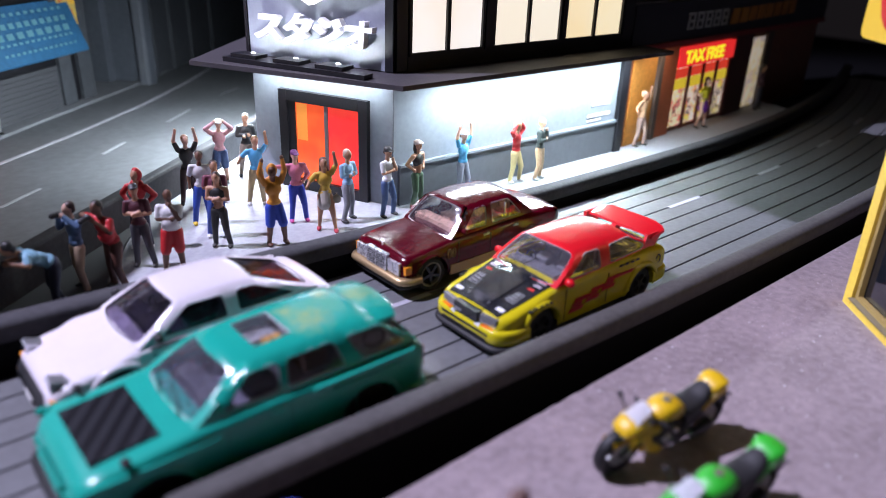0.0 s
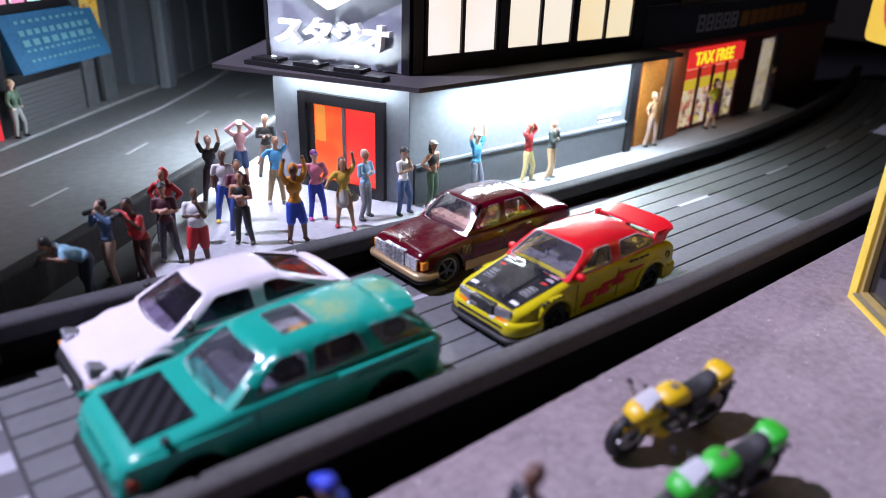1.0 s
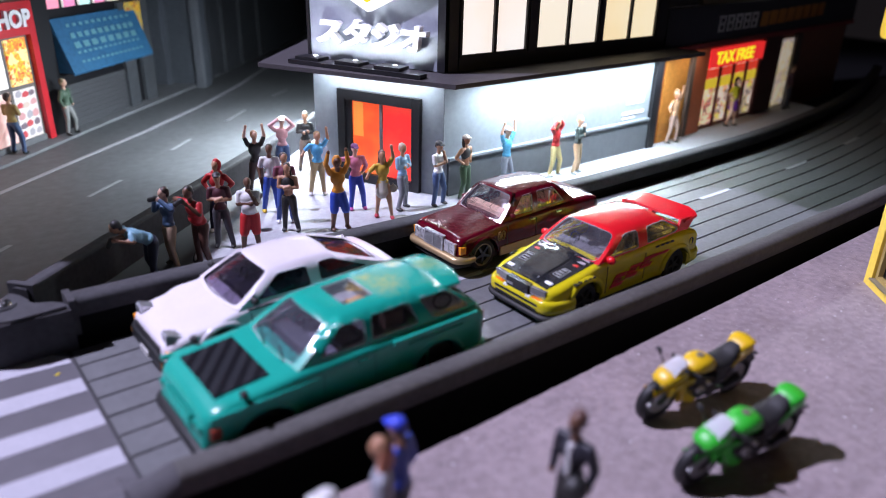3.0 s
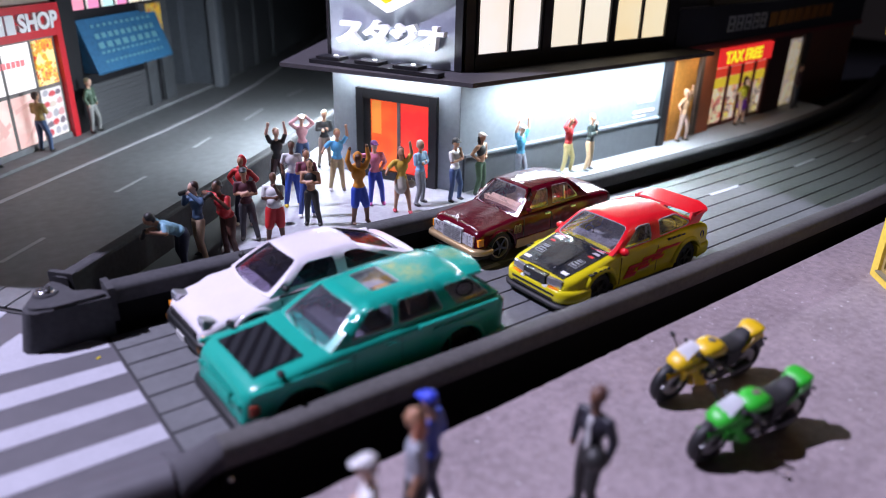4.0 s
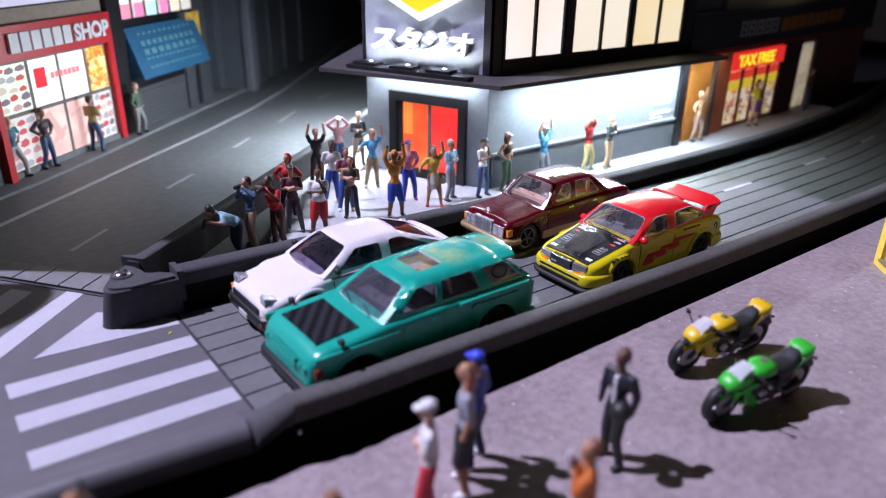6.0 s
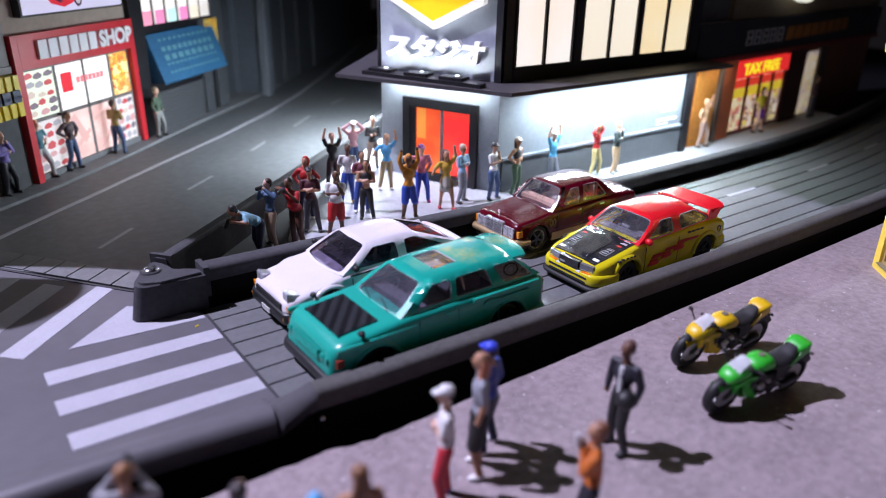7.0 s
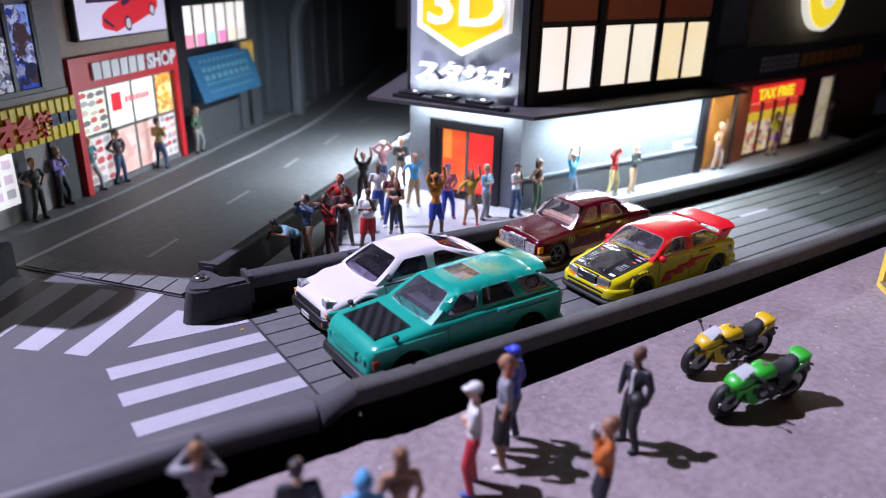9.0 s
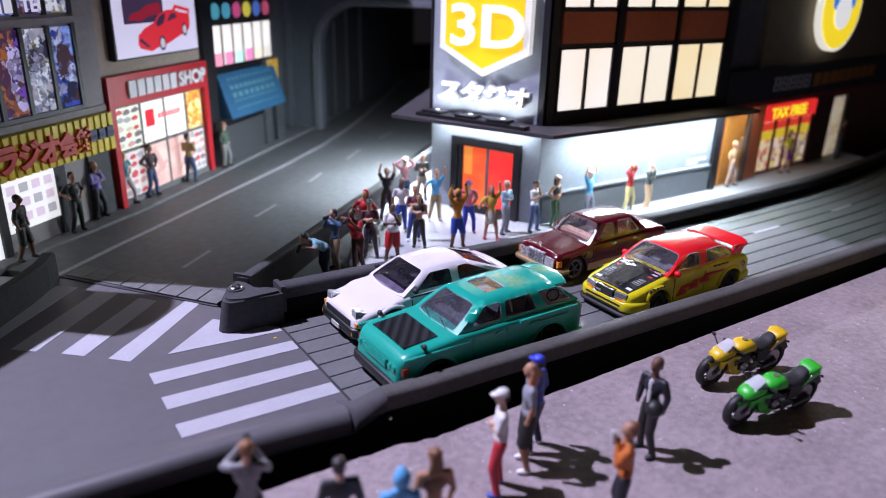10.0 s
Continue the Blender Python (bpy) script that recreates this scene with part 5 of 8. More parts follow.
def rounded(poly, r, step=1.4):
    """A polygon with rounded corners and evenly split sides."""
    out, n = [], len(poly)
    for i in range(n):
        p, c, q = Vector(poly[i - 1]), Vector(poly[i]), Vector(poly[(i + 1) % n])
        a, b = (p - c), (q - c)
        k = min(r, a.length * 0.45, b.length * 0.45)
        s, e = c + a.normalized() * k, c + b.normalized() * k
        for f in (0.0, 0.25, 0.5, 0.75, 1.0):
            out.append(s * (1 - f) ** 2 + c * 2 * f * (1 - f) + e * f * f)
    full = []
    for i, p in enumerate(out):
        q = out[(i + 1) % len(out)]
        full += [p.lerp(q, k / max(1, int((q - p).length / step))) for k in range(max(1, int((q - p).length / step)))]
    return [tuple(p) for p in full]


def inside(p, poly):
    hit = False
    for (x0, y0), (x1, y1) in zip(poly, poly[1:] + poly[:1]):
        if (y0 > p[1]) != (y1 > p[1]) and p[0] < (x1 - x0) * (p[1] - y0) / (y1 - y0) + x0:
            hit = not hit
    return hit


def cut_sheet(outline, holes, step=1.3):
    """Triangles of a flat sheet with holes: points, the sheet's faces, and each hole's own faces."""
    pts, edges = [], []
    for loop in [outline] + holes:
        b = len(pts)
        pts += [Vector(p) for p in loop]
        edges += [(b + k, b + (k + 1) % len(loop)) for k in range(len(loop))]
    rim = len(pts)
    xs, ys = [p.x for p in pts], [p.y for p in pts]
    fixed = pts[:]
    for i in range(1, int((max(xs) - min(xs)) / step) + 1):
        for j in range(1, int((max(ys) - min(ys)) / step) + 1):
            p = Vector((min(xs) + i * step + 0.013 * j, min(ys) + j * step + 0.017 * i))
            if inside(p, outline) and min((p - f).length_squared for f in fixed) > (0.55 * step) ** 2:
                pts.append(p)
    made = delaunay_2d_cdt(pts, edges, [], 0, 1e-5)
    flat, tris = [tuple(v) for v in made[0]], made[2]
    sheet, cut = [], [[] for _ in holes]
    for f in tris:
        c = (sum(flat[i][0] for i in f) / len(f), sum(flat[i][1] for i in f) / len(f))
        if not inside(c, outline):
            continue
        for h, loop in enumerate(holes):
            if inside(c, loop):
                cut[h].append(f)
                break
        else:
            sheet.append(f)
    return flat, sheet, cut


def loop_tube(bm, pts, r, n=6):
    """A thin closed bead along a loop of points."""
    rings, m = [], len(pts)
    for i, p in enumerate(pts):
        d = (Vector(pts[(i + 1) % m]) - Vector(pts[i - 1])).normalized()
        s = d.cross(Vector((0.31, 0.17, 0.93))).normalized()
        t = d.cross(s)
        rings.append([bm.verts.new(Vector(p) + s * r * math.cos(2 * math.pi * k / n) + t * r * math.sin(2 * math.pi * k / n)) for k in range(n)])
    for a, b in zip(rings, rings[1:] + rings[:1]):
        for k in range(n):
            bm.faces.new((a[k], a[(k + 1) % n], b[(k + 1) % n], b[k]))


def greenhouse(car, paint, glass_m, bf, rf, rr, br, wb, wr, wbr, wrr, side_holes, screen, rear, roof_hole=None, roof_paint=None, bow=(1.8, 1.0), crown=0.9, arch=0.5, edge=PANE_EDGE, screen_glass=None, side_glass=None, corner=0.9, bead=0.2):
    """The cast cabin: windscreen frame, sides, roof and tail in one shell, and a pane in each opening.
    bf, rf, rr, br: foot and head of the windscreen, head and foot of the tail, as (x, z); screen and rear: (half width at foot, at head, start, end) as shares."""
    N = 12
    mix = lambda a, b, f: a + (b - a) * f

    def wide(x, z):
        f = min(1.0, max(0.0, (x - bf[0]) / (br[0] - bf[0])))
        g = min(1.0, max(0.0, (x - rf[0]) / (rr[0] - rf[0])))
        lo, hi = mix(bf[1], br[1], f), mix(rf[1], rr[1], g) + arch * 4 * g * (1 - g) * 0.6
        t = min(1.0, max(0.0, (z - lo) / (hi - lo)))
        r = max(0.0, (t - 0.8) / 0.2)
        return mix(mix(wb, wbr, f), mix(wr, wrr, g), t) + 1.6 * t * (1 - t) - 0.7 * (1 - math.sqrt(max(0.0, 1 - r * r)))

    def rail_z(g):
        return mix(rf[1], rr[1], g) + arch * 4 * g * (1 - g) * 0.6

    def at_screen(p, q):
        u, v = p / 10.0, q / 10.0
        x, z = mix(bf[0], rf[0], v), mix(bf[1], rf[1], v)
        return Vector((x - mix(bow[0], bow[1], v) * (1 - u * u), u * wide(x, z), z + crown * v * v * (1 - abs(u) ** 2.4)))

    def at_tail(p, q):
        u, v = p / 10.0, q / 10.0
        x, z = mix(br[0], rr[0], v), mix(br[1], rr[1], v)
        return Vector((x + mix(bow[0], bow[1], v) * 0.6 * (1 - u * u), u * wide(x, z), z + crown * v * v * (1 - abs(u) ** 2.4)))

    def at_roof(p, q):
        u, s = p / 10.0, q / 20.0
        x, z = mix(rf[0], rr[0], s), rail_z(s)
        return Vector((x + mix(-bow[1], bow[1] * 0.6, s) * (1 - u * u), u * wide(x, z), z + crown * (1 - abs(u) ** 2.4)))

    shell = bmesh.new()
    panes = []

    def lay(flat, sheet, cut, fn, holes, names, inward):
        vs = [shell.verts.new(fn(*p)) for p in flat]
        for f in sheet:
            shell.faces.new([vs[i] for i in f])
        for faces, loop, name in zip(cut, holes, names):
            panes.append((name, [fn(*p) for p in flat], faces, [fn(*p) for p in loop], inward))

    square = [(-10 + 20 * k / 16, 0) for k in range(16)] + [(10, 10 * k / N) for k in range(N)] + [(10 - 20 * k / 16, 10) for k in range(16)] + [(-10, 10 - 10 * k / N) for k in range(N)]
    for fn, (ub, ut, v0, v1), name, inward in ((at_screen, screen, "windscreen", Vector((0.35, 0, -0.3))), (at_tail, rear, "rear_window", Vector((-0.3, 0, -0.35)))):
        hole = rounded([(-10 * ub, 10 * v0), (10 * ub, 10 * v0), (10 * ut, 10 * v1), (-10 * ut, 10 * v1)], corner * 1.1)
        lay(*cut_sheet(square, [hole]), fn, [hole], [name], inward)
    sheet_outline = [(-10 + 20 * k / 16, 0) for k in range(16)] + [(10, 20 * k / N) for k in range(N)] + [(10 - 20 * k / 16, 20) for k in range(16)] + [(-10, 20 - 20 * k / N) for k in range(N)]
    hole = [rounded(roof_hole, 0.4)] if roof_hole else []
    lay(*cut_sheet(sheet_outline, hole), at_roof, hole, ["roof_window"], Vector((0, 0, -0.35)))
    rail = [(mix(rr[0], rf[0], k / N), rail_z(1 - k / N)) for k in range(N)]
    outline = along(bf, br, 24) + along(br, rr, N) + rail + along(rf, bf, N)
    holes = [rounded(h, corner) for h in side_holes]
    cutting = cut_sheet(outline, holes)
    for s in (-1, 1):
        lay(*cutting, lambda x, z: Vector((x, s * wide(x, z), z)), holes, ["side_window"] * len(holes), Vector((0, -s * 0.35, 0)))
    bmesh.ops.remove_doubles(shell, verts=shell.verts, dist=0.03)
    bmesh.ops.recalc_face_normals(shell, faces=shell.faces)
    bmesh.ops.solidify(shell, geom=shell.faces[:], thickness=0.55)
    sharp(part("cabin_shell", shell, roof_paint or paint, car, "cast roof and window pillars in one piece"), 62)
    for name, pts, faces, loop, inward in panes:
        bm = bmesh.new()
        used = sorted({i for f in faces for i in f})
        vs = {i: bm.verts.new(pts[i] + inward) for i in used}
        for f in faces:
            bm.faces.new([vs[i] for i in f])
        bmesh.ops.solidify(bm, geom=bm.faces[:], thickness=0.18)
        g = screen_glass if name == "windscreen" and screen_glass else side_glass if name == "side_window" and side_glass else glass_m
        pane_ob = sharp(part(name, bm, g, car), 60)
        bm = bmesh.new()
        loop_tube(bm, [p + inward * 0.75 for p in loop], bead)
        part("pane_edge", bm, edge, pane_ob, smooth=True)
    return wide


def seats(car, material, x0, z, y=5.0, rear=None, wheel=True):
    for s in (-1, 1):
        bm = bmesh.new()
        box(bm, x0, x0 + 6, s * y - 2.7, s * y + 2.7, z - 2, z)
        vs = box(bm, x0 + 5, x0 + 6.6, s * y - 2.6, s * y + 2.6, z - 1, z + 4.2)
        vs += box(bm, x0 + 5.2, x0 + 6.4, s * y - 1.3, s * y + 1.3, z + 4.3, z + 5.6)
        bmesh.ops.transform(bm, matrix=Matrix.Translation((x0 + 5, 0, z)) @ Matrix.Rotation(0.25, 4, "Y") @ Matrix.Translation((-x0 - 5, 0, -z)), verts=vs)
        soften(bm, 0.5)
        part("seat", bm, material, car)
    if rear:
        bm = boxed(rear, rear + 6, -7, 7, z - 2, z, 0.5)
        box(bm, rear + 5.2, rear + 7, -7, 7, z - 1, z + 4.2)
        soften(bm, 0.4)
        part("rear_bench", bm, material, car)
    part("dashboard", boxed(x0 - 8.4, x0 - 4.6, -8.6, 8.6, z - 2, z + 1.6, 0.6), material, car)
    if wheel:
        bm = bmesh.new()
        c = Vector((x0 - 3.4, 4.4, z + 1.6))
        ring = [c + Vector((0.5 * math.sin(a), 1.7 * math.cos(a), 1.5 * math.sin(a))) for a in (2 * math.pi * k / 16 for k in range(16))]
        loop_tube(bm, ring, 0.25)
        tube(bm, c, c + Vector((-1.8, 0, -0.8)), 0.3, 0.3, 6)
        part("steering_wheel", bm, UNDER, car, smooth=True)


def interior_floor(car, base_f, base_r, w, material, lift=-2.4):
    """A plain tray on the floor of the cabin."""
    bm = bmesh.new()
    z0, z1 = base_f[1] + lift, base_r[1] + lift
    vs = box(bm, base_f[0] + 3.2, base_r[0] - 2.4, -w, w, 0, 1)
    for v in vs:
        f = (v.co.x - base_f[0]) / (base_r[0] - base_f[0])
        v.co.z = z0 + (z1 - z0) * f - (0.9 if v.co.z < 0.5 else 0)
    part("interior_tray", bm, material, car)


def chassis(car, length, w, wheels, r):
    bm = boxed(2.5, length - 2.5, -w, w, 1.6, 9.0, 0.5)
    part("chassis", bm, UNDER, car)


def mirror(car, x, y, z, material, size=1.0):
    bm = bmesh.new()
    ball(bm, (x, y, z), 1.25 * size, 0.8, 1.05, 0.8, 12)
    s = 1 if y > 0 else -1
    box(bm, x - 0.3, x + 0.5, min(y, y - s * 1.6), max(y, y - s * 1.6), z - 0.55, z - 0.1)
    sharp(part("side_mirror", bm, material, car))


def carbon(name="carbon_weave"):
    m = bpy.data.materials.new(name)
    m.use_nodes = True
    nt = m.node_tree
    b = nt.nodes["Principled BSDF"]
    b.inputs["Roughness"].default_value = 0.28
    co = nt.nodes.new("ShaderNodeTexCoord")
    mp = nt.nodes.new("ShaderNodeMapping")
    mp.inputs["Scale"].default_value = (1000, 1000, 1000)
    mp.inputs["Rotation"].default_value = (0, 0, radians(40))
    sep = nt.nodes.new("ShaderNodeSeparateXYZ")
    zig = nt.nodes.new("ShaderNodeMath")
    zig.operation, zig.inputs[1].default_value = "PINGPONG", 0.75
    slope = nt.nodes.new("ShaderNodeMath")
    slope.operation, slope.inputs[1].default_value = "MULTIPLY_ADD", 1.1
    scl = nt.nodes.new("ShaderNodeMath")
    scl.operation, scl.inputs[1].default_value = "MULTIPLY", 2.1
    w = nt.nodes.new("ShaderNodeMath")
    w.operation = "SINE"
    mix = nt.nodes.new("ShaderNodeMath")
    mix.operation, mix.inputs[1].default_value, mix.inputs[2].default_value = "MULTIPLY_ADD", 0.5, 0.5
    ramp = nt.nodes.new("ShaderNodeValToRGB")
    ramp.color_ramp.elements[0].position, ramp.color_ramp.elements[1].position = 0.35, 0.65
    ramp.color_ramp.elements[0].color, ramp.color_ramp.elements[1].color = (0.006, 0.006, 0.008, 1), (0.024, 0.026, 0.03, 1)
    nt.links.new(co.outputs["Object"], mp.inputs["Vector"])
    nt.links.new(mp.outputs[0], sep.inputs[0])
    nt.links.new(sep.outputs["Y"], zig.inputs[0])
    nt.links.new(zig.outputs[0], slope.inputs[0])
    nt.links.new(sep.outputs["X"], slope.inputs[2])
    nt.links.new(slope.outputs[0], scl.inputs[0])
    nt.links.new(scl.outputs[0], w.inputs[0])
    nt.links.new(w.outputs[0], mix.inputs[0])
    nt.links.new(mix.outputs[0], ramp.inputs[0])
    nt.links.new(ramp.outputs[0], b.inputs["Base Color"])
    return m


def plan(length, w, nose=4.0, tail=3.0, rn=6.0, rt=4.0):
    """Half width along the car, rounded in at nose and tail."""
    arc = [radians(90 * k / 8) for k in range(9)]
    front = [(rn * (1 - math.cos(a)), w - nose * (1 - math.sin(a))) for a in arc]
    back = [(length - rt * (1 - math.cos(a)), w - tail * (1 - math.sin(a))) for a in reversed(arc)]
    return front + back


def bumper(car, name, material, w, z0, z1, out=1.2, nose=4.0, rn=6.0, wrap=4.0, end=None, label=""):
    """A bumper that follows the rounded nose, or the tail when its end is given."""
    arc = [radians(90 * k / 6) for k in range(7)]
    half = [(rn * (1 - math.cos(a)), w - nose * (1 - math.sin(a))) for a in arc] + [(rn + wrap, w)]
    line = [(x, -y) for x, y in reversed(half)] + [(0, 0)] + half
    if end is not None:
        line = [(end - x, -y) for x, y in line]
    r = min(0.9, (z1 - z0) / 2.1)
    bm = bmesh.new()
    sweep(bm, line, [(-1.6, z0), (out - r, z0), (out - 0.3 * r, z0 + 0.3 * r), (out, z0 + r), (out, z1 - r), (out - 0.3 * r, z1 - 0.3 * r), (out - r, z1), (-1.6, z1)])
    return sharp(part(name, bm, material, car, label), 50)


def sprayed(name, colour, spray, spots):
    """Enamel with soft speckled patches of another colour; spots are (x, y, radius) in millimetres."""
    m = mat(name, colour, 0.2, coat=0.2, bump=0.03, bump_scale=1.2)
    nt = m.node_tree
    b = nt.nodes["Principled BSDF"]
    co, grain, last = nt.nodes.new("ShaderNodeTexCoord"), nt.nodes.new("ShaderNodeTexNoise"), None
    grain.inputs["Scale"].default_value, grain.inputs["Detail"].default_value = 700.0, 5
    nt.links.new(co.outputs["Object"], grain.inputs["Vector"])
    for x, y, r in spots:
        flat, far, span = nt.nodes.new("ShaderNodeVectorMath"), nt.nodes.new("ShaderNodeVectorMath"), nt.nodes.new("ShaderNodeMapRange")
        flat.operation, flat.inputs[1].default_value = "MULTIPLY", (1, 1, 0)
        far.operation, far.inputs[1].default_value = "DISTANCE", (x * MM, y * MM, 0)
        span.inputs["From Min"].default_value, span.inputs["From Max"].default_value = r * MM, 0.1 * r * MM
        nt.links.new(co.outputs["Object"], flat.inputs[0])
        nt.links.new(flat.outputs[0], far.inputs[0])
        nt.links.new(far.outputs["Value"], span.inputs["Value"])
        if last:
            top = nt.nodes.new("ShaderNodeMath")
            top.operation = "MAXIMUM"
            nt.links.new(last, top.inputs[0])
            nt.links.new(span.outputs[0], top.inputs[1])
            last = top.outputs[0]
        else:
            last = span.outputs[0]
    mul, ramp, mix = nt.nodes.new("ShaderNodeMath"), nt.nodes.new("ShaderNodeMapRange"), nt.nodes.new("ShaderNodeMix")
    mul.operation, mix.data_type = "MULTIPLY", "RGBA"
    ramp.inputs["From Min"].default_value, ramp.inputs["From Max"].default_value, ramp.inputs["To Max"].default_value = 0.16, 0.85, 0.6
    nt.links.new(last, mul.inputs[0])
    nt.links.new(grain.outputs["Fac"], mul.inputs[1])
    nt.links.new(mul.outputs[0], ramp.inputs["Value"])
    nt.links.new(ramp.outputs[0], mix.inputs["Factor"])
    mix.inputs[6].default_value, mix.inputs[7].default_value = (*colour, 1), (*spray, 1)
    nt.links.new(mix.outputs[2], b.inputs["Base Color"])
    return m


def pair_of(low, high, side):
    return min(side * low, side * high), max(side * low, side * high)


# green estate car
GREEN = mat("green_car_enamel", (0.011, 0.36, 0.27), 0.3, vary=0.1, scale=0.3, coat=0.08, bump=0.03, bump_scale=1.2)
GREENROOF = sprayed("green_roof_enamel", (0.011, 0.36, 0.27), (0.62, 0.5, 0.05), ((47.5, -3.0, 8.0), (45.5, 2.5, 4.5), (62.0, 1.0, 6.5), (55.0, 5.5, 4.0)))
BUMPER = mat("dark_bumper_plastic", (0.01, 0.011, 0.012), 0.4, bump=0.05)
car = thing("estate_car", 14.2, 106.3, 0, 0.5, "glossy sea-green toy estate car with black patterned bonnet panel", "toy car", group="toy cars", size=0.94)
Lg, Wg = 69.5, 13.2
sharp(part("body", car_body(Lg, [(0, 12.7), (1.5, 13.7), (4, 14.4), (16, 15.4), (21, 15.9), (50, 16.2), (66, 16.2), (69.5, 15.2)], plan(Lg, Wg, 2.6, 2.2, 4.5, 3.5), (12.4, 54.8), 7.0, 3.2, (23.5, 65.5), crown=0.4, front_lean=0.6, ridge=0.3, ridge_z=12.6, flare=0.35), GREEN, car), 38)
chassis(car, Lg, 10.2, (12.4, 54.8), 4.8)
for wx in (12.4, 54.8):
    for s in (-1, 1):
        add_wheel(car, wx, s * 10.8, 5.1, s, UNDER, 5, 4.0)
        sharp(part("wheel_arch", arch_lip(wx, s * (Wg + 0.05), 7.0, s, 0.9), GREEN, car), 50)
greenhouse(car, GREEN, CLEAR, (20.4, 15.8), (30.4, 22.4), (58.0, 22.8), (67.6, 16.3), 11.6, 8.7, 12.0, 9.4,
           [[(25.4, 16.8), (36.4, 16.8), (37.2, 21.5), (31.4, 21.4)], [(38.0, 16.8), (50.4, 16.8), (48.6, 21.8), (38.8, 21.6)], [(54.4, 16.8), (64.6, 16.8), (59.6, 21.7), (51.4, 21.8)]],
           (0.82, 0.8, 0.06, 0.9), (0.85, 0.85, 0.12, 0.85), [(-6.2, 3.8), (6.2, 3.8), (6.0, 9.0), (-6.0, 9.0)], GREENROOF, (1.8, 1.2), 0.85, 0.7, screen_glass=SCREEN)
bm = bmesh.new()
rings = []
for k in range(13):
    u = -1 + k / 6
    w = 9.0 * u
    z = 22.55 + 0.85 * (1 - abs(u) ** 2.4) - 0.5 * abs(u) ** 6
    x1 = 65.6 - 1.6 * abs(u) ** 3
    rings.append([bm.verts.new(p) for p in ((56.5, w, z - 0.15), (60.5, w * 1.01, z + 0.05), (x1 - 0.6, w * 1.03, z + 0.1), (x1, w * 1.03, z - 0.2), (x1 - 0.3, w * 1.02, z - 0.7), (60, w, z - 0.8))])
for a, b in zip(rings, rings[1:]):
    for i in range(6):
        bm.faces.new((a[i], a[(i + 1) % 6], b[(i + 1) % 6], b[i]))
bm.faces.new(rings[0])
bm.faces.new(rings[-1][::-1])
sharp(part("roof_spoiler", bm, GREENROOF, car, "thin lip spoiler at the roof's tail"), 45)
part("bonnet_panel", soften(boxed(-5.7, 5.7, -8.8, 8.8, -0.25, 0.25), 0.12), carbon(), car, "dark woven-pattern bonnet panel", at=Matrix.Translation((0.0098, 0, 0.01518)) @ Matrix.Rotation(radians(-4.6), 4, "Y"))
bumper(car, "front_bumper", BUMPER, Wg, 3.4, 6.4, 1.3, 2.6, 4.5, 2.0, None, "matt black front bumper")
bumper(car, "rear_bumper", GREEN, Wg, 3.6, 6.6, 0.8, 2.2, 3.5, 4.0, Lg)
part("front_splitter", boxed(0.4, 5, -11.0, 11.0, 1.6, 3.4, 0.3), UNDER, car)
# block in a darker copy of the body green, shaded by colour
grille = part("grille", boxed(-0.25, 0.4, -6.4, 6.4, 8.6, 11.4, 0.2), mat("green_shadow_grille", (0.008, 0.24, 0.18), 0.4), car, "moulded green grille")
for k in range(3):
    part("grille_bar", boxed(-0.42, -0.2, -6.2, 6.2, 9.0 + 0.8 * k, 9.35 + 0.8 * k, 0.08), GREEN, grille)
for s in (-1, 1):
    for y0 in (6.7, 8.9):
        bm = bmesh.new()
        tube(bm, (0.6, s * (y0 + 0.9), 10.0), (-0.1, s * (y0 + 0.9), 10.0), 0.95, 0.85, 16)
        sharp(part("headlight", bm, GREEN, car), 50)
    a, b = pair_of(12.3, 13.2, s)
    part("side_marker", boxed(1.4, 3.4, a, b, 8.6, 10.8, 0.3), mat("dull_red_lens", (0.22, 0.03, 0.015), 0.35), car, "dull red marker lens")
    a, b = pair_of(12.7, 13.55, s)
    sharp(part("side_crease", soften(boxed(1.5, 24, a, b, 12.9, 13.8), 0.4, 2), GREEN, car))
    sharp(part("side_crease", soften(boxed(42.5, 66, a, b, 14.6, 15.5), 0.4, 2), GREEN, car))
    sharp(part("side_crease", soften(boxed(46.5, 62, a, b, 12.9, 13.6), 0.35, 2), GREEN, car))
    for hx in (25.2, 37.6, 51.6):
        a, b = pair_of(12.8, 13.24, s)
        part("door_seam", boxed(hx, hx + 0.2, a, b, 4.4, 14.6, 0.02), mat("green_shadow_grille", (0.008, 0.24, 0.18), 0.4), car)
    for hx in (33.6, 47.4):
        a, b = pair_of(12.9, 13.45, s)
        part("door_handle", soften(boxed(hx, hx + 2.4, a, b, 13.4, 14.0), 0.2), GREEN, car)
    a, b = pair_of(10.2, 11.4, s)
    part("tail_light", soften(boxed(69.0, 69.9, a, b, 9.0, 13.6), 0.25), mat("dull_red_lens", (0.22, 0.03, 0.015), 0.35), car, "dull red tail lens")
mirror(car, 8.6, -12.6, 15.8, UNDER, 0.85)
mirror(car, 8.6, 12.6, 15.8, UNDER, 0.85)
for y0, y1 in ((-7.0, -1.0), (1.5, 7.5)):
    bm = bmesh.new()
    tube(bm, (19.4, y0, 16.25), (21.4, y1, 17.0), 0.14, 0.12, 6)
    part("wiper", bm, UNDER, car)
interior_floor(car, (20.4, 15.8), (67.6, 16.3), 10.1, mat("violet_grey_interior", (0.2, 0.19, 0.25), 0.6, vary=0.5, scale=0.4))
seats(car, mat("dark_grey_interior", (0.1, 0.1, 0.12), 0.5, vary=0.5, scale=0.4), 33.0, 15.0, 4.4)
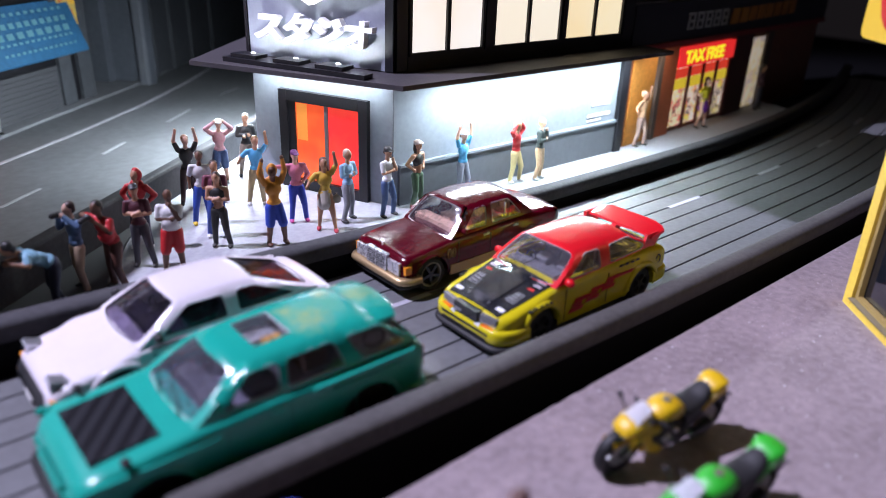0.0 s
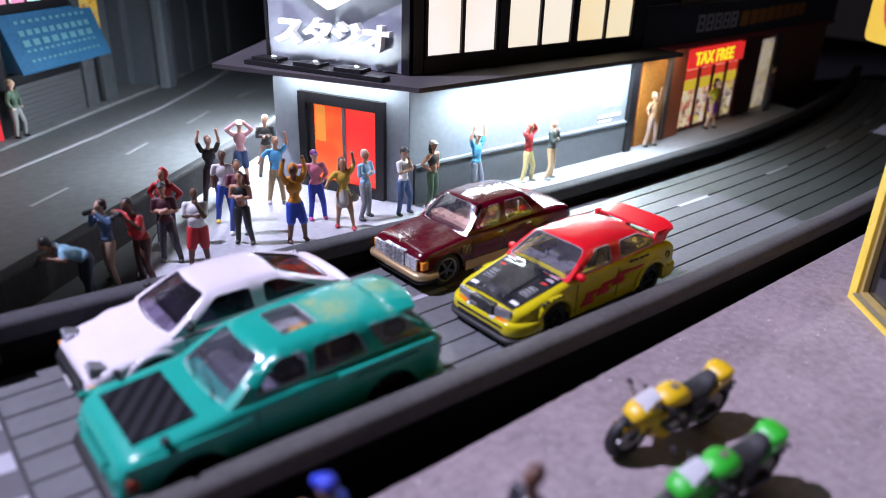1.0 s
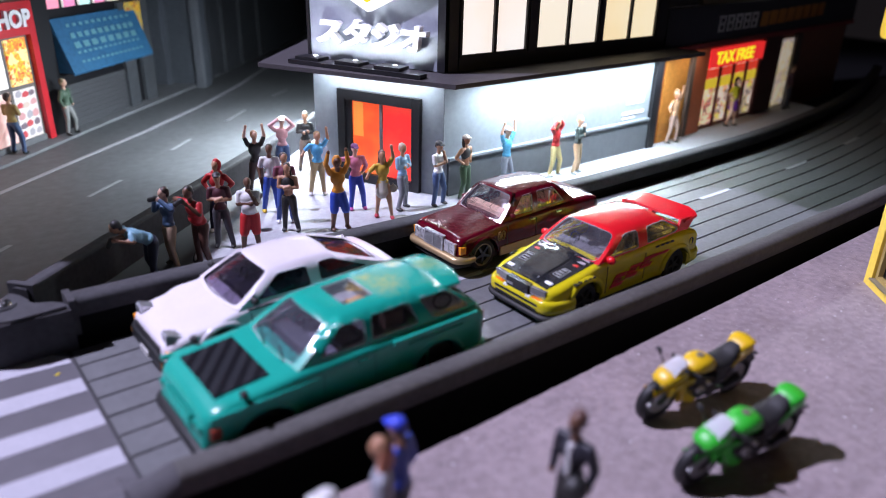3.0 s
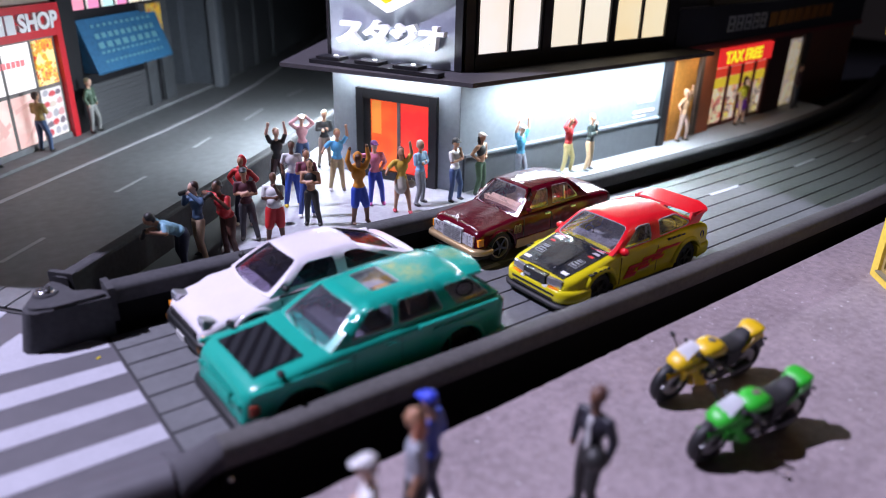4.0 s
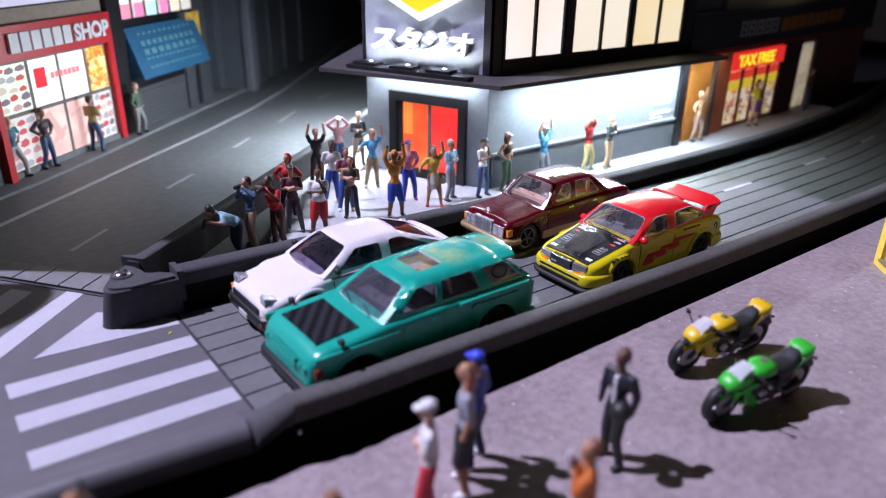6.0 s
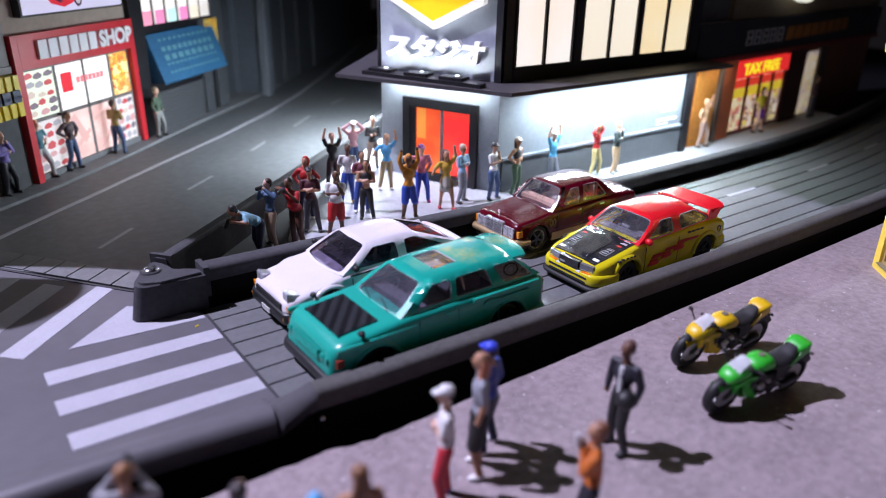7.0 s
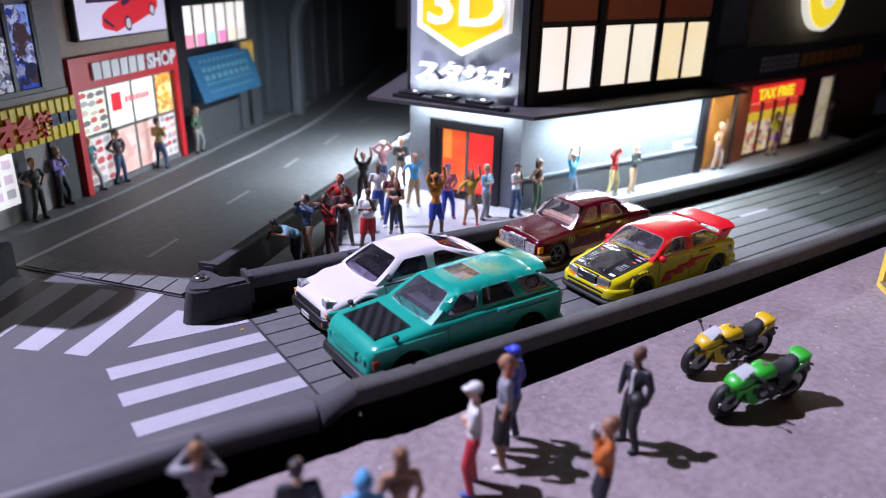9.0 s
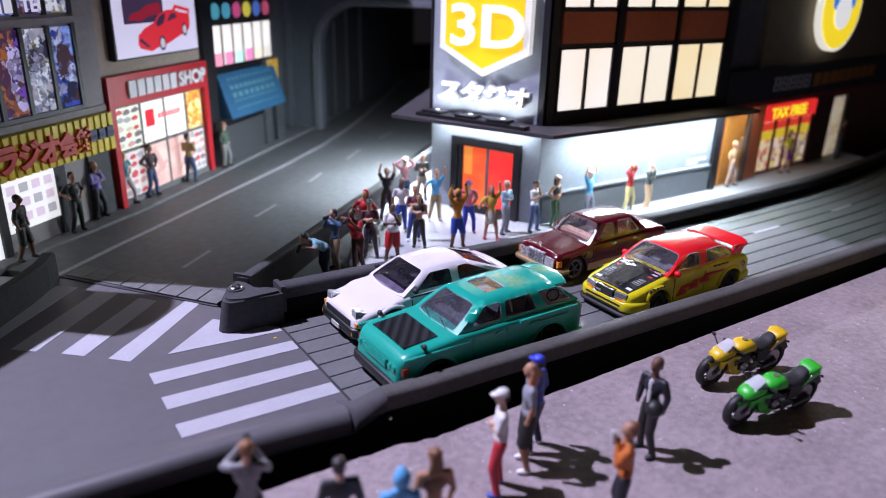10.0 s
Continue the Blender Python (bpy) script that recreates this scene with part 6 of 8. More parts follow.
part("orange_load", soften(boxed(38.4, 42.2, -5.0, -0.4, 19.6, 21.6), 0.5), mat("orange_print", (0.75, 0.36, 0.04), 0.4, vary=0.4, scale=0.6), car, "orange box seen through the roof window")
part("grey_load", soften(boxed(36.4, 42.4, 0.2, 5.4, 18.8, 21.0), 0.5), mat("pale_grey_load", (0.4, 0.4, 0.42), 0.4, vary=0.4, scale=0.6), car)
part("rear_bench", soften(boxed(43.6, 48.6, -8.0, 8.0, 15.8, 19.6), 0.8), mat("brown_bench", (0.2, 0.13, 0.1), 0.5, vary=0.4, scale=0.4), car, "brown rear bench")
PALE = mat("pale_interior", (0.85, 0.85, 0.86), 0.5, vary=0.3, scale=0.4)
part("load_bay", soften(boxed(53.5, 65, -9.4, 9.4, 15.2, 17.3), 0.5), PALE, car, "pale load bay floor")
# pale panel added on each side so the quarter glass looks white
for s in (-1, 1):
    bm = bmesh.new()
    lining = [(54.6, 16.9), (63.6, 16.9), (59.0, 21.2), (52.0, 21.2)]
    outer = [bm.verts.new((x, s * (10.9 - 0.43 * (z - 16.2)), z)) for x, z in lining]
    inner = [bm.verts.new((x, s * (10.3 - 0.43 * (z - 16.2)), z)) for x, z in lining]
    bm.faces.new(outer)
    bm.faces.new(inner[::-1])
    for k in range(4):
        bm.faces.new((outer[k], inner[k], inner[(k + 1) % 4], outer[(k + 1) % 4]))
    bmesh.ops.recalc_face_normals(bm, faces=bm.faces[:])
    part("pale_quarter_panel", bm, PALE, car, "pale panel added behind the rear quarter glass")
    for wide, thick, stuff in ((1.0, 0.24, BUMPER), (0.5, 0.18, SILVER)):
        bm = bmesh.new()
        ring = [(58.3 + 2.5 * wide * math.cos(a), 19.0 + 1.5 * wide * math.sin(a)) for a in (2 * math.pi * k / 20 for k in range(20))]
        loop_tube(bm, [(x, s * (10.95 - 0.43 * (z - 16.2)), z) for x, z in ring], thick, 8)
        sharp(part("spare_wheel", bm, stuff, car, "ring of a spare wheel on the added panel"), 60)

# white coupe
IVORY = mat("white_car_enamel", (0.72, 0.68, 0.72), 0.2, coat=0.2, vary=0.05, scale=0.2, bump=0.03, bump_scale=1.2)
car = thing("coupe", 18.3, 138.0, 0, 1.0, "glossy white toy coupe with pop-up headlights and black bumper", "toy car", group="toy cars", size=0.95)
Lw, Ww = 65.0, 12.5
sharp(part("body", car_body(Lw, [(0, 9.3), (1.5, 10.2), (5, 10.9), (12, 12.2), (18, 13.5), (22, 13.9), (56, 14.3), (62, 14.0), (65, 13.0)], plan(Lw, Ww, 3.2, 2.4, 5.0, 4.0), (13.6, 51.5), 6.8, 3.0, (20.5, 57.5), crown=0.6, front_lean=0.4, ridge=0.2, ridge_z=11.0, flare=0.35), IVORY, car), 38)
chassis(car, Lw, 9.6, (13.6, 51.5), 4.8)
for wx in (13.6, 51.5):
    for s in (-1, 1):
        add_wheel(car, wx, s * 10.4, 5.0, s, UNDER, 5, 3.8)
        sharp(part("wheel_arch", arch_lip(wx, s * (Ww + 0.05), 6.8, s, 0.9), IVORY, car), 50)
greenhouse(car, IVORY, SMOKE, (17.8, 13.6), (28.4, 19.8), (43.5, 20.0), (60.0, 14.3), 11.4, 8.6, 10.6, 8.4,
           [[(22.6, 14.5), (37.4, 14.3), (37.0, 19.1), (29.2, 19.1)], [(40.2, 14.8), (54.2, 15.0), (44.4, 19.1), (40.3, 19.1)]],
           (0.86, 0.84, 0.07, 0.93), (0.78, 0.76, 0.1, 0.93), bow=(2.0, 1.2), crown=0.9, arch=0.5, edge=SEAL, bead=0.16)
bumper(car, "front_bumper", BUMPER, Ww, 3.0, 6.6, 1.0, 3.2, 5.0, 2.0, None, "black front bumper")
bumper(car, "rear_bumper", BUMPER, Ww, 3.6, 7.2, 0.9, 2.4, 4.0, 3.0, Lw)
part("grille", boxed(-0.3, 0.9, -8.2, 8.2, 6.7, 8.5, 0.2), UNDER, car)
part("number_plate", boxed(-1.3, -0.95, -2.6, 2.6, 3.5, 5.0, 0.1), mat("pale_plate", (0.5, 0.5, 0.48), 0.5), car)
for s in (-1, 1):
    pod = new("popup_headlight")
    pod.parent = car
    pod.empty_display_size = 0.002
    a, b = pair_of(7.0, 10.4, s)
    bm = boxed(1.5, 4.8, a, b, 9.0, 12.0)
    for v in bm.verts:
        if v.co.z > 10 and v.co.x > 3:
            v.co.z -= 1.1
    part("housing", soften(bm, 0.4), SILVER, pod)
    part("lens", soften(boxed(1.1, 1.65, a + 0.3, b - 0.3, 9.2, 11.7), 0.25), LENS, pod, "silvery lamp lens")
    a, b = pair_of(8.4, 10.6, s)
    part("indicator", soften(boxed(-0.8, 0.4, a, b, 4.2, 5.6), 0.2), AMBER, car, "amber lens")
    a, b = pair_of(10.0, 11.5, s)
    part("indicator", soften(boxed(0.5, 2.0, a, b, 7.0, 8.4), 0.25), AMBER, car, "amber lens")
    mirror(car, 21.6, s * 12.6, 15.4, UNDER, 0.95)
    a, b = pair_of(12.0, 12.42, s)
    part("belt_trim", soften(boxed(20, 58, a, b, 13.1, 13.5), 0.1), UNDER, car)
    for hx in (20.4, 38.6):
        a, b = pair_of(12.2, 12.62, s)
        part("door_seam", boxed(hx, hx + 0.2, a, b, 4.2, 12.4, 0.02), UNDER, car)
    a, b = pair_of(12.2, 12.7, s)
    part("door_handle", soften(boxed(34.2, 36.8, a, b, 11.7, 12.3), 0.2), UNDER, car)
interior_floor(car, (17.8, 13.6), (60.0, 14.3), 9.6, mat("dark_interior", (0.05, 0.045, 0.065), 0.35, vary=0.6, scale=0.5))
seats(car, mat("black_violet_interior", (0.035, 0.032, 0.048), 0.3, vary=0.6, scale=0.5), 30.0, 13.0, 4.2)
part("parcel_tray", soften(boxed(45, 54, -6.5, 2.0, 14.2, 16.2), 0.5), mat("dull_red_tray", (0.5, 0.04, 0.03), 0.4, vary=0.3, scale=0.4), car, "red load seen through the rear glass")
part("parcel_box", soften(boxed(44, 50, 2.6, 6.5, 14.2, 16.8), 0.5), mat("brown_bench", (0.2, 0.13, 0.1), 0.5, vary=0.4, scale=0.4), car, "brown load seen through the rear glass")

# burgundy saloon
WINE = mat("burgundy_metal_flake_enamel", (0.085, 0.0015, 0.009), 0.14, vary=0.35, scale=0.9, bump=0.3, bump_scale=0.7, spec=0.45, coat=0.2)
GOLD = mat("gold_trim", (0.5, 0.36, 0.19), 0.35, metal=0.6)
car = thing("saloon", 102.5, 143.2, 0, 0.5, "burgundy metallic toy saloon with chrome grille and gold trim", "toy car", group="toy cars", size=0.92)
Lb, Wb = 65.5, 12.1
sharp(part("body", car_body(Lb, [(0, 11.6), (1.0, 12.0), (10, 12.9), (17, 13.7), (22, 14.1), (50, 14.6), (62, 14.4), (65.5, 13.2)], plan(Lb, Wb, 1.8, 1.8, 3.2, 3.0), (9.9, 50.5), 6.3, 3.2, (20.5, 50.5), crown=0.7, front_lean=0.2, ridge=0.2, ridge_z=10.8, flare=0.3), WINE, car), 38)
chassis(car, Lb, 9.2, (9.9, 50.5), 5.0)
for wx in (9.9, 50.5):
    for s in (-1, 1):
        add_wheel(car, wx, s * 10.1, 5.2, s, mat("black_gloss_spoke", (0.02, 0.02, 0.022), 0.25, coat=0.5), 5, 4.0, 0.72, mat("dull_gold_rim", (0.5, 0.44, 0.36), 0.3, metal=0.8))
        sharp(part("wheel_arch", arch_lip(wx, s * (Wb + 0.05), 6.3, s, 0.6), WINE, car), 50)
greenhouse(car, WINE, CLEAR, (17.8, 13.7), (25.2, 21.0), (44.2, 21.4), (52.6, 14.7), 11.1, 9.0, 11.0, 8.8,
           [[(22.8, 15.1), (32.0, 14.9), (32.7, 20.5), (28.0, 20.3)], [(34.2, 15.0), (47.2, 15.4), (42.8, 20.6), (34.8, 20.7)]],
           (0.88, 0.88, 0.08, 0.95), (0.84, 0.82, 0.12, 0.9), bow=(2.0, 1.1), crown=1.0, arch=0.6)
bumper(car, "front_bumper", GOLD, Wb, 4.4, 6.6, 1.9, 1.8, 3.2, 2.0, None, "gold front bumper")
bumper(car, "lower_valance", UNDER, Wb - 0.6, 2.4, 4.3, 0.8, 1.8, 3.2, 2.0, None, "dark lower valance")
bumper(car, "rear_bumper", GOLD, Wb, 4.4, 6.6, 1.2, 1.8, 3.0, 6.0, Lb, "gold rear bumper")
grille = part("grille", soften(boxed(-0.9, 0.6, -4.7, 4.7, 6.7, 11.6), 0.5), BRIGHT, car, "chrome grille")
for k in range(6):
    part("grille_bar", boxed(-1.02, -0.82, -4.0, 4.0, 7.25 + 0.66 * k, 7.45 + 0.66 * k, 0.06), UNDER, grille)
part("grille_rib", soften(boxed(-1.15, -0.8, -0.3, 0.3, 6.9, 11.4), 0.1), BRIGHT, grille)
bm = bmesh.new()
tube(bm, (1.4, 0, 12.4), (1.4, 0, 13.8), 0.14, 0.1, 6)
loop_tube(bm, [(1.4, 0.55 * math.cos(a), 14.2 + 0.55 * math.sin(a)) for a in (2 * math.pi * k / 12 for k in range(12))], 0.1)
part("bonnet_ornament", bm, BRIGHT, car)
for s in (-1, 1):
    a, b = pair_of(5.0, 10.2, s)
    lamp_box = part("headlight", soften(boxed(-0.5, 0.8, a, b, 6.9, 10.6), 0.4), BRIGHT, car, "clear headlamp")
    part("lamp_divider", boxed(-0.62, -0.45, s * 7.4 - 0.12, s * 7.4 + 0.12, 7.2, 10.3, 0.03), SILVER, lamp_box)
    a, b = pair_of(10.7, 12.1, s)
    part("indicator", soften(boxed(0.5, 2.6, a, b, 7.4, 9.8), 0.45), AMBER, car, "amber lens")
    a, b = pair_of(11.7, 12.5, s)
    sharp(part("sill_trim", soften(boxed(17.0, 43.6, a, b, 3.2, 6.2), 0.35), GOLD, car, "gold lower side trim"))
    sharp(part("side_trim", soften(boxed(57.6, 64.0, a, b, 4.6, 6.6), 0.3), GOLD, car, "gold lower side trim"))
    for hx in (30.0, 42.6):
        a, b = pair_of(11.9, 12.45, s)
        part("door_handle", soften(boxed(hx, hx + 2.2, a, b, 12.4, 13.0), 0.15), BRIGHT, car, "small silver door handle")
    for hx in (20.0, 33.0):
        a, b = pair_of(11.8, 12.2, s)
        part("door_seam", boxed(hx, hx + 0.22, a, b, 5.6, 12.6, 0.02), UNDER, car)
    mirror(car, 22.0, s * 12.0, 15.6, WINE, 0.9)
    for q in (1.5, 0.8):
        for dx in (-0.85, 0.85):
            bm = bmesh.new()
            loop_tube(bm, [(17.3 + dx + 0.5 * q * math.cos(a), s * 12.28, 10.0 + q * math.sin(a)) for a in (2 * math.pi * k / 16 for k in range(16))], 0.13)
            part("emblem", bm, GOLD, car, "small gold ring emblem")
    part("window_post", boxed(40.3, 40.7, *pair_of(9.7, 10.3, s), 15.8, 20.0, 0.05), PANE_EDGE, car)
TAN = mat("tan_interior", (0.85, 0.55, 0.4), 0.5, vary=0.12, scale=0.4)
interior_floor(car, (17.8, 13.7), (52.6, 14.7), 9.3, TAN)
seats(car, TAN, 28.6, 14.2, 4.4, 39.0)

# yellow and red rally hatchback
LEMON = mat("yellow_car_enamel", (0.62, 0.53, 0.012), 0.2, coat=0.2, vary=0.08, scale=0.3, bump=0.02, bump_scale=1.2)
SCARLET = mat("red_car_enamel", (0.72, 0.012, 0.022), 0.24, coat=0.2, vary=0.06, scale=0.3, bump=0.03, bump_scale=1.2)
BONNET = mat("worn_black_bonnet", (0.024, 0.026, 0.03), 0.22, vary=0.7, scale=0.35, bump=0.1, bump_scale=1.2, coat=0.3)
car = thing("rally_hatchback", 102.4, 107.7, 0, -0.5, "yellow toy rally hatchback with red roof and black bonnet", "toy car", group="toy cars", size=0.90)
Ly, Wy = 69.0, 12.8
TOPY = [(0, 10.0), (1.6, 10.5), (4, 10.9), (8, 11.8), (14, 13.2), (19, 14.4), (24, 14.8), (56, 15.6), (62, 15.4), (66, 14.6), (69, 13.2)]
sharp(part("body", car_body(Ly, TOPY, plan(Ly, Wy, 3.6, 2.4, 6.0, 4.0), (14.2, 56.2), 6.5, 3.0, (22.0, 59.5), crown=0.5, front_lean=0.4, ridge=0.15, ridge_z=10.6, flare=0.75), LEMON, car), 38)
chassis(car, Ly, 9.8, (14.2, 56.2), 4.8)
for wx in (14.2, 56.2):
    for s in (-1, 1):
        add_wheel(car, wx, s * 10.8, 5.0, s, UNDER, 5, 4.0)
        sharp(part("wheel_arch", arch_lip(wx, s * (Wy + 0.5), 6.5, s, 1.3), LEMON, car), 50)
greenhouse(car, SCARLET, CLEAR, (19.2, 14.3), (29.4, 21.0), (50.0, 21.1), (62.0, 15.9), 12.0, 9.7, 11.6, 9.5,
           [[(24.2, 15.3), (37.6, 15.1), (37.6, 20.3), (31.8, 20.3)], [(41.6, 15.5), (56.0, 16.0), (57.2, 17.2), (50.8, 20.4), (41.9, 20.3)]],
           (0.91, 0.9, 0.07, 0.93), (0.86, 0.84, 0.12, 0.9), bow=(2.2, 1.3), crown=1.1, arch=0.8, corner=1.1, bead=0.26, side_glass=CLEAR)
bm = bmesh.new()
rings = []
for x in (1.7, 2.2, 3, 5, 7, 9, 11, 13, 15, 17, 19, 19.8):
    z = smooth_line(TOPY, x) + 0.28
    w = 9.0 + 1.7 * (x / 20) ** 0.7
    rise = 0.75 if 3 < x < 18 else 0.35
    rings.append([bm.verts.new((x, y * w, z + dz)) for y, dz in ((-1, -0.6), (-1, 0), (-0.46, 0.3), (-0.42, rise), (0, rise + 0.15), (0.42, rise), (0.46, 0.3), (1, 0), (1, -0.6))])
for a, b in zip(rings, rings[1:]):
    for i in range(8):
        bm.faces.new((a[i], a[i + 1], b[i + 1], b[i]))
bm.faces.new(rings[0])
bm.faces.new(rings[-1][::-1])
sharp(part("bonnet", bm, BONNET, car, "worn glossy black bonnet with raised middle"), 30)
bumper(car, "front_bumper", LEMON, Wy, 3.6, 7.6, 1.2, 3.6, 6.0, 3.0)
bumper(car, "front_splitter", UNDER, Wy, 1.9, 3.5, 1.9, 3.6, 6.0, 2.5, None, "black front splitter")
for z0, w in ((4.2, 8.4), (5.7, 8.8)):
    part("bumper_slot", soften(boxed(-1.32, -1.0, -w, w, z0, z0 + 0.65), 0.15), UNDER, car)
grille = part("grille", soften(boxed(-0.9, 2.2, -4.4, 4.4, 7.5, 10.5), 0.35), mat("glossy_black_grille", (0.012, 0.012, 0.013), 0.2, coat=0.5), car, "glossy black grille block")
part("grille_badge", soften(boxed(-1.0, -0.85, 1.6, 4.0, 8.2, 8.9), 0.1), SILVER, grille)
for s in (-1, 1):
    a, b = pair_of(4.6, 9.8, s)
    turn = Matrix.Translation((-0.0007, s * 0.0003, 0)) @ Matrix.Rotation(radians(-s * 8), 4, "Z")
    lamp_box = part("headlight", soften(boxed(-0.3, 2.2, a, b, 8.1, 10.2), 0.35), mat("smoked_headlamp", (0.16, 0.16, 0.17), 0.15, coat=1.0, vary=0.4, scale=0.6), car, "smoked headlamp", at=turn)
    part("lamp_rim", boxed(-0.4, -0.28, a + 0.2, b - 0.2, 8.1, 8.3, 0.03), SILVER, lamp_box)
    a, b = pair_of(5.6, 9.2, s)
    part("indicator", soften(boxed(-1.0, 0.6, a, b, 6.9, 7.7), 0.2), mat("orange_lens", (0.9, 0.2, 0.01), 0.3), car, "orange lens", at=turn)
    a, b = pair_of(3.8, 5.4, s)
    part("white_decal", boxed(-1.1, 0.6, a, b, 7.0, 7.6, 0.03), WHITE, car)
    zv = smooth_line(TOPY, 9.5) + 0.35
    a, b = pair_of(5.4, 8.6, s)
    hold = Matrix.Translation((0.0097, 0, zv * MM)) @ Matrix.Rotation(radians(-12.5), 4, "Y")
    vent = part("bonnet_vent", soften(boxed(-2.2, 2.2, a, b, -0.15, 0.22), 0.15), mat("worn_grey_vent", (0.25, 0.26, 0.27), 0.35), car, "grey-edged bonnet vent", at=hold)
    part("vent_face", boxed(-1.9, 1.9, a + 0.3, b - 0.3, 0.1, 0.26, 0.05), BONNET, vent)
    for k in range(3):
        part("vent_slat", boxed(-1.5 + 1.2 * k, -0.9 + 1.2 * k, a + 0.6, b - 0.6, 0.2, 0.36, 0.06), mat("worn_grey_vent", (0.25, 0.26, 0.27), 0.35), vent)
    for x0, y0, y1, w, m in ((3.9, 6.0, 9.0, 1.3, WHITE), (14.6, 6.0, 8.8, 0.9, mat("red_print", (0.6, 0.02, 0.02), 0.35)), (16.6, 5.6, 9.4, 1.0, mat("grey_pink_print", (0.42, 0.36, 0.4), 0.4)), (18.2, 4.0, 9.6, 0.5, mat("grey_pink_print", (0.42, 0.36, 0.4), 0.4))):
        a, b = pair_of(y0, y1, s)
        part("bonnet_decal", boxed(-w / 2, w / 2, a, b, -0.05, 0.12, 0.02), m, car, at=Matrix.Translation((x0 * MM, 0, (smooth_line(TOPY, x0) + 0.34) * MM)) @ Matrix.Rotation(radians(-11.5), 4, "Y"))
    bm = bmesh.new()
    tube(bm, (18.6, s * 4.3, smooth_line(TOPY, 18.6) + 0.8), (3.4, s * 3.7, smooth_line(TOPY, 3.4) + 0.75), 0.12, 0.12, 6)
    part("bonnet_edge_line", bm, SILVER, car)
    mirror(car, 23.2, s * 13.2, 15.2, SCARLET, 1.2)
    # slanted red print on the doors
    y = s * 12.95
    for x0, w, z0, z1, lean in ((24.4, 5.4, 5.6, 9.4, 2.6), (31.0, 5.2, 7.0, 10.6, 2.6), (37.4, 5.4, 8.4, 11.8, 2.6), (43.6, 8.0, 10.8, 11.6, 0.5)):
        for cut0, cut1, wide0 in ((0.0, 0.32, 1.0), (0.38, 0.62, 0.72), (0.68, 1.0, 1.0)) if w < 7 else ((0.0, 1.0, 1.0),):
            bm = bmesh.new()
            h = z1 - z0
            for v in box(bm, 0, w * wide0, -0.1, 0.1, cut0 * h, cut1 * h):
                v.co = Vector((x0 + v.co.x + lean * v.co.z / h, y + v.co.y, z0 + v.co.z))
            part("door_print", bm, mat("red_print", (0.6, 0.02, 0.02), 0.35), car, "slanted red print on the door")
    for k, x0 in enumerate((8.6, 10.4, 12.2, 14.0, 15.8)):
        part("wing_print", boxed(x0, x0 + (1.0 if k else 1.5), *pair_of(12.7, 13.7, s), 11.7 - 0.02 * (x0 - 14) ** 2, 12.1 - 0.02 * (x0 - 14) ** 2, 0.03), UNDER, car)
    for hx in (22.8, 40.2):
        a, b = pair_of(12.5, 12.92, s)
        part("door_seam", boxed(hx, hx + 0.2, a, b, 4.4, 13.2, 0.02), mat("dark_yellow_seam", (0.2, 0.16, 0.005), 0.4), car)
    part("tail_light", soften(boxed(68.4, 69.4, *pair_of(6.0, 11.0, s), 9.2, 11.6), 0.2), mat("red_lens", (0.5, 0.02, 0.02), 0.25), car, "red tail lamp")
    bm = bmesh.new()
    loop_tube(bm, [(63.6 + 0.9 * math.cos(a), s * 12.75, 11.4 + 1.2 * math.sin(a)) for a in (2 * math.pi * k / 14 for k in range(14))], 0.22)
    part("side_mark", bm, UNDER, car)
    for x0 in (45.0, 47.4, 49.8, 52.2):
        part("wing_print", boxed(x0, x0 + 1.6, *pair_of(12.4, 12.95, s), 13.6, 14.1, 0.03), UNDER, car)
for y0, y1 in ((-6.0, 0.5), (1.0, 7.5)):
    bm = bmesh.new()
    tube(bm, (18.0, y0, 15.2), (19.4, y1, 15.9), 0.16, 0.13, 6)
    part("wiper", bm, UNDER, car)
# rear wing
wing = new("rear_wing")
wing.parent = car
wing.empty_display_size = 0.002
bm = bmesh.new()
rings = []
for y in (-12.2, -11.9, -11, -8, -4, 0, 4, 8, 11, 11.9, 12.2):
    e = abs(y) / 12.2
    x0, x1 = 57.6 + 1.6 * e ** 4, 66.6 - 1.4 * e ** 6
    z = 20.0 - 1.2 * max(0, e - 0.8) / 0.2
    rings.append([bm.verts.new(p) for p in ((x0, y, z - 0.5), (x0 + 0.3, y, z + 0.1), ((x0 + x1) / 2, y, z + 0.45), (x1, y, z + 1.1), (x1 + 0.1, y, z + 0.3), ((x0 + x1) / 2, y, z - 0.5))])
for a, b in zip(rings, rings[1:]):
    for i in range(6):
        bm.faces.new((a[i], a[(i + 1) % 6], b[(i + 1) % 6], b[i]))
bm.faces.new(rings[0])
bm.faces.new(rings[-1][::-1])
sharp(part("blade", bm, SCARLET, wing, "broad red wing blade"), 40)
for s in (-1, 1):
    bm = bmesh.new()
    strut(bm, (60.0, s * 10.8, 14.8), (61.5, s * 11.3, 19.8), 5.5, 0.9, 7.5, 0.9)
    part("wing_stay", soften(bm, 0.2), SCARLET, wing)
bm = bmesh.new()
strut(bm, (57.0, 0, 17.6), (60.2, 0, 19.8), 4.0, 1.6, 4.0, 1.6)
part("wing_stay", soften(bm, 0.3), SCARLET, wing)
bumper(car, "rear_bumper", LEMON, Wy, 4.0, 8.0, 0.9, 2.4, 4.0, 4.0, Ly)
interior_floor(car, (19.2, 14.3), (62.0, 15.9), 9.8, mat("grey_rally_interior", (0.16, 0.165, 0.17), 0.5, vary=0.5, scale=0.4))
seats(car, mat("mid_grey_interior", (0.2, 0.2, 0.22), 0.5, vary=0.4, scale=0.4), 30.5, 14.0, 4.6)
